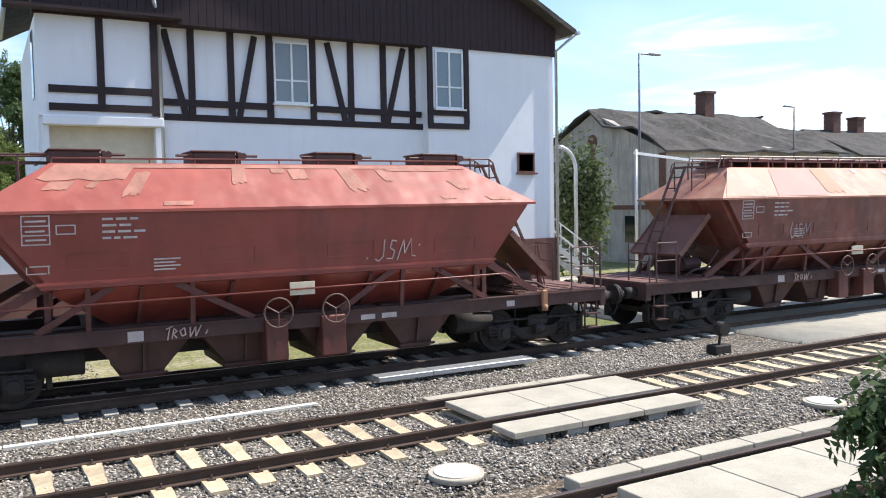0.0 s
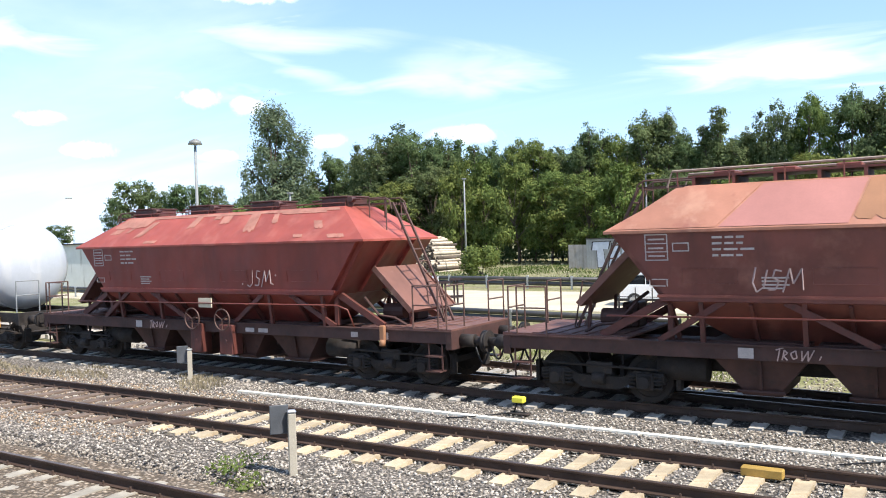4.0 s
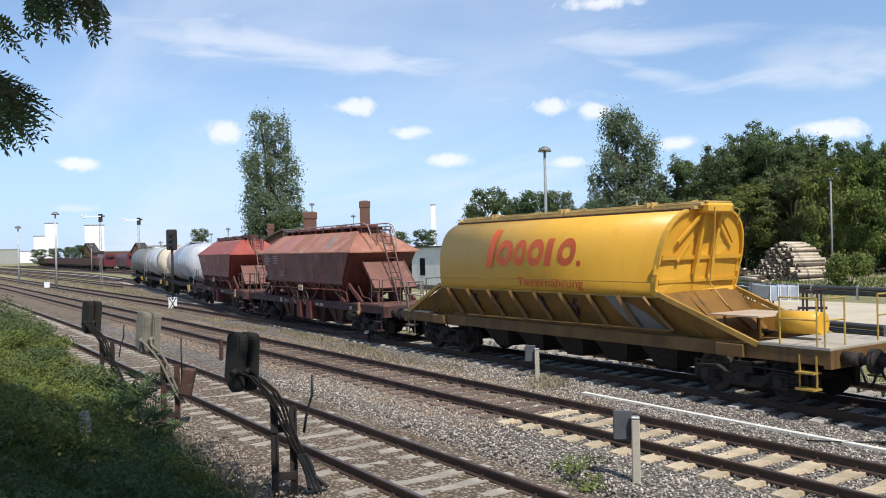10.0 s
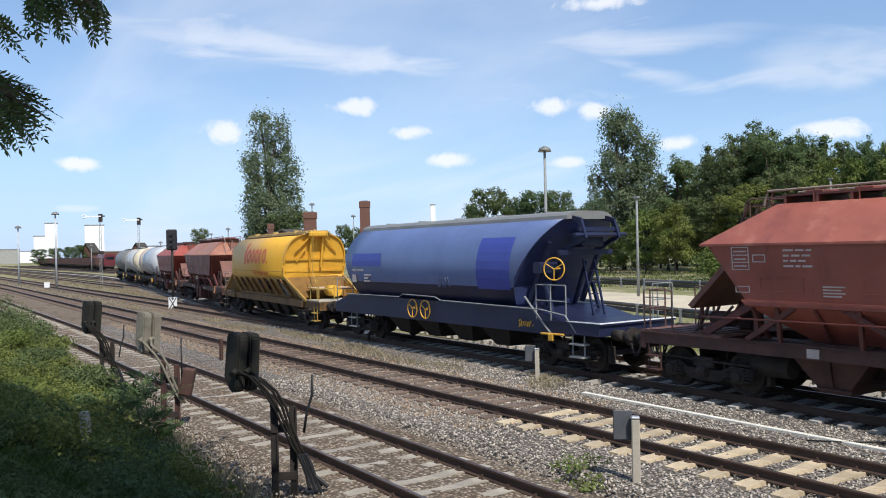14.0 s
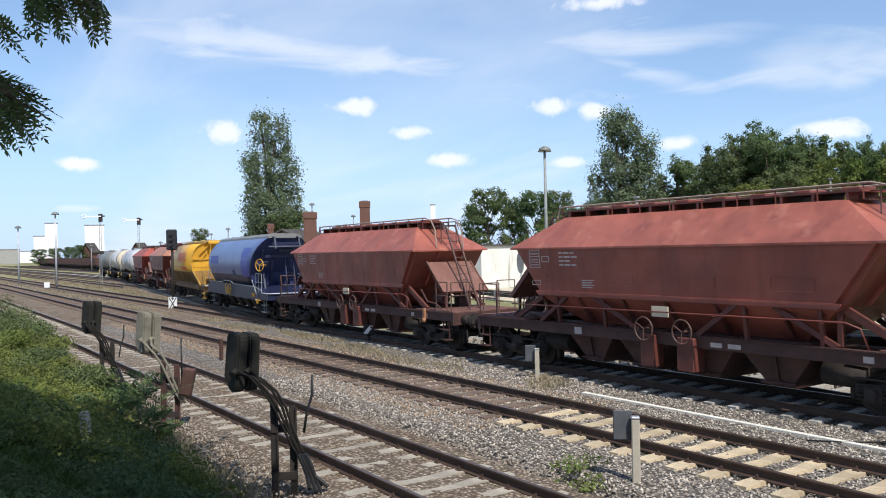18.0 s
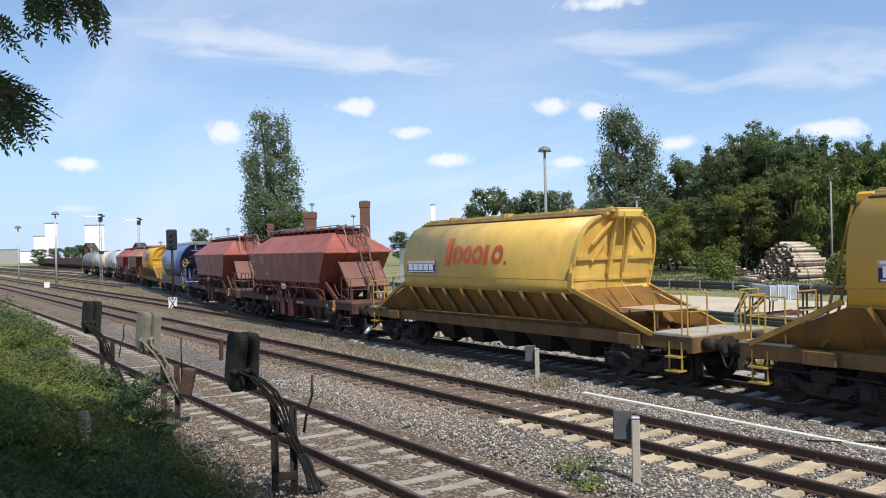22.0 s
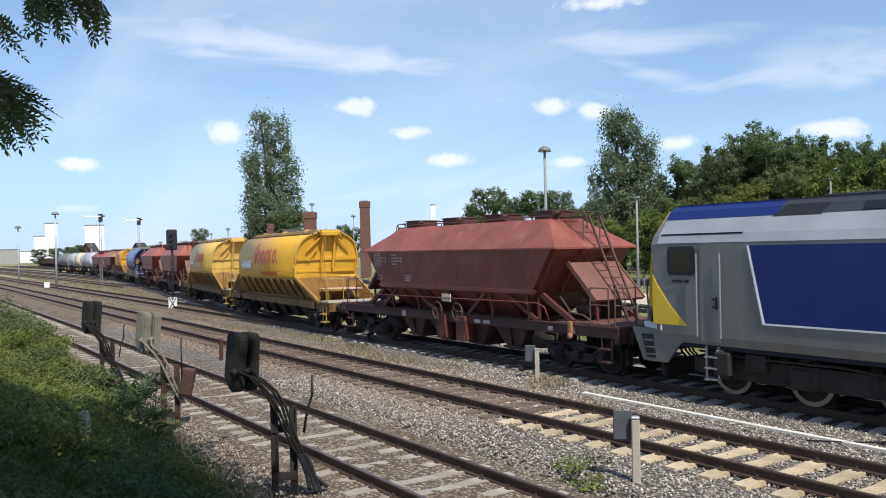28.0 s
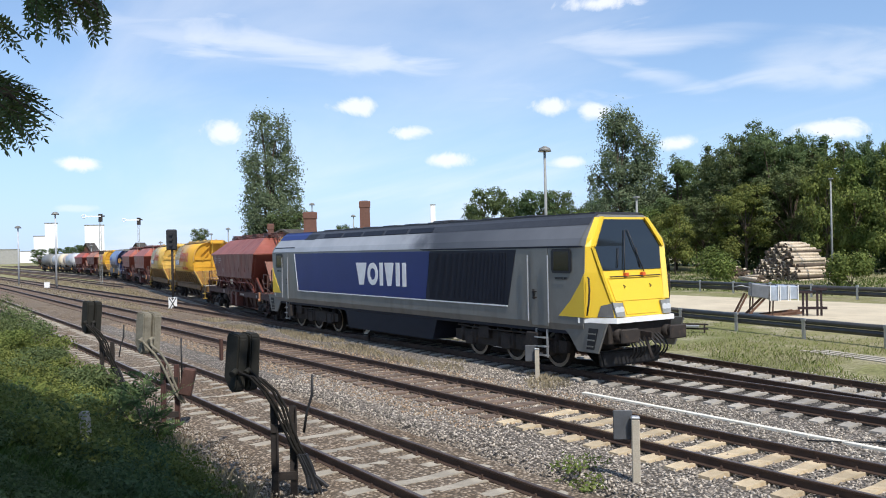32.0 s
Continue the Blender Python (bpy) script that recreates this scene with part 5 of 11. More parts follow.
            for d in (-0.18, 0.18):
                beam(bm, (s * (L / 2 - 1.1) + d, y, 0.42), (s * (L / 2 - 1.1) + d, y, 1.1), 0.03, 0.03)
        part_each("step", bm, rail_mat, v)
        bm = B()
        box(bm, s * 5.6 - 0.35, s * 5.6 + 0.35, -1.40, -1.30, 0.92, 1.20, 0.02)
        part("side_box", bm, M_YELLOW_GRIME, v)
    if tank:
        bm = B()
        rod(bm, (6.05, -0.2, 1.62), (7.0, -0.2, 1.62), 0.24, 16)
        part("air_tank", bm, body, v)
    bm = B()
    for s in (-1, 1):
        box(bm, -L / 2 + 0.62, L / 2 - 0.62, s * 1.22 - 0.08, s * 1.22 + 0.08, 0.92, 1.22, 0.01)
        box(bm, s * (L / 2 - 0.70) - 0.08, s * (L / 2 - 0.70) + 0.08, -1.3, 1.3, 0.86, 1.25, 0.01)
    box(bm, -L / 2 + 0.7, L / 2 - 0.7, -0.2, 0.2, 0.95, 1.2)
    part_each("underframe_beam", bm, M_YELLOW_GRIME, v)
    for k in range(5):
        x = -3.2 + 1.6 * k
        bm = B()
        loft(bm, [[(x - 0.3, -0.6, 0.35), (x + 0.3, -0.6, 0.35), (x + 0.3, 0.6, 0.35), (x - 0.3, 0.6, 0.35)], [(x - 0.7, -1.0, 1.1), (x + 0.7, -1.0, 1.1), (x + 0.7, 1.0, 1.1), (x - 0.7, 1.0, 1.1)]])
        part("outlet_chute", bm, M_UNDER, v)
    bm = B()
    rod(bm, (-3.9, -1.36, 1.30), (4.0, -1.36, 1.34), 0.025, 6)
    part("side_pipe", bm, low, v)
    writing(v)
    if plate:
        bm = B()
        box(bm, -4.35, -2.65, -1.516, -1.50, 2.56, 2.94)
        np_ = part("name_plate", bm, M_LOCO_BLUE, v, "white and blue name plate with white blocks")
        bm = B()
        box(bm, -4.35, -2.65, -1.519, -1.505, 2.82, 2.95)
        part("upper_half", bm, M_LETTER, np_, "pale upper half of the plate")
        rows = [(0.24, 0.20, 0.09 + 0.315 * k, 0.08) for k in range(5)]
        bars(v, rows, M_WHITE, "name_block", -4.35, -1.524, 2.56)
        bars(v, [(1.6, 0.03, 0.05, 0.02), (1.6, 0.03, 0.05, 0.33)], M_WHITE, "plate_border", -4.35, -1.524, 2.56)
    buffers(v, L)
    running_gear(v, (-5.7, 5.7))
    # the discharge end leans out towards the roof
    for o in v.children_recursive:
        if o.type != "MESH" or o.data.users > 1 or o.name.split(".")[0] in ("rail", "railing", "post", "hand_wheel", "rim", "spoke"):
            continue
        n = len(o.data.vertices)
        co = np.empty(n * 3)
        o.data.vertices.foreach_get("co", co)
        at = Vector((0, 0, 0))
        q = o
        while q is not v:
            at += q.location
            q = q.parent
        x, z = co[0::3] + at.x, co[2::3] + at.z
        w = np.clip((x - b1 + 1.0) / 0.9, 0, 1) * np.clip((b1 + 1.2 - x) / 0.4, 0, 1) * np.clip((z - 1.9) / 0.25, 0, 1)
        co[0::3] += 0.25 * w * (np.minimum(z, 4.1) - 4.1)
        o.data.vertices.foreach_set("co", co)
        o.data.update()
    return v


def barrel_y(z):
    """How far the barrel's side bulges at height z."""
    return float(np.interp(z, [q[1] for q in YELLOW_SECTION], [q[0] for q in YELLOW_SECTION]))


def brand_shape(v, mat, x0, z0, size):
    """A brand mark as plain blocks and ovals on the curved side."""
    def block(bm, x, w, za, zb):
        n = 12
        zs = [za + (zb - za) * k / n for k in range(n + 1)]
        sl = 0.18
        a = [bm.verts.new((x + sl * (z - z0), -barrel_y(z) - 0.014, z)) for z in zs]
        b = [bm.verts.new((x + w + sl * (z - z0), -barrel_y(z) - 0.014, z)) for z in zs]
        for k in range(n):
            bm.faces.new((a[k], b[k], b[k + 1], a[k + 1]))
    def oval(bm, x, w, h):
        n = 24
        o, i = [], []
        for k in range(n):
            c, s = math.cos(2 * math.pi * k / n), math.sin(2 * math.pi * k / n)
            for lst, f in ((o, 1.0), (i, 0.46)):
                z = z0 + h / 2 + s * h / 2 * f
                lst.append(bm.verts.new((x + w / 2 + c * w / 2 * f + 0.18 * (z - z0), -barrel_y(z) - 0.014, z)))
        for k in range(n):
            j = (k + 1) % n
            bm.faces.new((o[k], o[j], i[j], i[k]))
    h = size
    bm = B()
    block(bm, x0 + 0.10 * h, 0.42 * h, z0 - 0.05 * h, z0 + 1.42 * h)
    part("brand_mark", bm, mat, v, "orange-red painted block of a brand mark")
    x = x0 + 0.66 * h
    for k, w in enumerate((0.98, 0.72, 0.92, 0.58, 0.92)):
        bm = B()
        if k == 3:
            block(bm, x, w * h * 0.62, z0, z0 + h)
        else:
            oval(bm, x, w * h, h)
        part("brand_mark", bm, mat, v)
        x += (w + 0.10) * h
    bm = B()
    block(bm, x + 0.02, 0.2 * h, z0, z0 + 0.2 * h)
    part("brand_mark", bm, mat, v)


def writing_one(v):
    brand_shape(v, M_SIGNRED, -2.85, 2.80, 0.74)
    text_mesh("Tierernährung", 0.36, M_SIGNRED, "painted_word", v, pose(-1.35, -1.482, 2.25, 96), "Tierernährung in thin red letters", width=2.65)
    # sprayed letters on the ribbed skirt
    let = [[(0.5, 0.9), (0.15, 0.8), (0.05, 0.45), (0.2, 0.1), (0.55, 0.1)], [(0.25, 0.65), (0.25, 0.05)], [(0.05, 0.05), (0.3, 0.95), (0.55, 0.05)], [(0.5, 0.85), (0.2, 0.9), (0.1, 0.6), (0.45, 0.45), (0.45, 0.1), (0.1, 0.1)]]
    for k, x in enumerate((-2.75, -1.75, -0.65, 0.6)):
        scribble(v, [let[k]], 0.5, M_PURPLE, x, -1.175, 1.52, 0.07, "graffiti_letter", "dark purple sprayed letter", -0.41)
    scribble(v, [let[0], let[3]], 0.45, M_PURPLE, -3.75, -1.185, 1.55, 0.07, "graffiti_letter", "", -0.41)
    bm = B()
    vs = [bm.verts.new((x, -1.055 - (z - 1.30) * 0.4535 - 0.012, z)) for x, z in ((1.95, 2.1), (2.3, 2.12), (3.2, 1.7), (3.7, 1.3), (2.6, 1.34), (2.35, 1.6))]
    bm.faces.new(vs)
    part("bare_patch", bm, M_TANK_GREY, v, "grey weathered patch where paint was rubbed off")


def writing_two(v):
    brand_shape(v, M_SIGNRED, -2.15, 2.83, 0.58)


def writing_three(v):
    brand_shape(v, M_SIGNRED, -2.35, 2.80, 0.70)
    text_mesh("Tierernährung", 0.36, M_SIGNRED, "painted_word", v, pose(-1.2, -1.482, 2.25, 96), "Tierernährung in thin red letters", width=2.6)


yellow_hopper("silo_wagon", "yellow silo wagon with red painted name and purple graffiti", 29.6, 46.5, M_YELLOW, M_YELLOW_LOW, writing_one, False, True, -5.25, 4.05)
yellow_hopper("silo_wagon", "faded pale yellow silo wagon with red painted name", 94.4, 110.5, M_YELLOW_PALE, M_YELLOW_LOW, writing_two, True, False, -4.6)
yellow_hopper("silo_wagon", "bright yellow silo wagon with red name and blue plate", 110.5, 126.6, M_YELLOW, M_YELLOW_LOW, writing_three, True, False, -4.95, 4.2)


M_BLUE_PALE = plain("faded_scrawl_paint", (0.20, 0.22, 0.30), 0.6)


def blue_hopper():
    v, L = begin("silo_wagon", "blue silo wagon with grey roof and yellow hand wheels", "silo wagon", 46.5, 62.7, 5.75)
    half = [(1.16, 1.62), (1.30, 1.90), (1.41, 2.18), (1.475, 2.44), (1.50, 2.68), (1.49, 2.95), (1.45, 3.20), (1.38, 3.43), (1.27, 3.65), (1.12, 3.85), (0.94, 4.02), (0.72, 4.15), (0.45, 4.22)]
    def end_x(z):
        return float(np.interp(z, [1.6, 2.4, 3.4, 4.2], [3.9, 4.15, 5.0, 5.75]))
    bm = B()
    head_x = lambda z: -6.2 + 0.35 * max(0, z - 3.2) + 0.42 * max(0, 2.95 - z)
    ra = [(head_x(z), -y, z) for y, z in half] + [(head_x(z), y, z) for y, z in reversed(half)]
    rb = [(end_x(z), -y, z) for y, z in half] + [(end_x(z), y, z) for y, z in reversed(half)]
    n = 10
    rings = [[tuple(p[k] + (q[k] - p[k]) * i / n for k in range(3)) for p, q in zip(ra, rb)] for i in range(n + 1)]
    loft(bm, rings, 0, True, True)
    for f in bm.faces:
        f.smooth = len(f.verts) == 4
        # sides below z 2.15 take dark blue, end faces mid blue
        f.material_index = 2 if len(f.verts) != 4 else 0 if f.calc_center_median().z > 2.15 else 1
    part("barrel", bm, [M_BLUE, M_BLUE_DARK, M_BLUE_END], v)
    side = lambda z: float(np.interp(z, [h[1] for h in half], [h[0] for h in half]))
    # darker repainted patches follow the curve of the side
    for x0, x1, z0, z1, sl in ((-5.6, -3.4, 2.75, 3.22, 0.0), (2.35, 3.95, 2.10, 3.62, 0.10)):
        bm = B()
        zs = [z0 + (z1 - z0) * k / 18 for k in range(19)]
        a = [bm.verts.new((x0 + sl * (z - z0), -side(z) - 0.014, z)) for z in zs]
        b = [bm.verts.new((x1 + sl * (z - z0), -side(z) - 0.014, z)) for z in zs]
        for k in range(18):
            bm.faces.new((a[k], b[k], b[k + 1], a[k + 1]))
        part("repainted_patch", bm, M_BLUE_PATCH, v, "deep blue repainted patch")
    bm = B()
    arch = [(-0.86, 4.07), (-0.84, 4.17), (-0.70, 4.25), (-0.4, 4.30), (0.4, 4.30), (0.70, 4.25), (0.84, 4.17), (0.86, 4.07)]
    loft(bm, [[(x, y, z) for y, z in arch] for x in (-5.9, 5.75)])
    for k in range(5):
        box(bm, -5.0 + 2.3 * k, -4.93 + 2.3 * k, -0.3, 0.3, 4.29, 4.34)
    part("roof_cover", bm, M_TANK_GREY, v, "grey sliding roof cover")
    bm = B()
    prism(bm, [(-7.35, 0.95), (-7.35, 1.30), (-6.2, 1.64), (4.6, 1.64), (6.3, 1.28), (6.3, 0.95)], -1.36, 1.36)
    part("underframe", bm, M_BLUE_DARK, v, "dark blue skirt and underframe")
    bm = B()
    tube(bm, [(-6.2, -1.46, 1.68), (-2.2, -1.48, 1.70), (-1.9, -1.50, 1.80), (0.1, -1.50, 1.78), (0.4, -1.48, 1.68), (5.3, -1.46, 1.62), (6.2, -1.40, 1.50), (6.6, -1.36, 1.05)], 0.022)
    tube(bm, [(4.6, -1.44, 1.95), (5.2, -1.40, 1.35), (5.6, -1.38, 1.0)], 0.03)
    part_each("side_pipe", bm, M_GREY, v)
    for x in (-1.35, -0.55):
        hand_wheel(v, x, -1.46, 1.34, 0.30, M_YELLOW, label="yellow hand wheel")
    bm = B()
    box(bm, 6.2, 7.45, -1.38, 1.38, 1.02, 1.30, 0.01)
    box(bm, 5.0, 7.5, -1.40, 1.40, 1.295, 1.34)
    part("end_deck", bm, M_BLUE_DARK, v)
    bm = B()
    box(bm, 7.42, 7.50, -1.4, 1.4, 1.345, 1.37)
    box(bm, 6.3, 7.5, -1.41, -1.36, 1.345, 1.37)
    part("deck_edge", bm, M_WHITE, v, "white painted deck edge")
    bm = B()
    for y in (-1.0, 1.0):
        beam(bm, (5.45, y * 0.62, 4.16), (6.05, y * 0.62, 4.02), 0.08, 0.14)
        beam(bm, (6.02, y * 0.62, 4.04), (6.20, y * 0.62, 3.52), 0.08, 0.14)
        beam(bm, (6.18, y * 0.62, 3.55), (5.30, y * 0.62, 3.20), 0.07, 0.12)
        beam(bm, (5.2, y, 3.45), (4.3, y, 1.7), 0.10, 0.14)
        beam(bm, (4.85, y * 0.9, 2.3), (5.2, y * 0.9, 1.34), 0.09, 0.10)
        beam(bm, (5.05, y * 0.5, 2.9), (4.4, y * 0.5, 1.4), 0.08, 0.10)
    beam(bm, (6.1, -0.75, 3.78), (6.1, 0.75, 3.78), 0.09, 0.12)
    rod(bm, (6.15, -0.95, 3.62), (6.15, 0.95, 3.62), 0.06, 8)
    beam(bm, (5.55, -1.0, 3.15), (5.55, 1.0, 3.15), 0.09, 0.14)
    box(bm, 4.85, 5.2, -1.34, -0.7, 2.58, 2.90, 0.03)
    box(bm, 5.2, 5.6, -1.30, -1.2, 2.66, 2.80, 0.02)
    box(bm, 5.3, 5.9, -0.4, 0.4, 3.3, 3.7, 0.05)
    part_each("end_frame", bm, M_BLUE_DARK, v)
    ladder(v, (5.75, 0.3, 1.34), (5.35, 0.3, 2.95), 0.42, M_BLUE_DARK)
    hand_wheel(v, 5.72, -1.32, 2.72, 0.30, M_YELLOW, (0.45, -1, 0), label="yellow hand wheel")
    railing(v, [(5.0, -1.36), (6.2, -1.36)], 0.95, M_GREY, 1.34)
    railing(v, [(7.42, 0.6), (7.42, 1.36)], 0.95, M_GREY, 1.34)
    railing(v, [(6.4, 1.36), (7.42, 1.36)], 0.95, M_GREY, 1.34)
    railing(v, [(-7.3, -1.3), (-7.3, -0.6)], 0.95, M_GREY, 1.30)
    railing(v, [(-7.3, 0.6), (-7.3, 1.3)], 0.95, M_GREY, 1.30)
    bm = B()
    rod(bm, (5.3, -1.46, 0.98), (6.2, -1.46, 1.0), 0.03, 6)
    box(bm, 5.6, 5.8, -1.50, -1.42, 0.80, 1.0, 0.02)
    part("brake_lever", bm, M_YELLOW, v, "yellow brake lever")
    bm = B()
    for x in (-5.9, 6.6):
        for z in (0.42, 0.75):
            box(bm, x - 0.25, x + 0.25, -1.42, -1.14, z, z + 0.04)
        for d in (-0.22, 0.22):
            beam(bm, (x + d, -1.3, 0.42), (x + d, -1.3, 1.0), 0.03, 0.03)
    part_each("step", bm, M_GREY, v)
    rows = [(0.25, 0.07, 0.0, 0.42), (0.2, 0.07, 0.32, 0.42), (0.28, 0.07, 0.58, 0.42), (0.3, 0.28, 0.0, 0.0), (0.5, 0.06, 0.95, 0.25), (0.3, 0.06, 0.95, 0.14), (0.45, 0.06, 0.95, 0.03)]
    bars(v, rows, M_LETTER, "stencilling", -5.6, -1.507, 2.15)
    scribble(v, TAG_U, 0.34, M_BLUE_PALE, 0.2, -1.40, 2.10, 0.012, "graffiti", "faded scrawl", 0.25 * -1)
    scribble(v, TAG_SMALL, 0.22, M_YELLOW, 4.2, -1.37, 1.08, 0.012, "graffiti", "yellow scrawl")
    for k in range(4):
        x = -3.2 + 1.9 * k
        bm = B()
        loft(bm, [[(x - 0.35, -0.6, 0.35), (x + 0.35, -0.6, 0.35), (x + 0.35, 0.6, 0.35), (x - 0.35, 0.6, 0.35)], [(x - 0.8, -1.0, 1.0), (x + 0.8, -1.0, 1.0), (x + 0.8, 1.0, 1.0), (x - 0.8, 1.0, 1.0)]])
        part("outlet_chute", bm, M_UNDER, v)
    buffers(v, L)
    running_gear(v, (-5.75, 5.75))


blue_hopper()


def tank_wagon(label, u0, u1, mats):
    v, L = begin("tank_wagon", label, "tank wagon", u0, u1, 5.2)
    n = 24
    def circ(x, r):
        return [(x, r * math.cos(2 * math.pi * k / n), 2.72 + r * math.sin(2 * math.pi * k / n)) for k in range(n)]
    half = L / 2 - 1.75
    cuts = [-half] + [c for c, m in mats[1:]] + [half]
    for i, (c, m) in enumerate(mats):
        bm = B()
        a, b = cuts[i], cuts[i + 1]
        rings = []
        if i == 0:
            rings += [circ(a + 0.0, 0.25), circ(a + 0.10, 0.85), circ(a + 0.28, 1.22), circ(a + 0.55, 1.43)]
        else:
            rings += [circ(a, 1.45)]
        rings += [circ(a + (b - a) * 0.5, 1.45)]
        if i == len(mats) - 1:
            rings += [circ(b - 0.55, 1.43), circ(b - 0.28, 1.22), circ(b - 0.10, 0.85), circ(b, 0.25)]
        else:
            rings += [circ(b, 1.45)]
        loft(bm, rings, 0, True, True)
        part("tank_shell", bm, m, v)
    bm = B()
    for x in (-half + 0.9, -1.5, 1.5, half - 0.9):
        rr_ = [[(x + d, q * math.cos(2 * math.pi * k / n), 2.72 + q * math.sin(2 * math.pi * k / n)) for d, q in ((-0.04, 1.44), (-0.04, 1.475), (0.04, 1.475), (0.04, 1.44))] for k in range(n)]
        loft(bm, rr_ + rr_[:1], 0, False)
    part_each("tank_band", bm, mats[-1][1], v)
    bm = B()
    for s in (-1, 1):
        box(bm, -L / 2 + 0.62, L / 2 - 0.62, s * 1.2 - 0.07, s * 1.2 + 0.07, 0.98, 1.26)
        box(bm, s * (L / 2 - 0.7) - 0.08, s * (L / 2 - 0.7) + 0.08, -1.3, 1.3, 0.88, 1.28)
        box(bm, s * 4.2 - 0.3, s * 4.2 + 0.3, -1.1, 1.1, 1.2, 1.7)
    part("underframe", bm, M_UNDER, v)
    bm = B()
    box(bm, -1.6, 1.6, -0.45, 0.45, 4.24, 4.28)
    rod(bm, (0, 0, 4.1), (0, 0, 4.34), 0.3, 14)
    part("dome_and_walkway", bm, M_GREY, v)
    railing(v, [(L / 2 - 0.8, -1.25), (L / 2 - 0.8, -0.5)], 1.0, M_GREY, 1.28)
    railing(v, [(-L / 2 + 0.8, -1.25), (-L / 2 + 0.8, -0.5)], 1.0, M_GREY, 1.28)
    bm = B()
    box(bm, L / 2 - 2.6, L / 2 - 1.6, -1.42, -1.36, 0.78, 1.15, 0.02)
    box(bm, -L / 2 + 1.6, -L / 2 + 2.6, -1.42, -1.36, 0.78, 1.15, 0.02)
    part_each("yellow_bracket", bm, M_YELLOW, v)
    buffers(v, L)
    running_gear(v, (-5.2, 5.2))


tank_wagon("white tank wagon with rusty streaks at one end", -18.6, -3.0, [(0, M_TANK_RUST), (-2.2, M_TANK_WHITE)])
tank_wagon("dusty white tank wagon with a beige end", -34.0, -18.6, [(0, M_TANK_WHITE), (3.2, M_BEIGE)])
tank_wagon("dark grey tank wagon leading the train", -49.4, -34.0, [(0, M_TANK_GREY)])




def sooty_slope():
    """Silver paint, paled to stand for reflected sky, under a plume of soot that spreads from the exhaust towards the
    cab.
    """
    m, nt, b = material("sooty_sheen_silver_paint")
    co = coords(nt)
    sep = nt.nodes.new("ShaderNodeSeparateXYZ")
    nt.links.new(co, sep.inputs[0])
    wob = node(nt, "ShaderNodeMapRange", To_Min=-1.3, To_Max=1.3)
    nt.links.new(noise_fac(nt, 0.8, 0.2, 0.8, 5, co), wob.inputs["Value"])
    add = nt.nodes.new("ShaderNodeMath")
    nt.links.new(sep.outputs[0], add.inputs[0])
    nt.links.new(wob.outputs[0], add.inputs[1])
    rise = node(nt, "ShaderNodeMapRange", From_Min=0.6, From_Max=3.4)
    rise.interpolation_type = "SMOOTHSTEP"
    nt.links.new(add.outputs[0], rise.inputs["Value"])
    thin = node(nt, "ShaderNodeMapRange", From_Min=3.5, From_Max=9.0, To_Min=1.0, To_Max=0.72)
    nt.links.new(add.outputs[0], thin.inputs["Value"])
    soot = mix(nt, 1.0, rise.outputs[0], thin.outputs[0], "MULTIPLY")
    # paler than the silver sides: the reflection of sky and sun is coloured in
    c = mix(nt, noise_fac(nt, 0.9, 0.3, 0.7, 4, co), (0.40, 0.41, 0.425), (0.31, 0.32, 0.335))
    c = mix(nt, soot, c, (0.062, 0.063, 0.068))
    nt.links.new(c, b.inputs["Base Color"])
    b.inputs["Roughness"].default_value, b.inputs["Metallic"].default_value = 0.42, 0.2
    return m


M_LOCO_SLOPE = sooty_slope()
M_LENS = glass_mat("lamp_glass", (0.62, 0.64, 0.66), 0.12)
M_CAB_GLASS = plain("dark_cab_glass", (0.012, 0.014, 0.014), 0.08, 0, 0.1, 1.0, 20, 0.0)
M_LOCO_SHADOWGREY = plain("grey_lamp_housing", (0.11, 0.11, 0.11), 0.5)


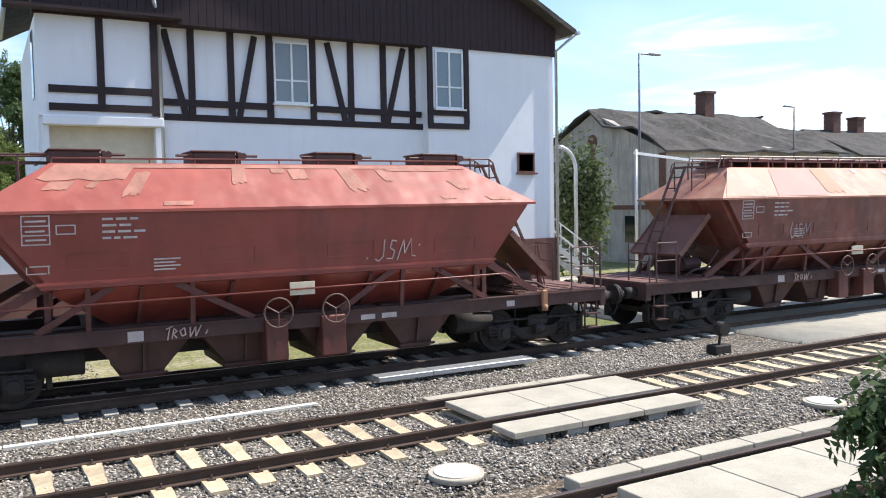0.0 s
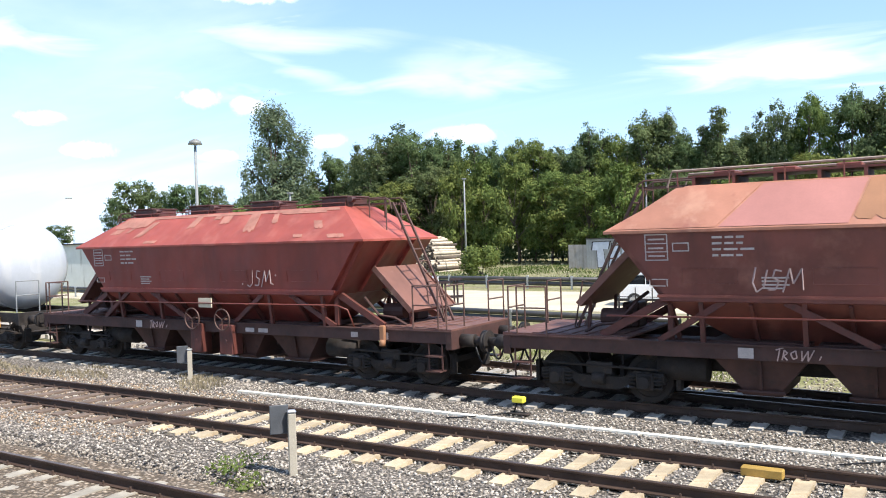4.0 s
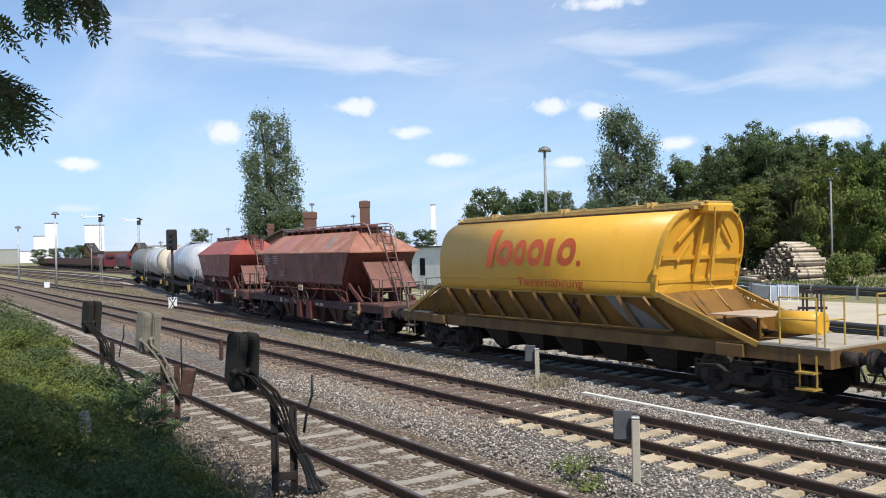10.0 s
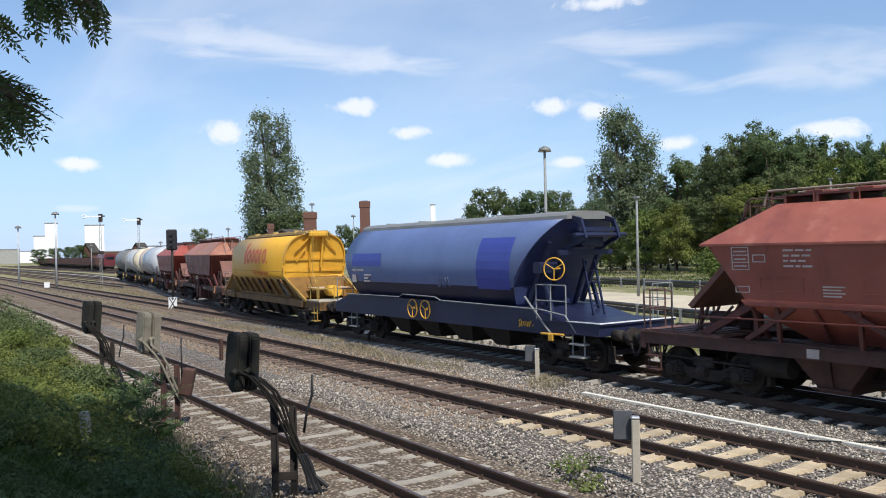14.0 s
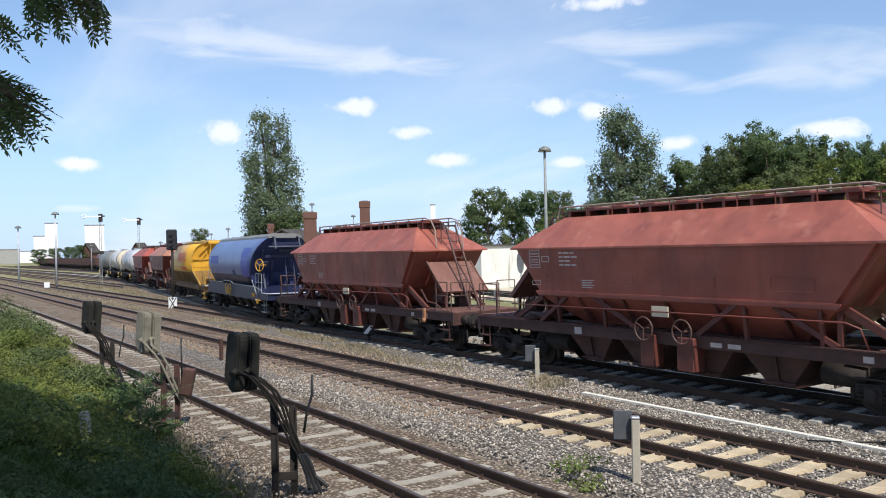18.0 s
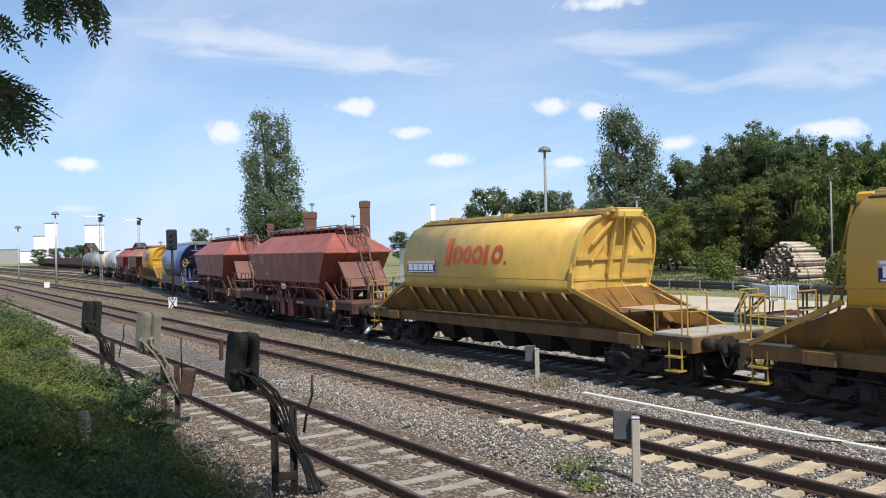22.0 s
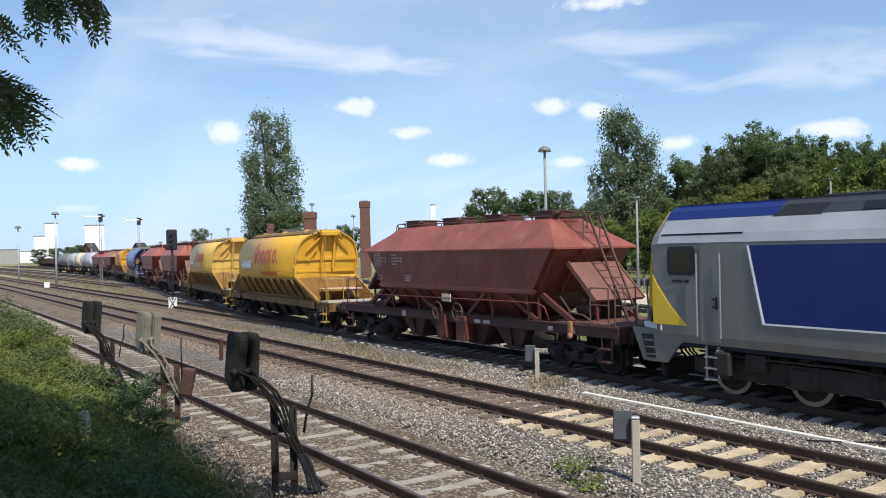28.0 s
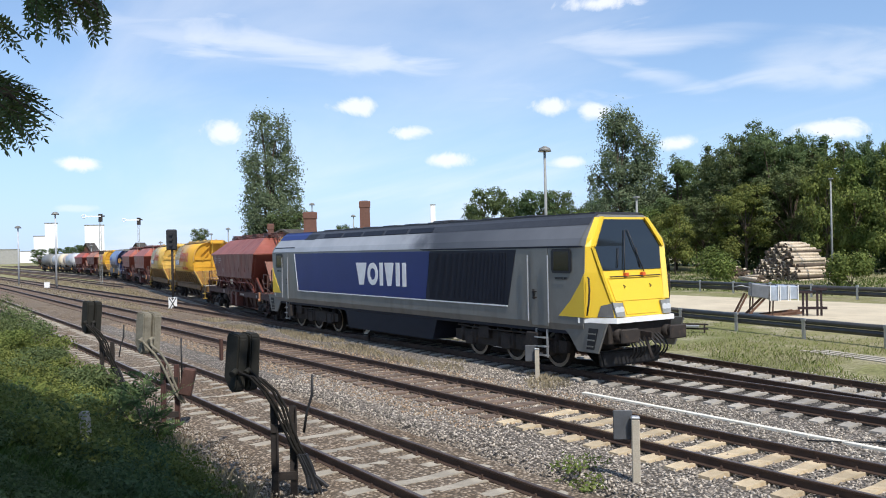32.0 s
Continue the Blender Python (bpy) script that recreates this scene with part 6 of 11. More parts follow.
def locomotive():
    v, L = begin("diesel_locomotive", "silver, blue and yellow six-axle diesel locomotive pushing the train", "locomotive", 142.15, 164.95, 6.1)
    e = 10.35
    ZS = 3.32
    half = [(1.42, 1.12), (1.49, 1.30), (1.49, ZS), (1.40, 3.52), (0.98, 4.05), (0.80, 4.16)]
    sec = lambda x: [(x, -y, z) for y, z in half] + [(x, y, z) for y, z in reversed(half)]
    bm = B()
    loft(bm, [sec(-8.9), sec(8.2)])
    part("engine_house", bm, M_LOCO_SILVER, v)
    bm = B()
    for s in (-1, 1):
        prof = [(0.80, 4.165), (0.98, 4.055), (1.13, 3.862)]
        vs = [[bm.verts.new((x, s * (y + 0.006), z + 0.006)) for y, z in prof] for x in (-10.10, -7.0, 10.10)]
        for j in range(2):
            for k in range(2):
                f = bm.faces.new((vs[j][k], vs[j + 1][k], vs[j + 1][k + 1], vs[j][k + 1]))
                f.material_index = 1 - j
    box(bm, -7.0, 10.0, -0.82, 0.82, 4.15, 4.20)
    box(bm, -10.0, -7.005, -0.82, 0.82, 4.15, 4.20, 0.0, 1)
    for k in range(9):
        box(bm, -6.5 + 1.6 * k, -5.5 + 1.6 * k, -0.6, 0.6, 4.20, 4.25, 0.02)
    part("roof", bm, [M_LOCO_ROOF, M_LOCO_BLUE], v, "sooty grey roof with hatches, blue over the rear cab")
    for s in (-1, 1):
        bm = B()
        prism(bm, [(-7.1, 3.80), (-6.3, 3.80), (-6.2, 4.10), (-6.9, 4.10)], -0.01, 0.01)
        bmesh.ops.transform(bm, matrix=Matrix.Translation((0, s * 1.06, 3.955)) @ Matrix.Rotation(s * 0.66, 4, "X") @ Matrix.Translation((0, 0, -3.955)), verts=bm.verts)
        part("exhaust_flap", bm, M_BLACK, v, "sooty black exhaust flap")
        for k in range(5):
            bm = B()
            box(bm, -5.7 + 1.7 * k, -4.2 + 1.7 * k, -0.008, 0.008, -0.10, 0.10)
            bmesh.ops.transform(bm, matrix=Matrix.Translation((0, s * 1.066, 3.965)) @ Matrix.Rotation(s * 0.66, 4, "X"), verts=bm.verts)
            part("roof_panel", bm, M_LOCO_DARK, v)
        bm = B()
        beam(bm, (-10.0, s * 1.41, 3.53), (-7.5, s * 1.41, 3.53), 0.03, 0.03)
        part("rain_gutter", bm, M_LOCO_DARK, v)
    for s in (-1, 1):
        bm = B()
        vs = [[bm.verts.new((x, s * (y + 0.005), z + 0.005)) for y, z in ((1.135, 3.855), (1.40, 3.522), (1.49, 3.33))] for x in (-10.08, 10.08)]
        for k in range(2):
            bm.faces.new((vs[0][k], vs[1][k], vs[1][k + 1], vs[0][k + 1]))
        part("roof_slope", bm, M_LOCO_SLOPE, v, "silver roof slope painted pale as sky reflection, blackened by soot near the exhaust")
    bm = B()
    box(bm, 1.5, 2.6, -0.4, 0.4, 4.2, 4.3, 0.04)
    part("exhaust", bm, M_BLACK, v)
    for s in (-1, 1):
        bm = B()
        prism(bm, [(2.6, 3.285), (10.2, 3.285), (10.2, 3.33), (2.4, 3.33)], s * 1.497 - 0.01, s * 1.497 + 0.01)
        part("drip_strip", bm, M_LOCO_DARK, v)
    for s in (-1, 1):
        y = s * 1.497
        def panel(name, pts, mat, label="", off=0.0):
            bm = B()
            prism(bm, pts, y - 0.006 - s * 0, y + 0.006)
            bmesh.ops.translate(bm, vec=(0, s * off, 0), verts=bm.verts)
            return part(name, bm, mat, v, label)
        panel("blue_panel", [(-7.1, 1.68), (2.70, 1.68), (3.02, 3.26), (-7.3, 3.26)], M_LOCO_BLUE, "deep blue side panel")
        panel("grille", [(2.71, 1.68), (7.1, 1.68), (7.5, 3.26), (3.03, 3.26)], M_LOCO_DARK, "dark louvred radiator grille")
        bm = B()
        for k in range(62):
            x = 2.98 + 0.067 * k
            box(bm, x, x + 0.024, y + s * 0.006 - 0.012, y + s * 0.006 + 0.012, 1.74, 3.20)
        part("louvre", bm, M_LOCO_DARK, v)
        bm = B()
        beam(bm, (-7.1, y + s * 0.01, 1.66), (7.1, y + s * 0.01, 1.66), 0.012, 0.035)
        beam(bm, (-7.1, y + s * 0.01, 1.66), (-7.3, y + s * 0.01, 3.26), 0.012, 0.035)
        part("white_line", bm, M_WHITE, v)
        # a maker's mark as plain white blocks
        for k, wdt in enumerate((0.84, 0.80, 0.24, 0.66, 0.26, 0.26)):
            x = (-2.18, -1.28, -0.36, 0.0, 0.80, 1.24)[k]
            if s > 0:
                x = x + 0.4
            bm = B()
            ya, yb = min(y + s * 0.006, y + s * 0.014), max(y + s * 0.006, y + s * 0.014)
            z0, z1 = 2.06, 2.88
            if k in (0, 3):
                prism(bm, [(x + 0.3 * wdt, z0), (x + 0.7 * wdt, z0), (x + wdt, z1), (x, z1)], ya, yb)
            elif k == 1:
                n_ = 20
                o_ = [[(x + wdt / 2 + q * wdt / 2 * math.cos(2 * math.pi * i / n_), yv, (z0 + z1) / 2 + q * (z1 - z0) / 2 * math.sin(2 * math.pi * i / n_)) for i in range(n_)] for q, yv in ((0.52, ya), (1.0, ya), (1.0, yb), (0.52, yb), (0.52, ya))]
                loft(bm, o_, 0, False)
            else:
                prism(bm, [(x, z0), (x + wdt, z0), (x + wdt, z1), (x, z1)], ya, yb)
            part("name_block", bm, M_WHITE, v)
    # cabs at both ends
    for c in (-1, 1):
        bm = B()
        cab = [(1.42, 1.12), (1.49, 1.30), (1.49, ZS), (1.40, 3.52), (0.98, 4.05), (0.80, 4.13)]
        cab_x = lambda z: float(np.interp(z, [1.12, 1.50, 3.32, 3.52, 4.05, 4.13], [10.13, 10.15, 10.28, 10.265, 10.15, 10.13]))
        ring_c = lambda fx, k: [(c * fx(z), -y * k, z) for y, z in cab] + [(c * fx(z), y * k, z) for y, z in reversed(cab)]
        loft(bm, [ring_c(lambda z: 8.2, 1.0), ring_c(cab_x, 0.99)])
        part("cab", bm, M_LOCO_SILVER, v)
        # the face: a leaning hexagon widest at the waist; swept side facets that widen downwards
        lev = [(1.50, 10.14, 1.474, 10.82, 0.99), (2.64, 10.22, 1.474, 10.48, 1.20), (3.30, 10.27, 1.474, 10.33, 1.335), (3.52, 10.26, 1.385, 10.29, 1.22), (4.06, 10.145, 0.985, 10.17, 0.86)]
        bm = B()
        grid = [[bm.verts.new((c * x, y, z)) for x, y in ((xo, -yo), (xi, -yi), (xi, yi), (xo, yo))] for z, xo, yo, xi, yi in lev]
        for ga, gb in zip(grid, grid[1:]):
            for k in range(3):
                bm.faces.new((ga[k], ga[k + 1], gb[k + 1], gb[k]))
            bm.faces.new((ga[3], ga[0], gb[0], gb[3]))
        bm.faces.new(grid[0])
        bm.faces.new(grid[-1])
        bmesh.ops.recalc_face_normals(bm, faces=bm.faces[:])
        part("cab_front", bm, M_LOCO_YELLOW, v, "bright yellow cab front")
        zs_, xs_, ys_ = [q[0] for q in lev], [q[3] for q in lev], [q[4] for q in lev]

        def f(z, y, inset=0.0, off=0.012):
            """A point on the leaning face; y = -1 and 1 are its edges less the inset."""
            return (c * (float(np.interp(z, zs_, xs_)) + off), y * (float(np.interp(z, zs_, ys_)) - inset), z)

        def face_panel(name, zz, inset, mat, label, thick, parent=v):
            bm = B()
            rows_ = [[bm.verts.new(f(z, y, inset, 0.002)) for y in (-1, 1)] for z in zz]
            for ga, gb in zip(rows_, rows_[1:]):
                bm.faces.new((ga[0], ga[1], gb[1], gb[0]))
            ret = bmesh.ops.extrude_face_region(bm, geom=bm.faces[:])
            bmesh.ops.translate(bm, vec=(c * thick, 0, 0.004), verts=[g for g in ret["geom"] if isinstance(g, bmesh.types.BMVert)])
            bmesh.ops.recalc_face_normals(bm, faces=bm.faces[:])
            return part(name, bm, mat, parent, label)

        face_panel("windscreen", (2.68, 3.30, 3.52, 4.0), 0.15, M_GLASS_DARK, "large dark windscreen", 0.014)
        face_panel("front_flap", (1.90, 2.48), 0.20, M_LOCO_YELLOW, "yellow hinged flap below the windscreen", 0.02)
        face_panel("lower_flap", (1.56, 1.885), 0.42, M_LOCO_YELLOW, "", 0.02)
        for s in (-1, 1):
            # frame bars that stand proud along the edges of the face
            for za, zb in ((1.90, 3.30), (3.30, 4.06)):
                bm = B()
                beam(bm, f(za, s, 0.07, 0.02), f(zb, s, 0.07, 0.02), 0.14, 0.05)
                part("pillar", bm, M_LOCO_YELLOW, v)
            bm = B()
            tube(bm, [(c * 10.30, s * 1.47, 1.56), (c * 10.38, s * 1.48, 1.85), (c * 10.42, s * 1.48, 2.2), (c * 10.40, s * 1.48, 2.50), (c * 10.34, s * 1.46, 2.52)], 0.024, 6)
            part("front_grab_rail", bm, M_UNDER, v)
            bm = B()
            tube(bm, [f(2.62, s * 0.30, 0, 0.06), f(3.1, s * 0.18, 0, 0.05), f(3.72, -0.02 + s * 0.05, 0, 0.05)], 0.016, 5)
            tube(bm, [f(2.75, s * 0.34 - 0.12, 0, 0.045), f(3.25, s * 0.25 - 0.06, 0, 0.045)], 0.014, 5)
            part("wiper", bm, M_BLACK, v)
            bm = B()
            box(bm, -0.05, 0.05, -0.06, 0.06, -0.05, 0.05, 0.01, 0, Matrix.Translation(f(2.56, s * 0.26, 0, 0.05)))
            part("wiper_motor", bm, M_SIGNRED, v, "rusty orange wiper drive")
            bm = B()
            tube(bm, [f(2.22, s * 0.42, 0, 0.03), f(2.26, s * 0.42 + 0.03, 0, 0.06), f(2.30, s * 0.42, 0, 0.03)], 0.014, 5)
            part("flap_handle", bm, M_BLACK, v)
            # headlights in grey housings in the lower corners
            bm = B()
            pa, pb = f(1.52, s * 0.70, 0, 0.02), f(1.52, s * 1.0, 0, 0.02)
            pc, pd = f(1.88, s * 0.98, 0, 0.03), f(1.86, s * 0.66, 0, 0.03)
            vs_ = [bm.verts.new(q) for q in (pa, pb, pc, pd)]
            bm.faces.new(vs_)
            ret = bmesh.ops.extrude_face_region(bm, geom=bm.faces[:])
            bmesh.ops.translate(bm, vec=(c * 0.05, 0, 0), verts=[g for g in ret["geom"] if isinstance(g, bmesh.types.BMVert)])
            bmesh.ops.recalc_face_normals(bm, faces=bm.faces[:])
            hl = part("headlight", bm, M_GREY, v, "headlight in a grey housing")
            bm = B()
            for d in (0.77, 0.91):
                q = Vector(f(1.69, s * d, 0, 0.06))
                rod(bm, q, q + Vector((c * 0.03, 0, 0)), 0.085, 12)
            part("lens", bm, M_LENS, hl, "clear lamp glass")
            bm = B()
            vs_ = [bm.verts.new(q) for q in ((c * 10.46, s * 1.25, 1.51), (c * 10.80, s * 1.01, 1.51), (c * 10.74, s * 1.035, 1.86), (c * 10.53, s * 1.19, 1.80))]
            bm.faces.new(vs_)
            ret = bmesh.ops.extrude_face_region(bm, geom=bm.faces[:])
            bmesh.ops.translate(bm, vec=(c * 0.015, s * 0.03, 0), verts=[g for g in ret["geom"] if isinstance(g, bmesh.types.BMVert)])
            bmesh.ops.recalc_face_normals(bm, faces=bm.faces[:])
            part("lamp_housing", bm, M_LOCO_SHADOWGREY, v)
        bm = B()
        beam(bm, f(2.52, -0.78, 0, 0.07), f(2.52, 0.78, 0, 0.07), 0.03, 0.03)
        part("front_rail", bm, M_UNDER, v)
        bm = B()
        prism(bm, [(c * 10.0, -1.5), (c * 10.92, -1.05), (c * 10.92, 1.05), (c * 10.0, 1.5)], 1.36, 1.49, "z")
        part("front_sill", bm, M_WHITE, v, "pale sill under the yellow front")
        bm = B()
        box(bm, min(c * 10.3, c * 10.75), max(c * 10.3, c * 10.75), -1.15, 1.15, 0.82, 1.35, 0.03)
        part("buffer_beam", bm, M_UNDER, v)
        bm = B()
        prism(bm, [(-1.05, 0.20), (1.05, 0.20), (1.12, 0.62), (-1.12, 0.62)], c * 10.25, c * 10.42, "x")
        bmesh.ops.bevel(bm, geom=bm.edges[:], offset=0.05, segments=2, affect="EDGES")
        part("snow_plough", bm, M_BLACK, v)
        # side skirts of the cab with recessed steps
        for s in (-1, 1):
            bm = B()
            prism(bm, [(c * 9.3, 1.2), (c * 10.3, 1.38), (c * 10.95, 1.38), (c * 10.62, 0.62), (c * 9.9, 0.62), (c * 9.55, 1.05)], s * 1.40 - 0.03, s * 1.40 + 0.03)
            sk = part("cab_skirt", bm, M_LOCO_SILVER, v)
            bm = B()
            prism(bm, [(c * 10.32, 1.24), (c * 10.66, 1.24), (c * 10.50, 0.70), (c * 10.22, 0.70)], s * 1.435 - 0.006, s * 1.435 + 0.006)
            part("step_recess", bm, M_BLACK, sk)
            for z in (0.78, 0.94, 1.10):
                bm = B()
                beam(bm, (c * (9.98 + 0.3 * z), s * 1.45, z), (c * (10.24 + 0.3 * z), s * 1.45, z), 0.03, 0.03)
                part("step_edge", bm, M_LOCO_SILVER, sk)
        for s in (-1, 1):
            y = s * 1.497
            bm = B()
            prism(bm, [(c * 8.15, 1.2), (c * 8.85, 1.2), (c * 8.85, 3.30), (c * 8.15, 3.30)], y - 0.006, y + 0.006)
            part("cab_door", bm, M_LOCO_SILVER, v)
            bm = B()
            for x in (8.08, 8.92):
                rod(bm, (c * x, y + s * 0.06, 1.3), (c * x, y + s * 0.06, 3.1), 0.02, 6)
            part("grab_rail", bm, M_GALV, v)
            bm = B()
            prism(bm, [(c * 9.06, 2.62), (c * 9.72, 2.62), (c * 9.78, 2.70), (c * 9.78, 3.18), (c * 9.72, 3.26), (c * 9.06, 3.26), (c * 9.0, 3.18), (c * 9.0, 2.70)], y - 0.01, y + 0.01)
            wnd = part("cab_window", bm, M_BLACK, v)
            bm = B()
            prism(bm, [(c * 9.1, 2.69), (c * 9.68, 2.69), (c * 9.68, 3.19), (c * 9.1, 3.19)], y - 0.014, y + 0.014)
            part("pane", bm, M_CAB_GLASS, wnd)
            # ladder below the door, handles, lock
            bm = B()
            for x in (8.28, 8.72):
                beam(bm, (c * x, s * 1.44, 0.34), (c * x, s * 1.44, 1.1), 0.04, 0.05)
            for z in (0.38, 0.62, 0.86):
                box(bm, min(c * 8.28, c * 8.72), max(c * 8.28, c * 8.72), s * 1.44 - 0.10, s * 1.44 + 0.06, z, z + 0.03)
            part("door_ladder", bm, M_GALV, v)
            bm = B()
            for z in (1.95, 2.12):
                rod(bm, (c * 8.24, y + s * 0.03, z), (c * 8.40, y + s * 0.03, z), 0.02, 6)
            box(bm, min(c * 8.22, c * 8.30), max(c * 8.22, c * 8.30), y - 0.03, y + 0.03, 1.90, 2.18, 0.01)
            part("door_handle", bm, M_UNDER, v)
            # yellow wedge on the cab side
            bm = B()
            prism(bm, [(c * 9.25, 1.50), (c * 10.24, 1.50), (c * 10.24, 2.62), (c * 10.08, 2.36), (c * 9.72, 1.92)], y - 0.008, y + 0.008)
            bmesh.ops.transform(bm, matrix=Matrix.Translation((0, -s * 0.012, 0)), verts=bm.verts)
            part("yellow_wedge", bm, M_LOCO_YELLOW, v)
            bars(v, [(0.3, 0.06, 0, 0), (0.1, 0.06, 0.36, 0)], M_BLACK, "name_bar", c * 9.4 - 0.25, y + s * 0.01, 2.46)
    # frame, fuel tank, bogies
    bm = B()
    box(bm, -10.2, 10.2, -1.40, 1.40, 1.02, 1.18, 0.02)
    part("frame", bm, M_LOCO_DARK, v)
    bm = B()
    prism(bm, [(-3.4, 1.05), (3.2, 1.05), (2.9, 0.36), (-3.1, 0.36)], -1.38, 1.38)
    part("fuel_tank", bm, M_LOCO_DARK, v, "dark fuel tank between the bogies")
    for c in (-6.87, 6.775):
        bm = B()
        for s in (-1, 1):
            y = s * 1.12
            prism(bm, [(c - 2.6, 0.48), (c - 2.6, 0.80), (c - 1.2, 0.84), (c + 1.2, 0.84), (c + 2.6, 0.80), (c + 2.6, 0.48), (c + 1.5, 0.40), (c - 1.5, 0.40)], y - 0.07, y + 0.07)
            for a in (-1.85, 0, 1.85):
                box(bm, c + a - 0.22, c + a + 0.22, y - 0.10, y + 0.20, 0.36, 0.78, 0.03)
                for d in (-0.36, 0.36):
                    rod(bm, (c + a + d, y, 0.44), (c + a + d, y, 0.98), 0.11, 10)
            box(bm, c - 1.2, c - 0.7, y + s * 0.10 - 0.1, y + s * 0.10 + 0.1, 0.62, 1.0, 0.02)
            tube(bm, [(c - 2.4, y + s * 0.12, 0.95), (c - 1.0, y + s * 0.16, 0.90), (c + 0.9, y + s * 0.16, 0.92), (c + 2.3, y + s * 0.12, 0.8)], 0.03)
        box(bm, c - 2.5, c + 2.5, -0.6, 0.6, 0.45, 0.75)
        part("bogie", bm, M_UNDER, v)
        for a in (-1.85, 0, 1.85):
            w = new("wheelset", LOCO_WHEELSET)
            w.parent, w.matrix_local = v, pose(c + a, 0, 0.50)
            WHEELS.append((w, c + a, 0.50))
    for s in (-1, 1):
        bm = B()
        box(bm, 7.9, 8.4, s * 1.42 - 0.1, s * 1.42 + 0.1, 0.5, 1.0, 0.03)
        box(bm, -8.4, -7.9, s * 1.42 - 0.1, s * 1.42 + 0.1, 0.5, 1.0, 0.03)
        part_each("sand_box", bm, M_UNDER, v)
    for e_ in (-1, 1):
        for y in (-0.875, 0.875):
            xe = e_ * L / 2
            bm = B()
            rod(bm, (xe - e_ * 0.62, y, 1.06), (xe - e_ * 0.30, y, 1.06), 0.16, 14)
            rod(bm, (xe - e_ * 0.32, y, 1.06), (xe - e_ * 0.05, y, 1.06), 0.11, 12)
            box(bm, min(xe, xe - e_ * 0.07), max(xe, xe - e_ * 0.07), y - 0.31, y + 0.31, 0.88, 1.24, 0.03)
            part("buffer", bm, M_UNDER, v, "black buffer with a broad oblong head")
        bm = B()
        beam(bm, (e_ * (L / 2 - 0.6), 0, 1.04), (e_ * (L / 2 - 0.1), 0, 1.02), 0.08, 0.14)
        tube(bm, [(e_ * (L / 2 - 0.35), 0, 1.0), (e_ * (L / 2 - 0.22), 0, 0.66), (e_ * (L / 2 - 0.12), 0, 0.42)], 0.045)
        part("draw_hook", bm, M_UNDER, v)
    bm = B()
    for s in (-1, 1):
        for y in (-0.62, -0.50, -0.34, -0.22, 0.2, 0.36, 0.5, 0.62):
            pts = [(s * (10.72 + 0.26 * math.sin(math.pi * k / 6)), y + 0.03 * k, 1.02 - 0.10 * k) for k in range(7)]
            tube(bm, pts, 0.025)
    part_each("brake_hose", bm, M_BLACK, v)
    # the cab behind the engine room is a little longer than the leading one
    for o in v.children_recursive:
        if o.type == "MESH" and o.name.split(".")[0] not in ("wheelset", "bogie", "buffer", "draw_hook"):
            co = np.empty(len(o.data.vertices) * 3)
            o.data.vertices.foreach_get("co", co)
            shift_x = 0.0
            q = o
            while q is not v:
                shift_x += q.location.x
                q = q.parent
            co[0::3] = np.interp(co[0::3] + shift_x, [-12, -10.3, -8.92, -8.08, -7.3, -7.1, -5.5, 12], [-12.15, -10.44, -9.08, -8.47, -7.82, -7.47, -5.325, 12.175]) - shift_x
            o.data.vertices.foreach_set("co", co)
            o.data.update()


def loco_wheels():
    bm = B()
    prof = [(0.0, 0.12), (0.07, 0.12), (0.07, 0.38), (0.11, 0.40), (0.11, 0.495), (-0.03, 0.50), (-0.03, 0.53), (-0.05, 0.53), (-0.05, 0.40), (-0.02, 0.38), (-0.02, 0.12)]
    n = 28
    for s in (-1, 1):
        rings = [[(r * math.cos(2 * math.pi * k / n), s * (0.72 + d), r * math.sin(2 * math.pi * k / n)) for d, r in prof] for k in range(n)]
        loft(bm, rings + rings[:1], 0, False)
    for f in bm.faces:
        c = f.calc_center_median()
        if math.hypot(c.x, c.z) > 0.39 and abs(c.y) > 0.80:
            f.material_index = 1
    rod(bm, (0, -1.0, 0), (0, 1.0, 0), 0.1, 10)
    me = bpy.data.meshes.new("wheelset")
    bm.to_mesh(me)
    bm.free()
    me.materials.append(M_UNDER)
    me.materials.append(M_WHEEL_RIM)
    return me


LOCO_WHEELSET = loco_wheels()
locomotive()

# ---------- signal box ----------


def wall_block(name, x0, x1, y0, y1, z0, z1, mat, parent, label=""):
    bm = B()
    box(bm, x0, x1, y0, y1, z0, z1)
    return part(name, bm, mat, parent, label)


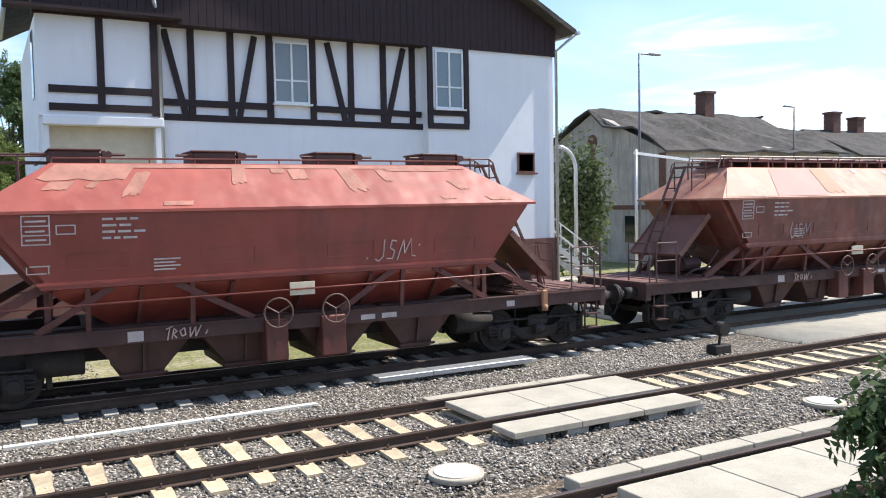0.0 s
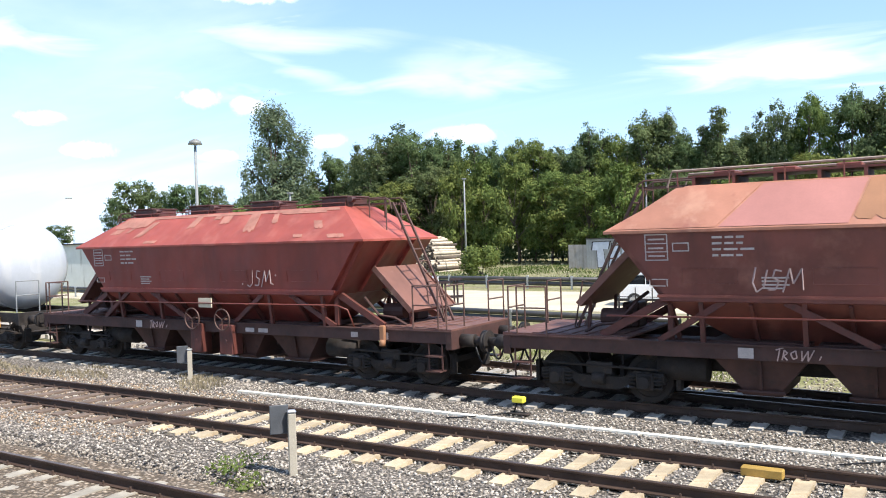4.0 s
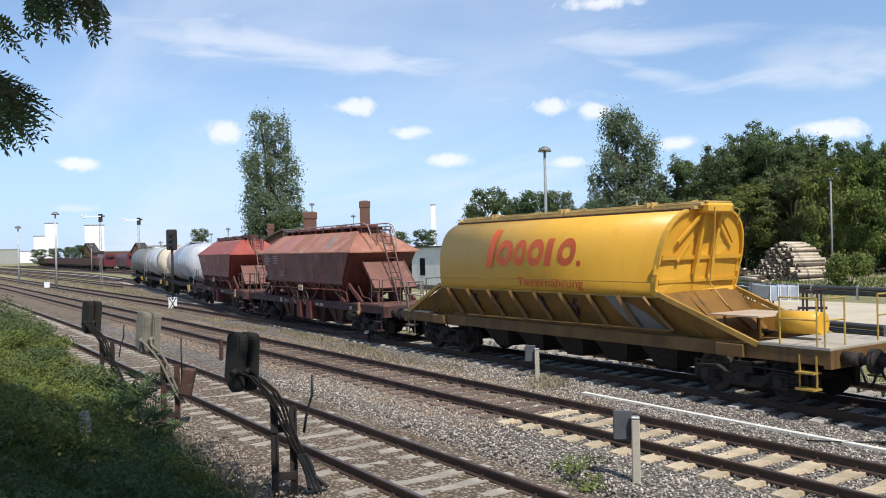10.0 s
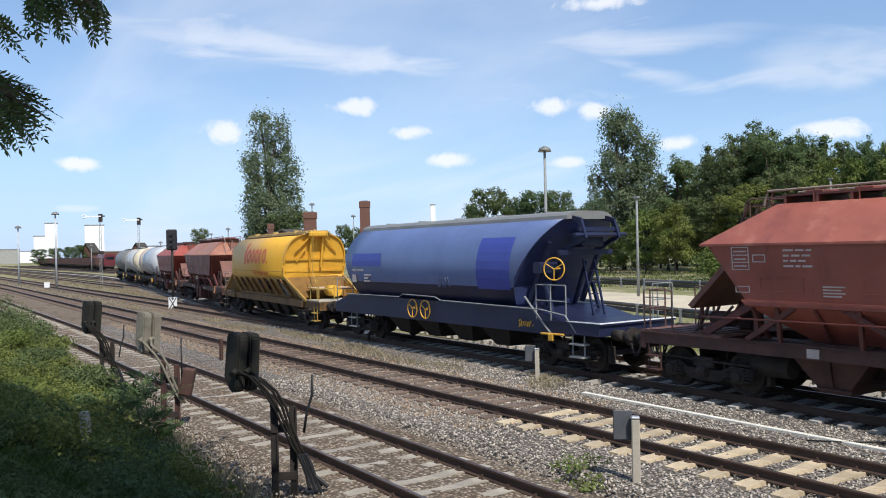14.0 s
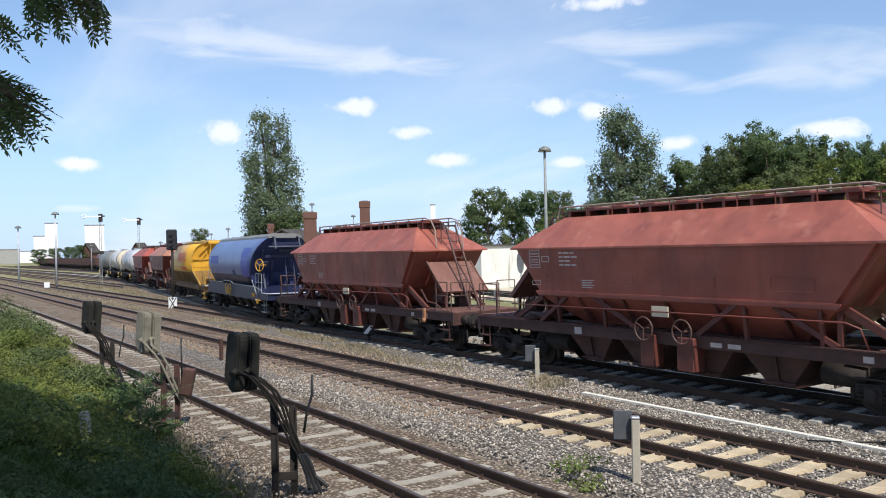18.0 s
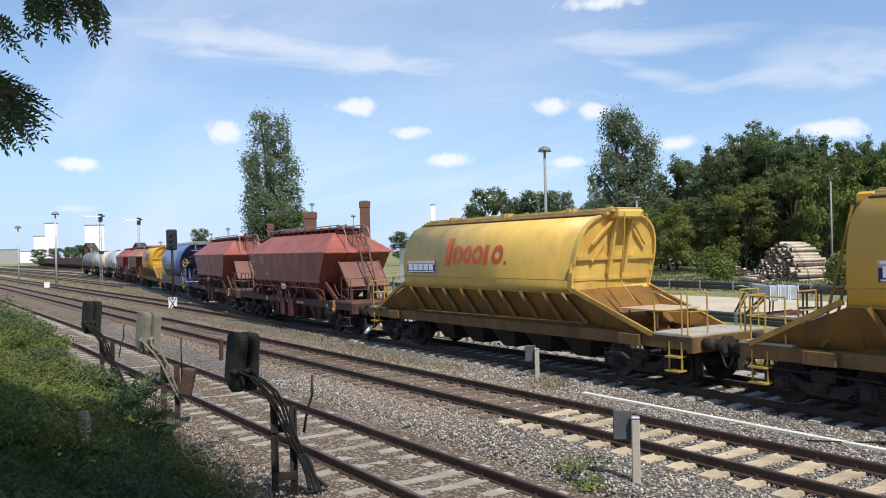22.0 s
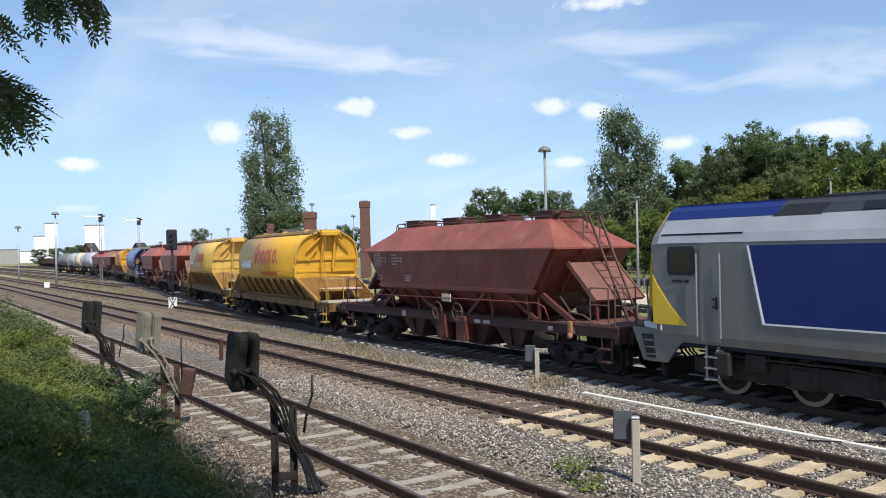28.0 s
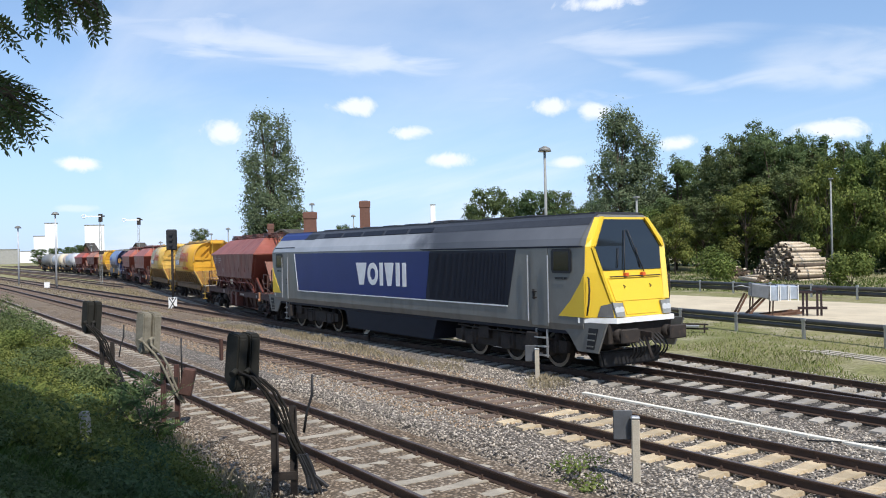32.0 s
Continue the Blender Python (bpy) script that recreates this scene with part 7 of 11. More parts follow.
def window(parent, x0, x1, y, z0, z1, mat_frame, cols=2, sill=True, pale=False):
    """A casement window set in a front wall at y: frame, mullion, transom, panes, sill."""
    bm = B()
    t = 0.06
    rect = lambda d, yy: [(x0 + d, yy, z0 + d), (x1 - d, yy, z0 + d), (x1 - d, yy, z1 - d), (x0 + d, yy, z1 - d)]
    loft(bm, [rect(0, y - 0.03), rect(0, y + 0.05), rect(t, y + 0.05), rect(t, y - 0.03), rect(0, y - 0.03)], 0, False)
    w = part("window", bm, mat_frame, parent)
    zt = z0 + (z1 - z0) * 0.36
    for k in range(1, cols):
        x = x0 + (x1 - x0) * k / cols - t / 2
        bm = B()
        box(bm, x, x + t, y - 0.03, y + 0.05, z0 + t, z1 - t)
        part("mullion", bm, mat_frame, w)
    if cols > 1:
        bm = B()
        box(bm, x0 + t, x1 - t, y - 0.025, y + 0.045, zt, zt + 0.05)
        part("transom", bm, mat_frame, w)
    bm = B()
    box(bm, x0 + 0.02, x1 - 0.02, y + 0.01, y + 0.02, z0 + 0.02, z1 - 0.02)
    part("pane", bm, M_GLASS_PALE if pale else M_GLASS, w)
    if sill:
        bm = B()
        box(bm, x0 - 0.06, x1 + 0.06, y - 0.12, y + 0.04, z0 - 0.06, z0)
        part("sill", bm, mat_frame, w)
    return w


M_GLASS_PALE = glass_mat("curtained_glass", (0.17, 0.19, 0.20), 0.08)


def timbers(parent, bars_, y, w=0.17):
    for i, ((xa, za), (xb, zb)) in enumerate(bars_):
        y -= 0.0035 if i % 2 else -0.0028
        d = Vector((xb - xa, zb - za)).normalized() * (w / 2)
        bm = B()
        prism(bm, [(xa - d.y, za + d.x), (xa + d.y, za - d.x), (xb + d.y, zb - d.x), (xb - d.y, zb + d.x)], y - 0.05, y + 0.05)
        part("timber", bm, M_TIMBER, parent)


def signal_box():
    h = thing("signal_box", "white half-timbered railway signal box with dark boarded gable", "building")
    YF, YM, YB = 24.0, 24.4, 33.0
    # ground floor, wider on one side under a little shoulder roof
    bm = B()
    prism(bm, [(0.10, -0.4), (12.85, -0.4), (12.85, 5.86), (1.37, 5.86), (1.37, 3.95), (0.10, 2.9)], YM, YB)
    part("lower_wall", bm, M_WALL, h)
    bm = B()
    prism(bm, [(-0.05, 2.86), (0.0, 2.80), (1.38, 3.92), (1.38, 4.02)], YM - 0.15, YB)
    part("shoulder_roof", bm, M_ROOF, h)
    bm = B()
    box(bm, 12.85, 17.9, YF, YB, -0.4, 8.45)
    part("stair_wing", bm, M_WALL, h, "white rendered wing")
    bm = B()
    box(bm, 4.35, 12.85, YM + 0.05, YB, 5.86, 8.45)
    box(bm, 1.37, 4.35, YM + 0.05, YB, 5.86, 8.45)
    part("upper_wall", bm, M_WALL, h)
    # plinth with two higher stretches
    for x0, x1, y, z in ((0.06, 6.9, YM, 1.66), (6.9, 8.9, YM - 0.03, 2.15), (8.9, 12.82, YM, 1.64), (12.82, 14.5, YF, 1.62), (14.5, 17.94, YF, 2.0)):
        wall_block("plinth", x0, x1, y - 0.07, y + 0.02, -0.4, z, M_PLINTH, h)
    bm = B()
    box(bm, 7.3, 8.45, YM - 0.14, YM - 0.09, 0.7, 1.95, 0.02)
    part("hatch_door", bm, M_TIMBER, h)
    # oriel on the left, with its beam, soffit and curved foot
    bm = B()
    box(bm, 1.37, 4.35, YF, YM + 0.06, 5.80, 8.45)
    part("oriel", bm, M_WALL, h)
    bm = B()
    box(bm, 1.45, 4.50, YF - 0.06, YM + 0.05, 5.56, 5.81, 0.02)
    part("oriel_beam", bm, M_WALL, h)
    bm = B()
    box(bm, 1.62, 4.28, YM - 0.02, YM + 0.02, 3.95, 5.56)
    part("soffit_panel", bm, M_BEIGE, h, "beige recessed panel under the oriel")
    bm = B()
    box(bm, 4.28, 4.42, YF + 0.02, YM, 4.3, 5.6)
    prism(bm, [(YF + 0.02, 4.3), (YM, 4.3), (YM, 3.9)], 4.28, 4.42, "x")
    box(bm, 1.44, 1.60, YF + 0.1, YM, 3.95, 5.6)
    part("bracket", bm, M_WALL, h)
    # timber frame
    zt = 8.45
    timbers(h, [((2.91, 6.02), (2.91, zt)), ((4.30, 5.85), (4.30, zt)), ((1.62, 6.50), (4.3, 6.50)), ((1.62, 6.03), (4.3, 6.03))], YF - 0.015, 0.19)
    posts = [5.39, 6.53, 7.70, 9.06, 10.32, 11.45, 12.5]
    timbers(h, [((x, 5.92), (x, zt)) for x in posts], YM + 0.02, 0.19)
    timbers(h, [((4.45, 6.32), (7.7, 6.30)), ((9.06, 6.30), (12.8, 6.24)), ((4.45, 5.90), (12.85, 5.84))], YM + 0.015, 0.19)
    timbers(h, [((4.65, 8.35), (5.2, 5.95)), ((7.25, 8.35), (6.75, 5.95)), ((9.54, 8.35), (10.11, 5.95)), ((12.18, 8.35), (11.58, 5.95))], YM + 0.01, 0.17)
    window(h, 7.82, 8.95, YM + 0.02, 6.42, 8.28, M_WHITE, 2, True, True)
    # framed corner window on the wing
    timbers(h, [((12.93, 5.85), (12.93, zt)), ((14.30, 5.85), (14.30, zt)), ((12.85, 5.85), (14.38, 5.85)), ((12.93, 6.28), (14.3, 6.28))], YF - 0.02, 0.18)
    window(h, 13.12, 14.18, YF - 0.02, 6.42, 8.32, M_WHITE)
    window(h, 16.33, 17.05, YF - 0.01, 4.32, 5.02, M_PLINTH, 1)
    # side window on the end wall
    bm = B()
    box(bm, 1.34, 1.38, 25.2, 26.0, 6.4, 8.2)
    part("side_window", bm, M_GLASS, h)
    # dark boarded gable, one board after another
    def gable_top(x):
        return min(9.35 + (x - 0.4) * 0.52, 9.35 + (18.4 - x) * 0.52)
    x = 1.30
    while x < 17.95:
        x2 = min(17.98, x + 0.235)
        bm = B()
        prism(bm, [(x + 0.006, 8.42), (x2 - 0.006, 8.42), (x2 - 0.006, gable_top(x2) - 0.05), (x + 0.006, gable_top(x) - 0.05)], YF - 0.07, YM + 0.3)
        part("board", bm, M_BOARD, h)
        x = x2
    for s, (xa, za, xb, zb) in enumerate(((0.78, 9.30, 9.4, 13.95), (18.5, 9.12, 9.4, 13.95))):
        bm = B()
        prism(bm, [(xa, za), (xb, zb), (xb, zb + 0.18), (xa, za + 0.18)], YF - 0.62, YB + 0.5)
        part("roof", bm, M_ROOF, h)
        bm = B()
        rod(bm, (xa, YF - 0.75, za + 0.05), (xa, YB, za + 0.05), 0.07, 8)
        part("gutter", bm, M_GALV, h)
    bm = B()
    box(bm, 0.62, 5.0, YF - 0.55, YF - 0.02, 8.48, 8.56)
    part("eave_board", bm, M_BOARD, h)
    for px, y, z0 in ((17.98, YF - 0.05, 0.0), (4.50, YF + 0.28, 4.2)):
        bm = B()
        tube(bm, [(px + 0.4 if px > 10 else px - 0.25, y - 0.6, 9.1), (px, y - 0.04, 8.6), (px, y - 0.04, z0)], 0.055, 8)
        part("downpipe", bm, M_GALV, h)
    bm = B()
    tube(bm, [(4.5, YF + 0.28, 4.2), (4.3, YM - 0.06, 3.9), (0.12, YM - 0.06, 2.95), (0.06, YM - 0.06, 1.7)], 0.05, 8)
    part("downpipe", bm, M_GALV, h)
    text_mesh("W1", 0.62, M_TIMBER, "sign_letters", h, pose(7.74, YM - 0.01, 4.08, 90), "W1 in dark raised letters", 0.03, 0.98, 0.012)


signal_box()


def outside_stair():
    st = thing("outside_stair", "steel stair with handrails beside the white building", "stairs")
    for k in range(12):
        bm = B()
        box(bm, 19.2 + 0.27 * k, 19.48 + 0.27 * k, 27.0, 28.2, 2.2 - 0.18 * k, 2.24 - 0.18 * k)
        part("tread", bm, M_GALV, st)
    for y in (27.0, 28.2):
        bm = B()
        beam(bm, (19.1, y, 2.2), (22.5, y, -0.05), 0.05, 0.22)
        part("stringer", bm, M_GALV, st)
        bm = B()
        for z in (0.5, 1.0):
            rod(bm, (18.2, y, 2.3 + z), (19.1, y, 2.3 + z), 0.025, 6)
            rod(bm, (19.1, y, 2.3 + z), (22.5, y, 0.0 + z), 0.025, 6)
        for k in range(6):
            rod(bm, (19.1 + 0.68 * k, y, 2.2 - 0.45 * k), (19.1 + 0.68 * k, y, 3.3 - 0.46 * k), 0.025, 6)
        part("handrail", bm, M_GALV, st)
    bm = B()
    box(bm, 18.0, 19.2, 26.9, 28.3, 2.18, 2.26)
    for x in (18.1, 19.1):
        for y in (27.0, 28.2):
            rod(bm, (x, y, -0.35), (x, y, 2.2), 0.04, 6)
    part("landing", bm, M_GALV, st)


outside_stair()


def street_lamp(x, y, top, arm, z0=-0.4, r=0.07, mat=None, bend_=False, label="slim grey street lamp with a flat head"):
    lp = thing("street_lamp", label, "street lamp", at=pose(x, y, z0))
    bm = B()
    h = top - z0
    if bend_:
        pts = [(0, 0, 0), (0, 0, h - 1.0)] + [(-1.0 + math.cos(a), 0, h - 1.0 + math.sin(a)) for a in [k * math.pi / 12 for k in range(1, 7)]]
        tube(bm, pts, r, 8)
    else:
        rod(bm, (0, 0, 0), (0, 0, h), r, 10, r * 0.7)
    part("pole", bm, mat or (M_GALV if bend_ else M_LAMPGREY), lp)
    if arm:
        bm = B()
        rod(bm, (0, 0, h), (arm, 0, h + 0.03), 0.04, 6)
        part("arm", bm, mat or M_LAMPGREY, lp)
        bm = B()
        box(bm, min(arm, arm * 0.45), max(arm, arm * 0.45), -0.12, 0.12, h - 0.02, h + 0.07, 0.02)
        part("head", bm, M_GREY, lp)
    return lp


street_lamp(27.45, 30, 10.2, 1.3)
street_lamp(42.3, 33, 8.6, -0.9)
street_lamp(23.6, 30, 5.75, 0, r=0.09, bend_=True, label="bent white steel post")


def house(name, label, x0, x1, y0, w, ze, zr, wall, chimneys, sag=0.0, plaster=True):
    """A house whose ridge runs along x: gable walls with brick corners, sagging roof, chimneys."""
    h = thing(name, label, "house")
    bm = B()
    prism(bm, [(y0, -0.4), (y0 + 2 * w, -0.4), (y0 + 2 * w, ze), (y0 + w, zr), (y0, ze)], x0, x1, "x")
    part("wall", bm, wall, h)
    rnd = random.Random(label)
    for s in (0, 1):
        bm = B()
        n, k = 14, 5
        vs = []
        for i in range(n + 1):
            x = x0 - 0.35 + (x1 - x0 + 0.7) * i / n
            for j in range(k + 1):
                f = j / k
                y = y0 + w + (w + 0.4) * (f if s else -f)
                dz = sag * noise.noise((x * 0.5, f * 2.2, s * 9)) * (1 if 0 < j < k else 0.4)
                vs.append(bm.verts.new((x, y, zr + 0.12 - (zr - ze) * f * (1 + 0.4 / w) + dz)))
        for i in range(n):
            for j in range(k):
                bm.faces.new((vs[i * (k + 1) + j], vs[(i + 1) * (k + 1) + j], vs[(i + 1) * (k + 1) + j + 1], vs[i * (k + 1) + j + 1]))
        ret = bmesh.ops.extrude_face_region(bm, geom=bm.faces[:])
        bmesh.ops.translate(bm, vec=(0, 0, 0.12), verts=[g for g in ret["geom"] if isinstance(g, bmesh.types.BMVert)])
        bmesh.ops.recalc_face_normals(bm, faces=bm.faces[:])
        part("roof", bm, M_ROOF, h)
    for cx, cz in chimneys:
        bm = B()
        box(bm, cx - 0.42, cx + 0.42, y0 + w - 0.42, y0 + w + 0.42, zr - 0.8, cz - 0.15)
        box(bm, cx - 0.5, cx + 0.5, y0 + w - 0.5, y0 + w + 0.5, cz - 0.15, cz)
        part("chimney", bm, M_BRICK, h)
    if plaster:
        for y in (y0 + 0.2, y0 + w, y0 + 2 * w - 0.2):
            bm = B()
            box(bm, x0 - 0.04, x0 + 0.02, y - 0.25, y + 0.25, -0.4, ze + (0.9 if y == y0 + w else -0.1))
            part("brick_pier", bm, M_BRICK, h)
        bm = B()
        box(bm, x0 - 0.05, x0 + 0.02, y0, y0 + 2 * w, 2.75, 3.0)
        part("brick_course", bm, M_BRICK, h)
        for y in (y0 + 2.2, y0 + w + 2.2):
            bm = B()
            box(bm, x0 - 0.03, x0 + 0.03, y, y + 1.0, 0.9, 2.4)
            part("window", bm, M_GLASS_DARK, h)
        bm = B()
        rod(bm, (x0 - 0.05, y0 + w, ze + 0.9), (x0 + 0.02, y0 + w, ze + 0.9), 0.42, 18)
        part("round_window", bm, M_BRICK, h)
        for k in range(5):
            x = x0 + 1.4 + k * (x1 - x0 - 2.5) / 4
            bm = B()
            box(bm, x, x + 1.0, y0 - 0.03, y0 + 0.03, 1.0, 2.6)
            part("window", bm, M_GLASS_DARK, h)
    return h


house("house", "derelict plastered house with brick piers and sagging roof", 32, 46.5, 33, 6, 5.9, 8.5, M_OLDPLASTER, [(41.3, 10.2)], 0.7)
house("house", "low grey house with dark roof and brick chimneys", 53, 68, 36, 4.5, 6.0, 8.0, M_GREYWALL, [(56.2, 9.6), (59.0, 9.3)], 0.2, False)


def barrier():
    b = thing("level_crossing_barrier", "raised white barrier arm on a post", "barrier")
    bm = B()
    rod(bm, (26.3, 29, -0.4), (26.3, 29, 5.6), 0.07, 8)
    part("post", bm, M_GALV, b)
    bm = B()
    beam(bm, (26.2, 29, 5.45), (32.5, 29, 4.9), 0.08, 0.12)
    part("arm", bm, M_WHITE, b)


barrier()


def hut():
    h = thing("equipment_hut", "grey rendered equipment hut with flat white-edged roof", "hut")
    bm = B()
    box(bm, -1.7, 0.35, 26.2, 29.0, -0.4, 3.0)
    part("wall", bm, M_GREYWALL, h)
    bm = B()
    box(bm, -1.95, 0.5, 26.0, 29.2, 3.0, 3.16, 0.02)
    part("roof", bm, M_WHITE, h)
    for x0, x1, z, m in ((-2.35, -1.95, 2.1, M_GALV), (-1.75, -0.9, 1.55, M_WHITE)):
        c = thing("switch_cabinet", "pale steel switch cabinet beside the hut", "cabinet")
        bm = B()
        box(bm, x0, x1, 25.55, 25.95, -0.4, z, 0.02)
        cb = part("body", bm, m, c)
        bm = B()
        box(bm, x0 + 0.06, x1 - 0.06, 25.53, 25.56, -0.1, z - 0.12, 0.01)
        part("door", bm, M_GREY, c)


hut()


def gas_tank():
    t = thing("gas_tank", "pale green liquid gas tank on feet in a fence", "tank", at=pose(-6.0, 26.3, -0.35))
    bm = B()
    n = 20
    rings = []
    for x, r in ((-1.25, 0.1), (-1.18, 0.38), (-1.0, 0.58), (-0.8, 0.63), (0.8, 0.63), (1.0, 0.58), (1.18, 0.38), (1.25, 0.1)):
        rings.append([(x, r * math.cos(2 * math.pi * k / n), 1.45 + r * math.sin(2 * math.pi * k / n)) for k in range(n)])
    loft(bm, rings, 0, True, True)
    part("vessel", bm, plain("pale_green_paint", (0.50, 0.58, 0.50), 0.4, 0, 0.08), t)
    bm = B()
    rod(bm, (0.2, 0, 2.05), (0.2, 0, 2.2), 0.25, 12)
    part("dome_cover", bm, M_WHITE, t)
    for x in (-0.7, 0.7):
        bm = B()
        box(bm, x - 0.08, x + 0.08, -0.4, 0.4, 0.0, 0.95)
        part("foot", bm, M_CONCRETE, t)
    bars(t, [(0.34, 0.3, -0.2, 0)], M_WHITE, "label_plate", 0, -0.64, 1.35)
    f = thing("wire_fence", "thin steel fence around the gas tank", "fence")
    for k in range(15):
        x = -9.6 + 0.55 * k
        bm = B()
        rod(bm, (x, 25.4, -0.4), (x, 25.4, 1.5 if k % 4 else 1.85), 0.018 if k % 4 else 0.03, 5)
        part("post", bm, M_UNDER, f)
    for z in (0.0, 1.2):
        bm = B()
        rod(bm, (-9.6, 25.4, z), (-1.9, 25.4, z), 0.012, 5)
        part("wire", bm, M_UNDER, f)
    g = thing("green_cabinet", "tall narrow dark green cabinet by the fence", "cabinet")
    bm = B()
    box(bm, -3.75, -3.3, 25.8, 26.3, -0.4, 2.45, 0.03)
    part("body", bm, plain("dark_green_paint", (0.03, 0.10, 0.07), 0.5), g)


gas_tank()


def parked_car(x, y, yaw, mat, label):
    """A hatchback: body with sills, glasshouse, wheels, lamps."""
    c = thing("car", label, "car", at=pose(x, y, -0.35, 0, 0, yaw))
    bm = B()
    prof = [(-2.02, 0.38), (-2.12, 0.55), (-2.1, 0.85), (-1.98, 1.08), (-1.3, 1.10), (0.9, 1.06), (1.75, 0.95), (2.05, 0.82), (2.12, 0.6), (2.08, 0.34)]
    prism(bm, prof, -0.86, 0.86)
    bmesh.ops.bevel(bm, geom=[e for e in bm.edges], offset=0.06, segments=2, affect="EDGES")
    part("body", bm, mat, c)
    bm = B()
    prism(bm, [(-1.95, 1.06), (-1.62, 1.52), (0.1, 1.58), (1.05, 1.04)], -0.76, 0.76)
    bmesh.ops.bevel(bm, geom=[e for e in bm.edges], offset=0.05, segments=2, affect="EDGES")
    part("glasshouse", bm, M_GLASS_DARK, c)
    bm = B()
    prism(bm, [(-1.78, 1.50), (-1.55, 1.585), (-0.4, 1.63), (0.1, 1.61), (0.25, 1.54)], -0.74, 0.74)
    bmesh.ops.bevel(bm, geom=[e for e in bm.edges], offset=0.025, segments=2, affect="EDGES")
    part("roof", bm, mat, c)
    for sy in (-0.755, 0.755):
        for xa, za, xb, zb, wd in ((-1.95, 1.08, -1.62, 1.54, 0.22), (-0.72, 1.08, -0.72, 1.56, 0.09), (1.02, 1.05, 0.12, 1.58, 0.09)):
            bm = B()
            beam(bm, (xa, sy, za), (xb, sy * 0.98, zb), 0.03, wd)
            part("pillar", bm, mat, c)
    bm = B()
    box(bm, -2.13, 2.1, -0.87, 0.87, 0.30, 0.42, 0.03)
    part("sill_trim", bm, M_BLACK, c)
    for s in (-0.7, 0.7):
        bm = B()
        box(bm, -2.12, -1.98, s - 0.14, s + 0.14, 0.85, 1.05, 0.03)
        part("tail_light", bm, M_SIGNRED, c)
    for wx in (-1.25, 1.3):
        for s in (-1, 1):
            bm = B()
            rod(bm, (wx, s * 0.66, 0.34), (wx, s * 0.885, 0.34), 0.35, 20)
            wh = part("wheel", bm, M_BLACK, c)
            bm = B()
            rod(bm, (wx, s * 0.875, 0.34), (wx, s * 0.895, 0.34), 0.23, 14)
            part("rim", bm, M_GALV, wh)
    for s in (-0.65, 0.65):
        bm = B()
        box(bm, 1.98, 2.10, s - 0.18, s + 0.18, 0.62, 0.76, 0.02)
        part("headlight", bm, M_WHITE, c)


M_CARWHITE = plain("white_car_paint", (0.72, 0.73, 0.74), 0.25, 0, 0.03)
M_CARGREY = plain("silver_car_paint", (0.40, 0.42, 0.44), 0.3, 0.5, 0.03)
parked_car(-12.5, 39.1, 8, M_CARWHITE, "white parked hatchback car on the yard")


M_VINE = plain("withered_vine", (0.22, 0.15, 0.09), 0.95, 0, 0.3, 6)


def shed():
    s = thing("old_shed", "old beige concrete shed with a shallow felt roof", "shed")
    bm = B()
    box(bm, -13.05, -7.7, 42, 48, -0.4, 3.85)
    part("wall", bm, M_SHEDWALL, s)
    bm = B()
    # the sunlight on the gable is put into a paler wall colour
    box(bm, -7.698, -6.45, 41.9, 48, -0.4, 3.75)
    part("gable_wall", bm, M_BEIGE, s, "gable wall painted paler as sunlight, with a barred opening")
    bm = B()
    for k in range(5):
        box(bm, -7.5 + 0.17 * k, -7.44 + 0.17 * k, 41.84, 41.88, 2.8, 3.2)
    part_each("bar", bm, M_WHITE, s)
    bm = B()
    prism(bm, [(-6.2, 3.8), (-7.2, 4.3), (-13.25, 4.05), (-13.25, 3.85), (-6.2, 3.66)], 41.7, 48.3)
    part("roof", bm, M_ROOF, s)
    for x in (-11.8, -10.5, -9.3):
        bm = B()
        box(bm, x, x + 0.07, 41.97, 42.0, -0.4, 3.8)
        part("cover_strip", bm, M_BARK, s)
    bm = B()
    box(bm, -7.55, -6.65, 41.88, 41.92, 2.8, 3.2)
    part("window", bm, M_GLASS_DARK, s)


shed()
vine = thing("climbing_vine", "half withered vine hanging over the shed roof", "plant")
rv = random.Random(77)
bm = B()
for k in range(26):
    x = rv.uniform(-10.6, -8.2)
    z0 = rv.uniform(3.7, 4.2)
    tube(bm, [(x, 41.6, z0), (x + rv.uniform(-0.2, 0.2), 41.5, z0 - 0.8), (x + rv.uniform(-0.3, 0.3), 41.6, z0 - rv.uniform(1.2, 3.2))], 0.02, 4)
part("stem", bm, M_VINE, vine)
street_lamp(-15.6, 46, 6.5, 0.5, label="thin lamp post with a small white head")


def stained_wall():
    m, nt, b = material("stained_white_wall")
    co = coords(nt)
    c = mix(nt, noise_fac(nt, 0.7, 0.3, 0.7, 5, co), (0.66, 0.64, 0.58), (0.78, 0.76, 0.70))
    drip = noise_fac(nt, 1.0, 0.58, 0.72, 4, co, (2.2, 2.2, 0.22))
    c = mix(nt, drip, c, (0.36, 0.32, 0.26))
    nt.links.new(c, b.inputs["Base Color"])
    b.inputs["Roughness"].default_value = 0.9
    return m


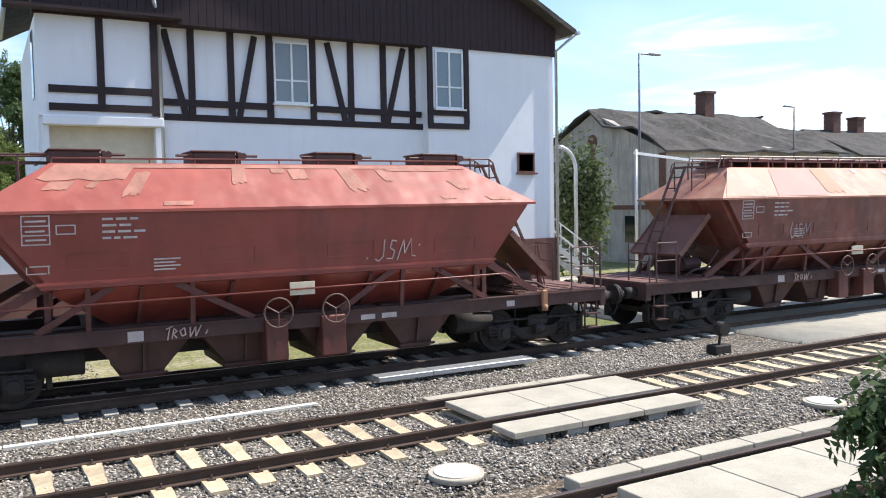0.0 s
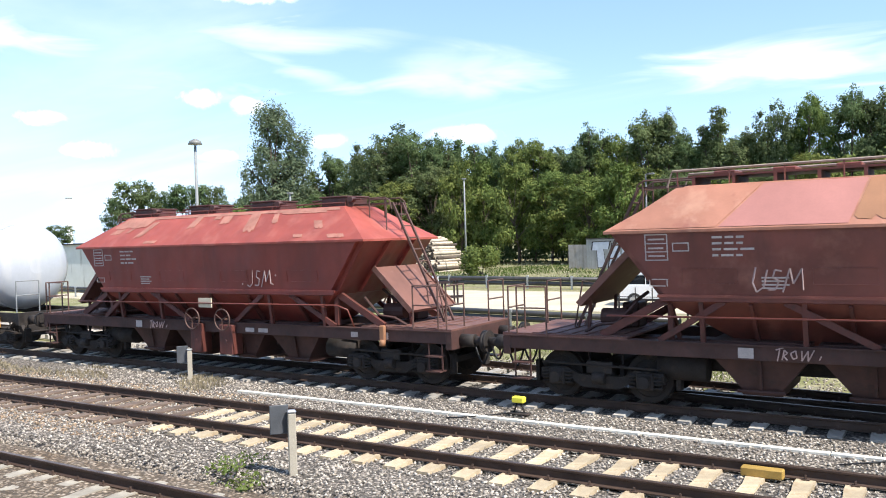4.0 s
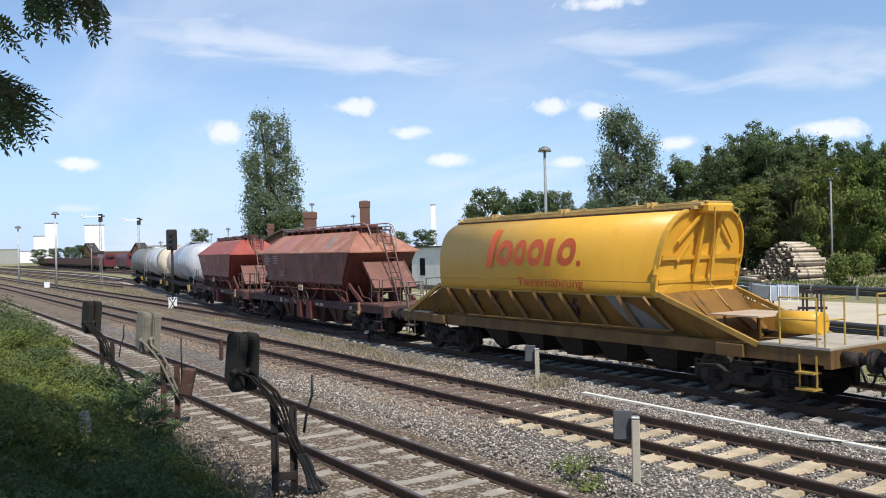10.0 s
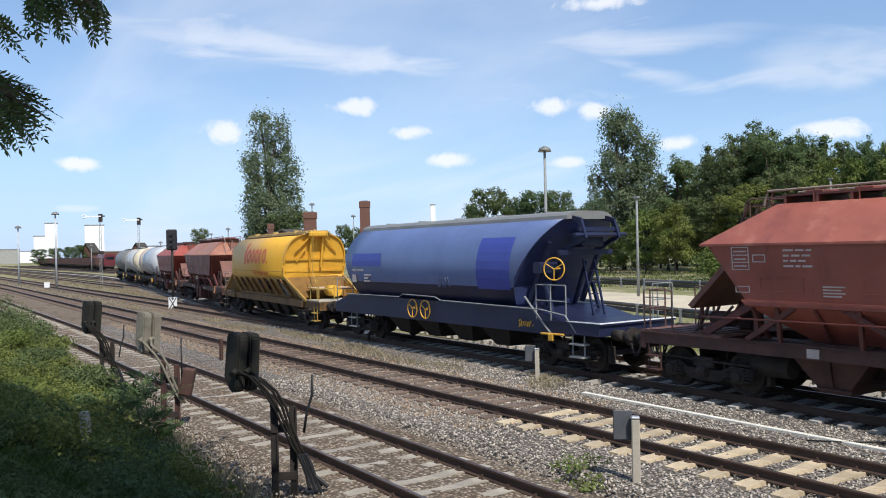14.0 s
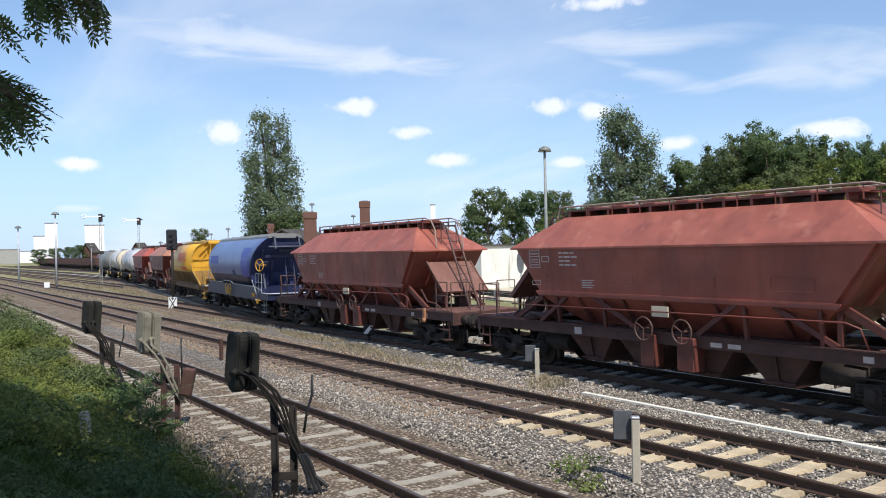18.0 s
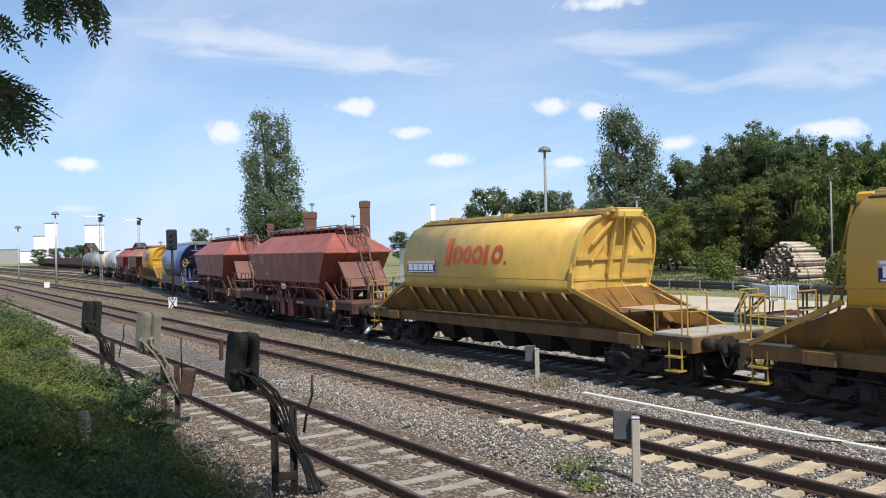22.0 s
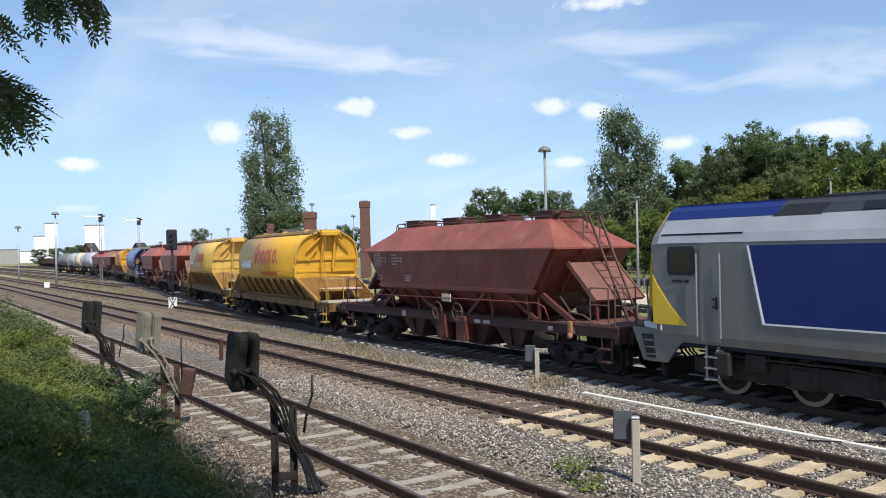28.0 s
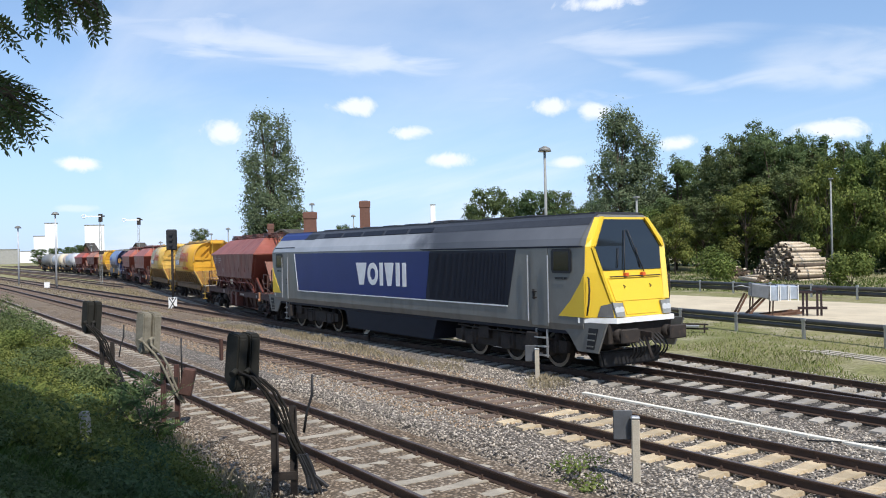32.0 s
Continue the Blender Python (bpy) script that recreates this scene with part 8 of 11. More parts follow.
def white_building():
    s = thing("white_building", "low white rendered building with drip stains and a flat roof", "building")
    bm = B()
    box(bm, -74, -59.7, 44, 51.2, -0.4, 3.55)
    part("wall", bm, stained_wall(), s)
    bm = B()
    box(bm, -74.2, -59.5, 43.8, 51.4, 3.55, 3.68)
    part("roof", bm, M_ROOF, s)
    bm = B()
    for k, w in enumerate((0.35, 0.3, 0.4, 0.3, 0.35)):
        box(bm, -63.6 + 0.48 * k, -63.6 + 0.48 * k + w, 43.96, 43.99, 2.55, 2.95)
    part_each("sign_block", bm, M_LAMPGREY, s, "dark block of faded writing")
    for x in (-72.5, -70):
        bm = B()
        box(bm, x, x + 0.9, 43.96, 44.04, 0.8, 2.5)
        part("window", bm, M_GLASS_DARK, s)
    # a plain grey oval on a post before the wall
    p = thing("traffic_mirror", "grey oval plate on a post before the white building", "mirror")
    bm = B()
    rod(bm, (-53.6, 43.6, -0.4), (-53.6, 43.6, 2.2), 0.06, 8)
    part("post", bm, M_GALV, p)
    bm = B()
    prism(bm, [(-53.6 + 0.45 * math.cos(k * math.pi / 9), 2.15 + 0.95 * math.sin(k * math.pi / 9)) for k in range(18)], 43.5, 43.58)
    part("mirror_back", bm, M_GREY, p)


def sprayed_wall():
    """Low concrete wall at the wood's edge, covered by a large silver piece with dark outlines."""
    w = thing("concrete_wall", "low grey concrete wall with large silver and black graffiti", "wall", at=pose(-28.6, 75.5, -0.4, 0, 0, -3))
    bm = B()
    box(bm, -3.2, 3.2, 0, 0.3, 0, 3.0)
    part("panel", bm, M_GREYWALL, w)
    bm = B()
    box(bm, -3.3, 3.3, -0.05, 0.35, 3.0, 3.1)
    part("coping", bm, M_ROOF, w)
    bm = B()
    box(bm, -5.2, -3.2, 0.1, 0.3, 0, 2.5)
    part("side_panel", bm, M_OLDPLASTER, w)
    shapes = ([(-2.6, 2.2), (-2.5, 3.1), (-0.7, 3.15), (-0.9, 2.3), (-1.4, 2.3), (-1.2, 0.3), (-2.0, 0.3), (-2.1, 2.2)],
              [(-0.9, 0.3), (-0.5, 2.9), (0.0, 2.9), (0.5, 1.4), (0.55, 3.1), (1.0, 3.1), (0.9, 0.3), (0.4, 0.3), (-0.1, 1.7), (-0.3, 0.3)],
              [(1.2, 0.4), (1.3, 3.0), (1.8, 3.0), (1.75, 0.4)],
              [(1.95, 2.9), (2.0, 0.9), (2.4, 0.3), (2.9, 0.9), (3.1, 2.6), (2.7, 2.7), (2.5, 1.1), (2.35, 2.8)])
    for k, poly in enumerate(shapes):
        cx, cz = sum(p[0] for p in poly) / len(poly), sum(p[1] for p in poly) / len(poly)
        for grow, y, mt, nm in ((1.10, -0.006, M_TIMBER, "graffiti_outline"), (0.97, -0.014, M_SPRAYSILVER, "graffiti_fill")):
            bm = B()
            prism(bm, [(cx + (px - cx) * grow, (cz + (pz - cz) * (1 + (grow - 1) * 0.5)) * 0.88) for px, pz in poly], y - 0.003, y + 0.003)
            part(nm, bm, mt, w)


M_SPRAYSILVER = plain("silver_spray", (0.55, 0.57, 0.62), 0.6, 0, 0.15, 2, 30, 0.03)
sprayed_wall()
white_building()
# ---------- yard behind the train ----------
sheet("road", steps(-60, -6, 6), [35.0, 39, 43, 46.5], lambda x, y: -0.28 + 0.0 * x, M_PAVED, "pale paved yard road", "road")
sheet("pavement_1", [16.9, 17, 22, 28, 40], [12.9, 13.0, 18, 23.5, 30], lambda x, y: -0.12 if x > 16.95 and y > 12.95 else -0.5, M_CONCRETE, "pale concrete crossing by the signal box", "pavement")


M_PIPEGREY = plain("dark_grey_pipe", (0.062, 0.060, 0.058), 0.38, 0.2, 0.3, 2, 30, 0.05, None, (0.10, 0.085, 0.07))


def guard_rail(pts, h, label, bar_z, r):
    g = thing("pipe_barrier", label, "barrier")
    for (xa, ya), (xb, yb) in zip(pts, pts[1:]):
        d = math.hypot(xb - xa, yb - ya)
        n = max(1, round(d / 3.3))
        for k in range(n):
            x, y = xa + (xb - xa) * k / n, ya + (yb - ya) * k / n
            bm = B()
            box(bm, x - 0.06, x + 0.06, y - 0.17, y - 0.09, -0.5, h)
            box(bm, x - 0.09, x + 0.09, y - 0.18, y - 0.08, h - 0.10, h + 0.02, 0.01)
            part("post", bm, M_GALV, g)
        for z in bar_z:
            bm = B()
            rod(bm, (xa, ya, z), (xb, yb, z), r, 8)
            part("pipe", bm, M_PIPEGREY, g)


guard_rail([(-75, 40), (-42, 34), (-25, 29.6), (-8, 26.6)], 0.45, "dark steel pipe barrier on short posts", (0.12, 0.34), 0.105)
guard_rail([(-80, 58), (-45, 52), (-18, 48)], 0.55, "second dark pipe barrier along the yard", (0.05, 0.35), 0.14)


def buffer_stop():
    b = thing("buffer_stop", "rusty buffer stop with grey sheets and black timber frames", "buffer stop", at=pose(-25.1, 36.5, -0.3, 0, 0, 42))
    b.scale = (0.68, 0.8, 0.94)
    for y in (-0.7, 0.7):
        for xa, xb, w in ((-2.7, -1.9, 0.12), (-1.9, -0.4, 0.12), (-0.9, 1.4, 0.10), (0.2, 1.9, 0.10)):
            bm = B()
            beam(bm, (xa, y, 0), (xb, y, 1.15) if xa < -1.5 else (xb, y, 0.2), w, 0.13)
            part("brace", bm, M_RUSTBROWN, b)
        for x in (-1.6, -0.2):
            bm = B()
            beam(bm, (x, y, 0), (x + 0.1, y, 1.1), 0.1, 0.1)
            part("post", bm, M_RAIL, b)
    bm = B()
    box(bm, -1.75, -0.55, -0.9, 0.9, 0.85, 1.55, 0.04, 0, pose(0, 0, 0, 0, 6))
    part("head_beam", bm, M_SHEETDARK, b, "dull grey steel beam")
    for k in range(3):
        bm = B()
        x = -0.35 + 0.66 * k
        box(bm, x, x + 0.58, -0.85, 0.85, 0.80 + 0.04 * k, 1.55 + 0.03 * (k % 2), 0.03)
        sh = part("sheet", bm, M_SHEETBLUE, b, "pale blue-grey sheet")
        bm = B()
        for xe in (x + 0.01, x + 0.56):
            box(bm, xe - 0.03, xe + 0.03, -0.90, -0.84, 0.80, 1.62)
        part_each("edge_strip", bm, M_WHITE, sh)
    for x, h in ((2.0, 1.25), (2.95, 1.4)):
        for d in (-0.13, 0.13):
            bm = B()
            beam(bm, (x + d, -0.7, -0.1), (x + d, -0.7, h), 0.13, 0.13)
            part("post", bm, M_TIMBER, b)
        for z in (0.42, h):
            bm = B()
            beam(bm, (x - 0.5, -0.78, z), (x + 0.5, -0.78, z), 0.14, 0.14)
            part("cross_bar", bm, M_TIMBER, b)
    bm = B()
    tube(bm, [(-1.7, -0.8, 1.5), (-2.3, -0.8, 1.62), (-2.9, -0.8, 1.55)], 0.03)
    part("bent_pipe", bm, M_GALV, b)


M_RUSTBROWN = plain("rust_brown_steel", (0.16, 0.085, 0.055), 0.8, 0.1, 0.3, 3, 40, 0.2)
M_SHEETDARK = plain("dull_grey_sheet", (0.17, 0.18, 0.20), 0.5, 0.3, 0.2)
M_SHEETBLUE = plain("pale_blue_sheet", (0.40, 0.45, 0.53), 0.45, 0.2, 0.2)
buffer_stop()
M_LOGEND = plain("dark_log_ends", (0.13, 0.095, 0.07), 0.95, 0, 0.5, 3, 30, 0.3)


def log_pile(x, y, w, h, seed, label, length=6.0, yaw=-8):
    p = thing("log_pile", label, "log pile", at=pose(x, y, -0.35, 0, 0, yaw))
    rnd = random.Random(seed)
    z = 0.15
    while z < h:
        half = w / 2 * (1 - (z / h) ** 1.3 * 0.82)
        xx = -half + rnd.uniform(0, 0.2)
        while xx < half:
            r = rnd.uniform(0.09, 0.19)
            bm = B()
            # logs grow shorter towards the top, so that the far end steps down
            ya = -length / 2 + rnd.uniform(-0.35, 0.35) + 0.25 * z
            yb = length / 2 + rnd.uniform(-1.0, 0.5) - 0.35 * z
            sk = rnd.uniform(-0.2, 0.2)
            rod(bm, (xx, ya, z + rnd.uniform(-0.06, 0.06)), (xx + sk, yb, z + rnd.uniform(-0.08, 0.08)), r, 8, r * 0.9)
            for fc in bm.faces:
                fc.material_index = 1 if len(fc.verts) > 4 else 0
            part("log", bm, [M_LOG if rnd.random() < 0.75 else M_BARK, M_LOGEND], p)
            xx += r * 1.9 + 0.03
        z += 0.26


log_pile(-47.4, 72.4, 6.0, 3.75, 3, "tall pile of cut pale logs with dark ends", 5.6)
log_pile(-53.9, 72.6, 2.6, 1.3, 5, "low stack of short pale logs", 2.6, 30)
log_pile(-47.6, 66.2, 1.3, 0.75, 6, "small stack of planks before the tall pile", 3.4, 62)


def flat_boards(x, y, yaw, label):
    p = thing("board_stack", label, "boards", at=pose(x, y, -0.38, 0, 0, yaw))
    for k in range(3):
        bm = B()
        box(bm, -2.6 + 0.3 * k, 2.6, -0.4 + 0.2 * k, -0.22 + 0.2 * k, 0, 0.05 + 0.02 * k)
        part("board", bm, M_CONCRETE, p)


flat_boards(-13.9, 25.2, -12, "pale concrete boards lying in the grass")
flat_boards(-42.2, 66.5, 20, "pale boards lying by the log pile")

# ---------- trees ----------


def leaf_cloud(blobs, n, size, seed, flat=0.0):
    """Small leaf-shaped faces scattered over the outer part of several blobs (centre, radii)."""
    rng = np.random.default_rng(seed)
    vol = np.array([b[1][0] * b[1][1] + b[1][1] * b[1][2] for b in blobs])
    pick = rng.choice(len(blobs), n, p=vol / vol.sum())
    c = np.array([b[0] for b in blobs])[pick]
    r = np.array([b[1] for b in blobs])[pick]
    d = rng.normal(size=(n, 3))
    d /= np.linalg.norm(d, axis=1)[:, None]
    rad = rng.uniform(0.10, 1.0, n) ** 0.5
    p = c + d * r * rad[:, None] * rng.uniform(0.8, 1.22, (n, 1))
    # leaf plane: mostly facing outwards and up, with scatter
    nrm = d + np.array([0, 0, 0.5]) + rng.normal(size=(n, 3)) * 0.7
    nrm /= np.linalg.norm(nrm, axis=1)[:, None]
    a = np.cross(nrm, rng.normal(size=(n, 3)))
    a /= np.linalg.norm(a, axis=1)[:, None]
    b = np.cross(nrm, a)
    s = size * rng.uniform(0.6, 1.4, n)[:, None]
    q = np.stack([p - a * s, p - b * s * 0.55 + a * s * 0.1, p + a * s, p + b * s * 0.55 + a * s * 0.1], 1).reshape(-1, 3)
    return q


def cloud_mesh(name, q, mat):
    n = len(q) // 4
    me = bpy.data.meshes.new(name)
    me.vertices.add(len(q))
    me.vertices.foreach_set("co", q.astype(np.float32).ravel())
    me.loops.add(4 * n)
    me.loops.foreach_set("vertex_index", np.arange(4 * n, dtype=np.int32))
    me.polygons.add(n)
    me.polygons.foreach_set("loop_start", np.arange(0, 4 * n, 4, dtype=np.int32))
    me.update(calc_edges=True)
    me.materials.append(mat)
    return me


def crown_leaves(lobes, clumps, per, cr, size, seed, gap=-0.2, flat=0.6, up=0.6):
    """Leaves in many small clumps over uneven lobes, with gaps between them; returns the leaves' corners and the clumps' centres."""
    rng = np.random.default_rng(seed)
    c = np.array([l[0] for l in lobes], float)
    r = np.array([l[1] for l in lobes], float)
    w = r[:, 0] * r[:, 2]
    k = rng.choice(len(lobes), clumps * 2, p=w / w.sum())
    d = rng.normal(size=(clumps * 2, 3))
    d /= np.linalg.norm(d, axis=1)[:, None]
    rad = 1.0 - 0.5 * rng.random(clumps * 2) ** 1.6 + (rng.random(clumps * 2) < 0.14) * rng.uniform(0.02, 0.24, clumps * 2)
    p = c[k] + d * r[k] * rad[:, None]
    # clumps deep inside another lobe are hidden: most of them are left out
    inner = np.min(np.linalg.norm((p[:, None] - c[None]) / r[None], axis=2), axis=1)
    g = np.array([noise.noise(q * 0.38 + Vector((seed, 0, 0))) for q in map(Vector, p)])
    keep = ((inner > 0.55) | (rng.random(clumps * 2) < 0.25)) & (g > gap)
    p, d = p[keep][:clumps], d[keep][:clumps]
    n = len(p)
    s = cr * rng.uniform(0.55, 1.35, n)
    o = rng.normal(size=(n, per, 3)) * 0.5
    pos = p[:, None] + o * s[:, None, None] * np.array([1, 1, flat])
    nrm = d[:, None] * 0.5 + o * 0.6 + np.array([0, 0, up]) + rng.normal(size=(n, per, 3)) * 0.5
    pos, nrm = pos.reshape(-1, 3), nrm.reshape(-1, 3)
    m = len(pos)
    nrm /= np.linalg.norm(nrm, axis=1)[:, None]
    a = np.cross(nrm, rng.normal(size=(m, 3)))
    a /= np.linalg.norm(a, axis=1)[:, None]
    b = np.cross(nrm, a)
    z = size * rng.uniform(0.6, 1.4, m)[:, None]
    return np.stack([pos - a * z, pos - b * z * 0.55 + a * z * 0.1, pos + a * z, pos + b * z * 0.55 + a * z * 0.1], 1).reshape(-1, 3), p


def tree(name, label, h, lobes, mat, seed, clumps=300, per=48, cr=0.72, leaf=0.155, gap=-0.2, flat=0.6, up=0.6, bole=0.24, twigs_every=4, at=None):
    """A tree h high: trunk, limbs to every lobe of the crown, branches to its clumps. Lobes: (x, y, z, radius, half height) over the height and in metres."""
    rnd = random.Random(seed)
    t = thing(name, label, "tree")
    full = [((x, y, z * h), (rr, rr, hh * h)) for x, y, z, rr, hh in lobes]
    q, centres = crown_leaves(full, clumps, per, cr, leaf, seed, gap, flat, up)
    bm = B()
    top = max(full, key=lambda l: l[0][2])[0]
    pts = [Vector((0, 0, -0.3))] + [Vector((top[0] * f * f, top[1] * f * f, top[2] * f)) + Vector((rnd.uniform(-0.12, 0.12), rnd.uniform(-0.12, 0.12), 0)) * h * 0.06 for f in (0.2, 0.4, 0.6, 0.8, 1.0)]
    r = h * 0.016
    for k, (a, b) in enumerate(zip(pts, pts[1:])):
        rod(bm, a, b, r * (1 - k / 5.6), 7, r * (1 - (k + 1) / 5.6))
    joints = []
    for c, rr in full:
        base = pts[1].lerp(pts[4], min(1, max(0.0, (c[2] / h - bole) * 0.9)))
        mid = base.lerp(Vector(c), 0.55) + Vector((0, 0, 0.03 * h))
        rod(bm, base, mid, h * 0.0065, 5, h * 0.004)
        rod(bm, mid, c, h * 0.004, 5, h * 0.002)
        joints += [mid, Vector(c)]
    for k in range(0, len(centres), twigs_every):
        e = Vector(centres[k])
        j = min(joints, key=lambda v: (v - e).length + 1.5 * max(0, v.z - e.z))
        rod(bm, j, e, h * 0.0022, 4, h * 0.0007)
    part("trunk", bm, M_BARK, t)
    o = new("crown", cloud_mesh("crown", q, mat))
    o.parent = t
    if at is not None:
        t.matrix_world = at
    return t


def crown_lobes(seed, spread, n, z0=0.34, z1=0.94, lean=0.0):
    """Uneven lobes of a broad crown."""
    rnd = random.Random(seed)
    out = [(lean * spread * 0.4, 0, z1 - 0.13, spread * 0.42, 0.15)]
    for k in range(n):
        f = (k + 0.5) / n
        z = z0 + (z1 - 0.08 - z0) * f + rnd.uniform(-0.04, 0.04)
        wide = spread * (0.62 + 0.38 * math.sin(math.pi * (0.22 + 0.6 * f)))
        rr = spread * rnd.uniform(0.26, 0.44)
        a = k * 2.4 + rnd.uniform(-0.7, 0.7)
        off = max(0.1, wide - rr) * rnd.uniform(0.75, 1.15)
        out.append((off * math.cos(a) + lean * spread * f, off * math.sin(a), z, rr, rnd.uniform(0.07, 0.12)))
    return out


def at_az(az, dist, turn=0):
    a = radians(az)
    return pose(-dist * math.sin(a), dist * math.cos(a), -0.3, 0, 0, turn)


# kinds of tree: (height, spread) of each pattern, then its placed copies
KINDS = {}


def kind(key, label, h, spread, lobes, mat, seed, at, **more):
    KINDS[key] = (tree("tree", label, h, lobes, mat, seed, at=at_az(*at), **more), h, spread)


kind("broad", "broad leafy green tree at the wood's edge", 16.8, 5.0, crown_lobes(1, 5.0, 13), M_LEAF, 1, (34.2, 113, 40), clumps=360)
KINDS["broad"][0].scale = (0.9, 0.9, 1.14)
kind("dark", "full dark green tree in the wood", 16.0, 5.2, crown_lobes(2, 5.2, 14, 0.28), M_LEAF_DARK, 2, (36.9, 115, 10), clumps=380)
KINDS["dark"][0].scale = (0.85, 0.85, 1.16)
kind("light", "light green tree with a rounded crown", 14.5, 4.6, crown_lobes(3, 4.6, 12, 0.26), M_LEAF_YELLOW, 3, (26.2, 104, 0), clumps=330)
KINDS["light"][0].scale = (0.7, 0.7, 1.12)
kind("loose", "slender green tree with a loose gappy crown", 16.4, 3.4, crown_lobes(4, 3.4, 9, 0.42, 0.96, 0.15), M_LEAF, 4, (18.8, 98, 0), clumps=230, per=40, gap=-0.08, twigs_every=1)
KINDS["loose"][0].scale = (0.9, 0.9, 1.08)
kind("thin", "thin half-bare tree with sparse leaf tufts", 16.0, 1.7, [(0.2, 0, 0.93, 0.8, 0.05), (-0.5, 0.2, 0.84, 0.7, 0.04), (0.6, -0.3, 0.76, 0.7, 0.04), (-0.7, 0, 0.66, 0.7, 0.05), (0.3, 0.5, 0.58, 0.8, 0.05), (0.9, 0, 0.5, 0.6, 0.04)], M_LEAF, 5, (30.35, 110, 0), clumps=80, per=24, cr=0.5, gap=-0.2, twigs_every=1)
kind("low", "low bushy tree before the wood", 9.0, 3.8, crown_lobes(6, 3.8, 11, 0.16, 0.95), M_LEAF_YELLOW, 6, (24.0, 97, 0), clumps=230, per=36, cr=0.65)
kind("far", "distant leafy tree beyond the yard", 16.5, 5.2, crown_lobes(7, 5.2, 12, 0.24), M_LEAF_DARK, 7, (49.8, 150, 0), clumps=190, per=40, cr=1.1, leaf=0.25, gap=-0.4)
KINDS["far"][0].scale = (0.85, 0.85, 0.9)


def plant(key, az, dist, el, half, turn=None):
    """A copy whose top stands at the angle el seen from the bank, half degrees wide to each side."""
    ob, h, spread = KINDS[key]
    c = copy_thing(ob, at_az(az, dist, turn if turn is not None else az * 37 % 360))
    k = dist * math.tan(radians(half)) / spread
    c.scale = (k, k, 1.13 * (EYE[2] + 0.3 + dist * math.tan(radians(el))) / h)
    return c


# the skyline of the wood, from the poplar to the signal box
for key, az, dist, el, half in (
        ("loose", 40.5, 124, 5.3, 1.5), ("dark", 39.2, 130, 4.2, 1.6), ("broad", 41.5, 132, 3.6, 1.5), ("dark", 37.9, 121, 5.6, 1.5),
        ("dark", 35.4, 118, 7.1, 1.9), ("broad", 33.0, 113, 6.5, 1.6), ("thin", 31.3, 112, 5.9, 0.9), ("loose", 32.1, 111, 5.4, 1.3),
        ("broad", 28.6, 108, 5.9, 1.8), ("light", 27.3, 106, 6.0, 1.5), ("loose", 22.4, 103, 6.5, 1.5), ("dark", 24.4, 106, 5.3, 1.9), ("light", 20.6, 102, 6.0, 1.6),
        ("loose", 17.3, 99, 7.1, 1.3), ("broad", 16.3, 99, 6.1, 1.7), ("thin", 14.0, 97, 7.0, 1.0), ("loose", 14.3, 98, 6.4, 1.1), ("broad", 12.3, 98, 5.9, 1.8),
        ("dark", 10.5, 97, 7.2, 1.7), ("light", 8.6, 96, 7.6, 1.7), ("broad", 6.2, 96, 7.9, 2.0), ("broad", 3.3, 95, 7.6, 1.7), ("loose", 4.3, 95, 7.2, 1.7), ("dark", 1.4, 97, 6.4, 2.0),
        ("loose", -1.4, 92, 8.5, 1.5), ("loose", -2.6, 93, 8.2, 1.5), ("broad", -4.2, 96, 7.4, 2.2), ("dark", -8.0, 98, 7.2, 2.4), ("broad", -12.0, 98, 7.0, 2.4), ("dark", -16.5, 98, 7.0, 2.6)):
    plant(key, az, dist, el, half)
# lower trees fill the edge
rnd = random.Random(11)
az = 41.0
while az > -14:
    dist = (88 + rnd.uniform(-1, 4)) / math.cos(radians(az))
    plant(rnd.choice(("low", "low", "light", "broad")), az, dist, rnd.uniform(3.3, 4.7) if az < 38 else 3.0, rnd.uniform(1.6, 2.3))
    az -= rnd.uniform(1.7, 2.6)
az = 40.0
while az > -16:
    plant("far", az, 112 / math.cos(radians(az)), rnd.uniform(4.8, 5.6) if az < 37.5 else 3.4, 2.6)
    az -= 2.7
# trees beyond the yard and the chimneys
for az, dist, el, half in ((52.9, 150, 3.9, 1.5), (54.2, 156, 2.9, 0.9), (51.2, 156, 3.2, 1.2), (48.3, 154, 3.6, 1.3), (47.2, 152, 2.6, 1.2), (45.5, 150, 3.0, 1.5), (43.0, 145, 3.4, 1.6),
                           (62.4, 172, 1.5, 0.7), (63.1, 175, 1.7, 0.6), (67.0, 148, 2.5, 1.5), (69.0, 165, 1.7, 0.8), (72.6, 235, 1.6, 0.65), (82.3, 360, 0.5, 0.5), (81.4, 370, 0.55, 0.5), (80.6, 360, 0.6, 0.5), (80.0, 330, 0.7, 0.6), (59.2, 200, 1.2, 0.8), (57.5, 200, 1.3, 0.9)):
    plant("far", az, dist, el, half)
for az, dist, el, half in ((48.5, 125, 1.8, 1.6), (46.5, 120, 2.0, 1.5), (44.8, 112, 1.5, 1.4), (42.5, 108, 2.0, 1.6), (40.6, 104, 2.2, 1.6)):
    plant("low", az, dist, el, half)
# trees behind the signal box and the houses
for x, y, sc, key in ((24.5, 47, 0.48, "dark"), (27, 50, 0.55, "broad"), (60, 75, 0.8, "broad"), (75, 80, 0.8, "dark")):
    c = copy_thing(KINDS[key][0], pose(x, y, -0.3, 0, 0, x * 40 % 360))
    c.scale = (sc, sc, sc)


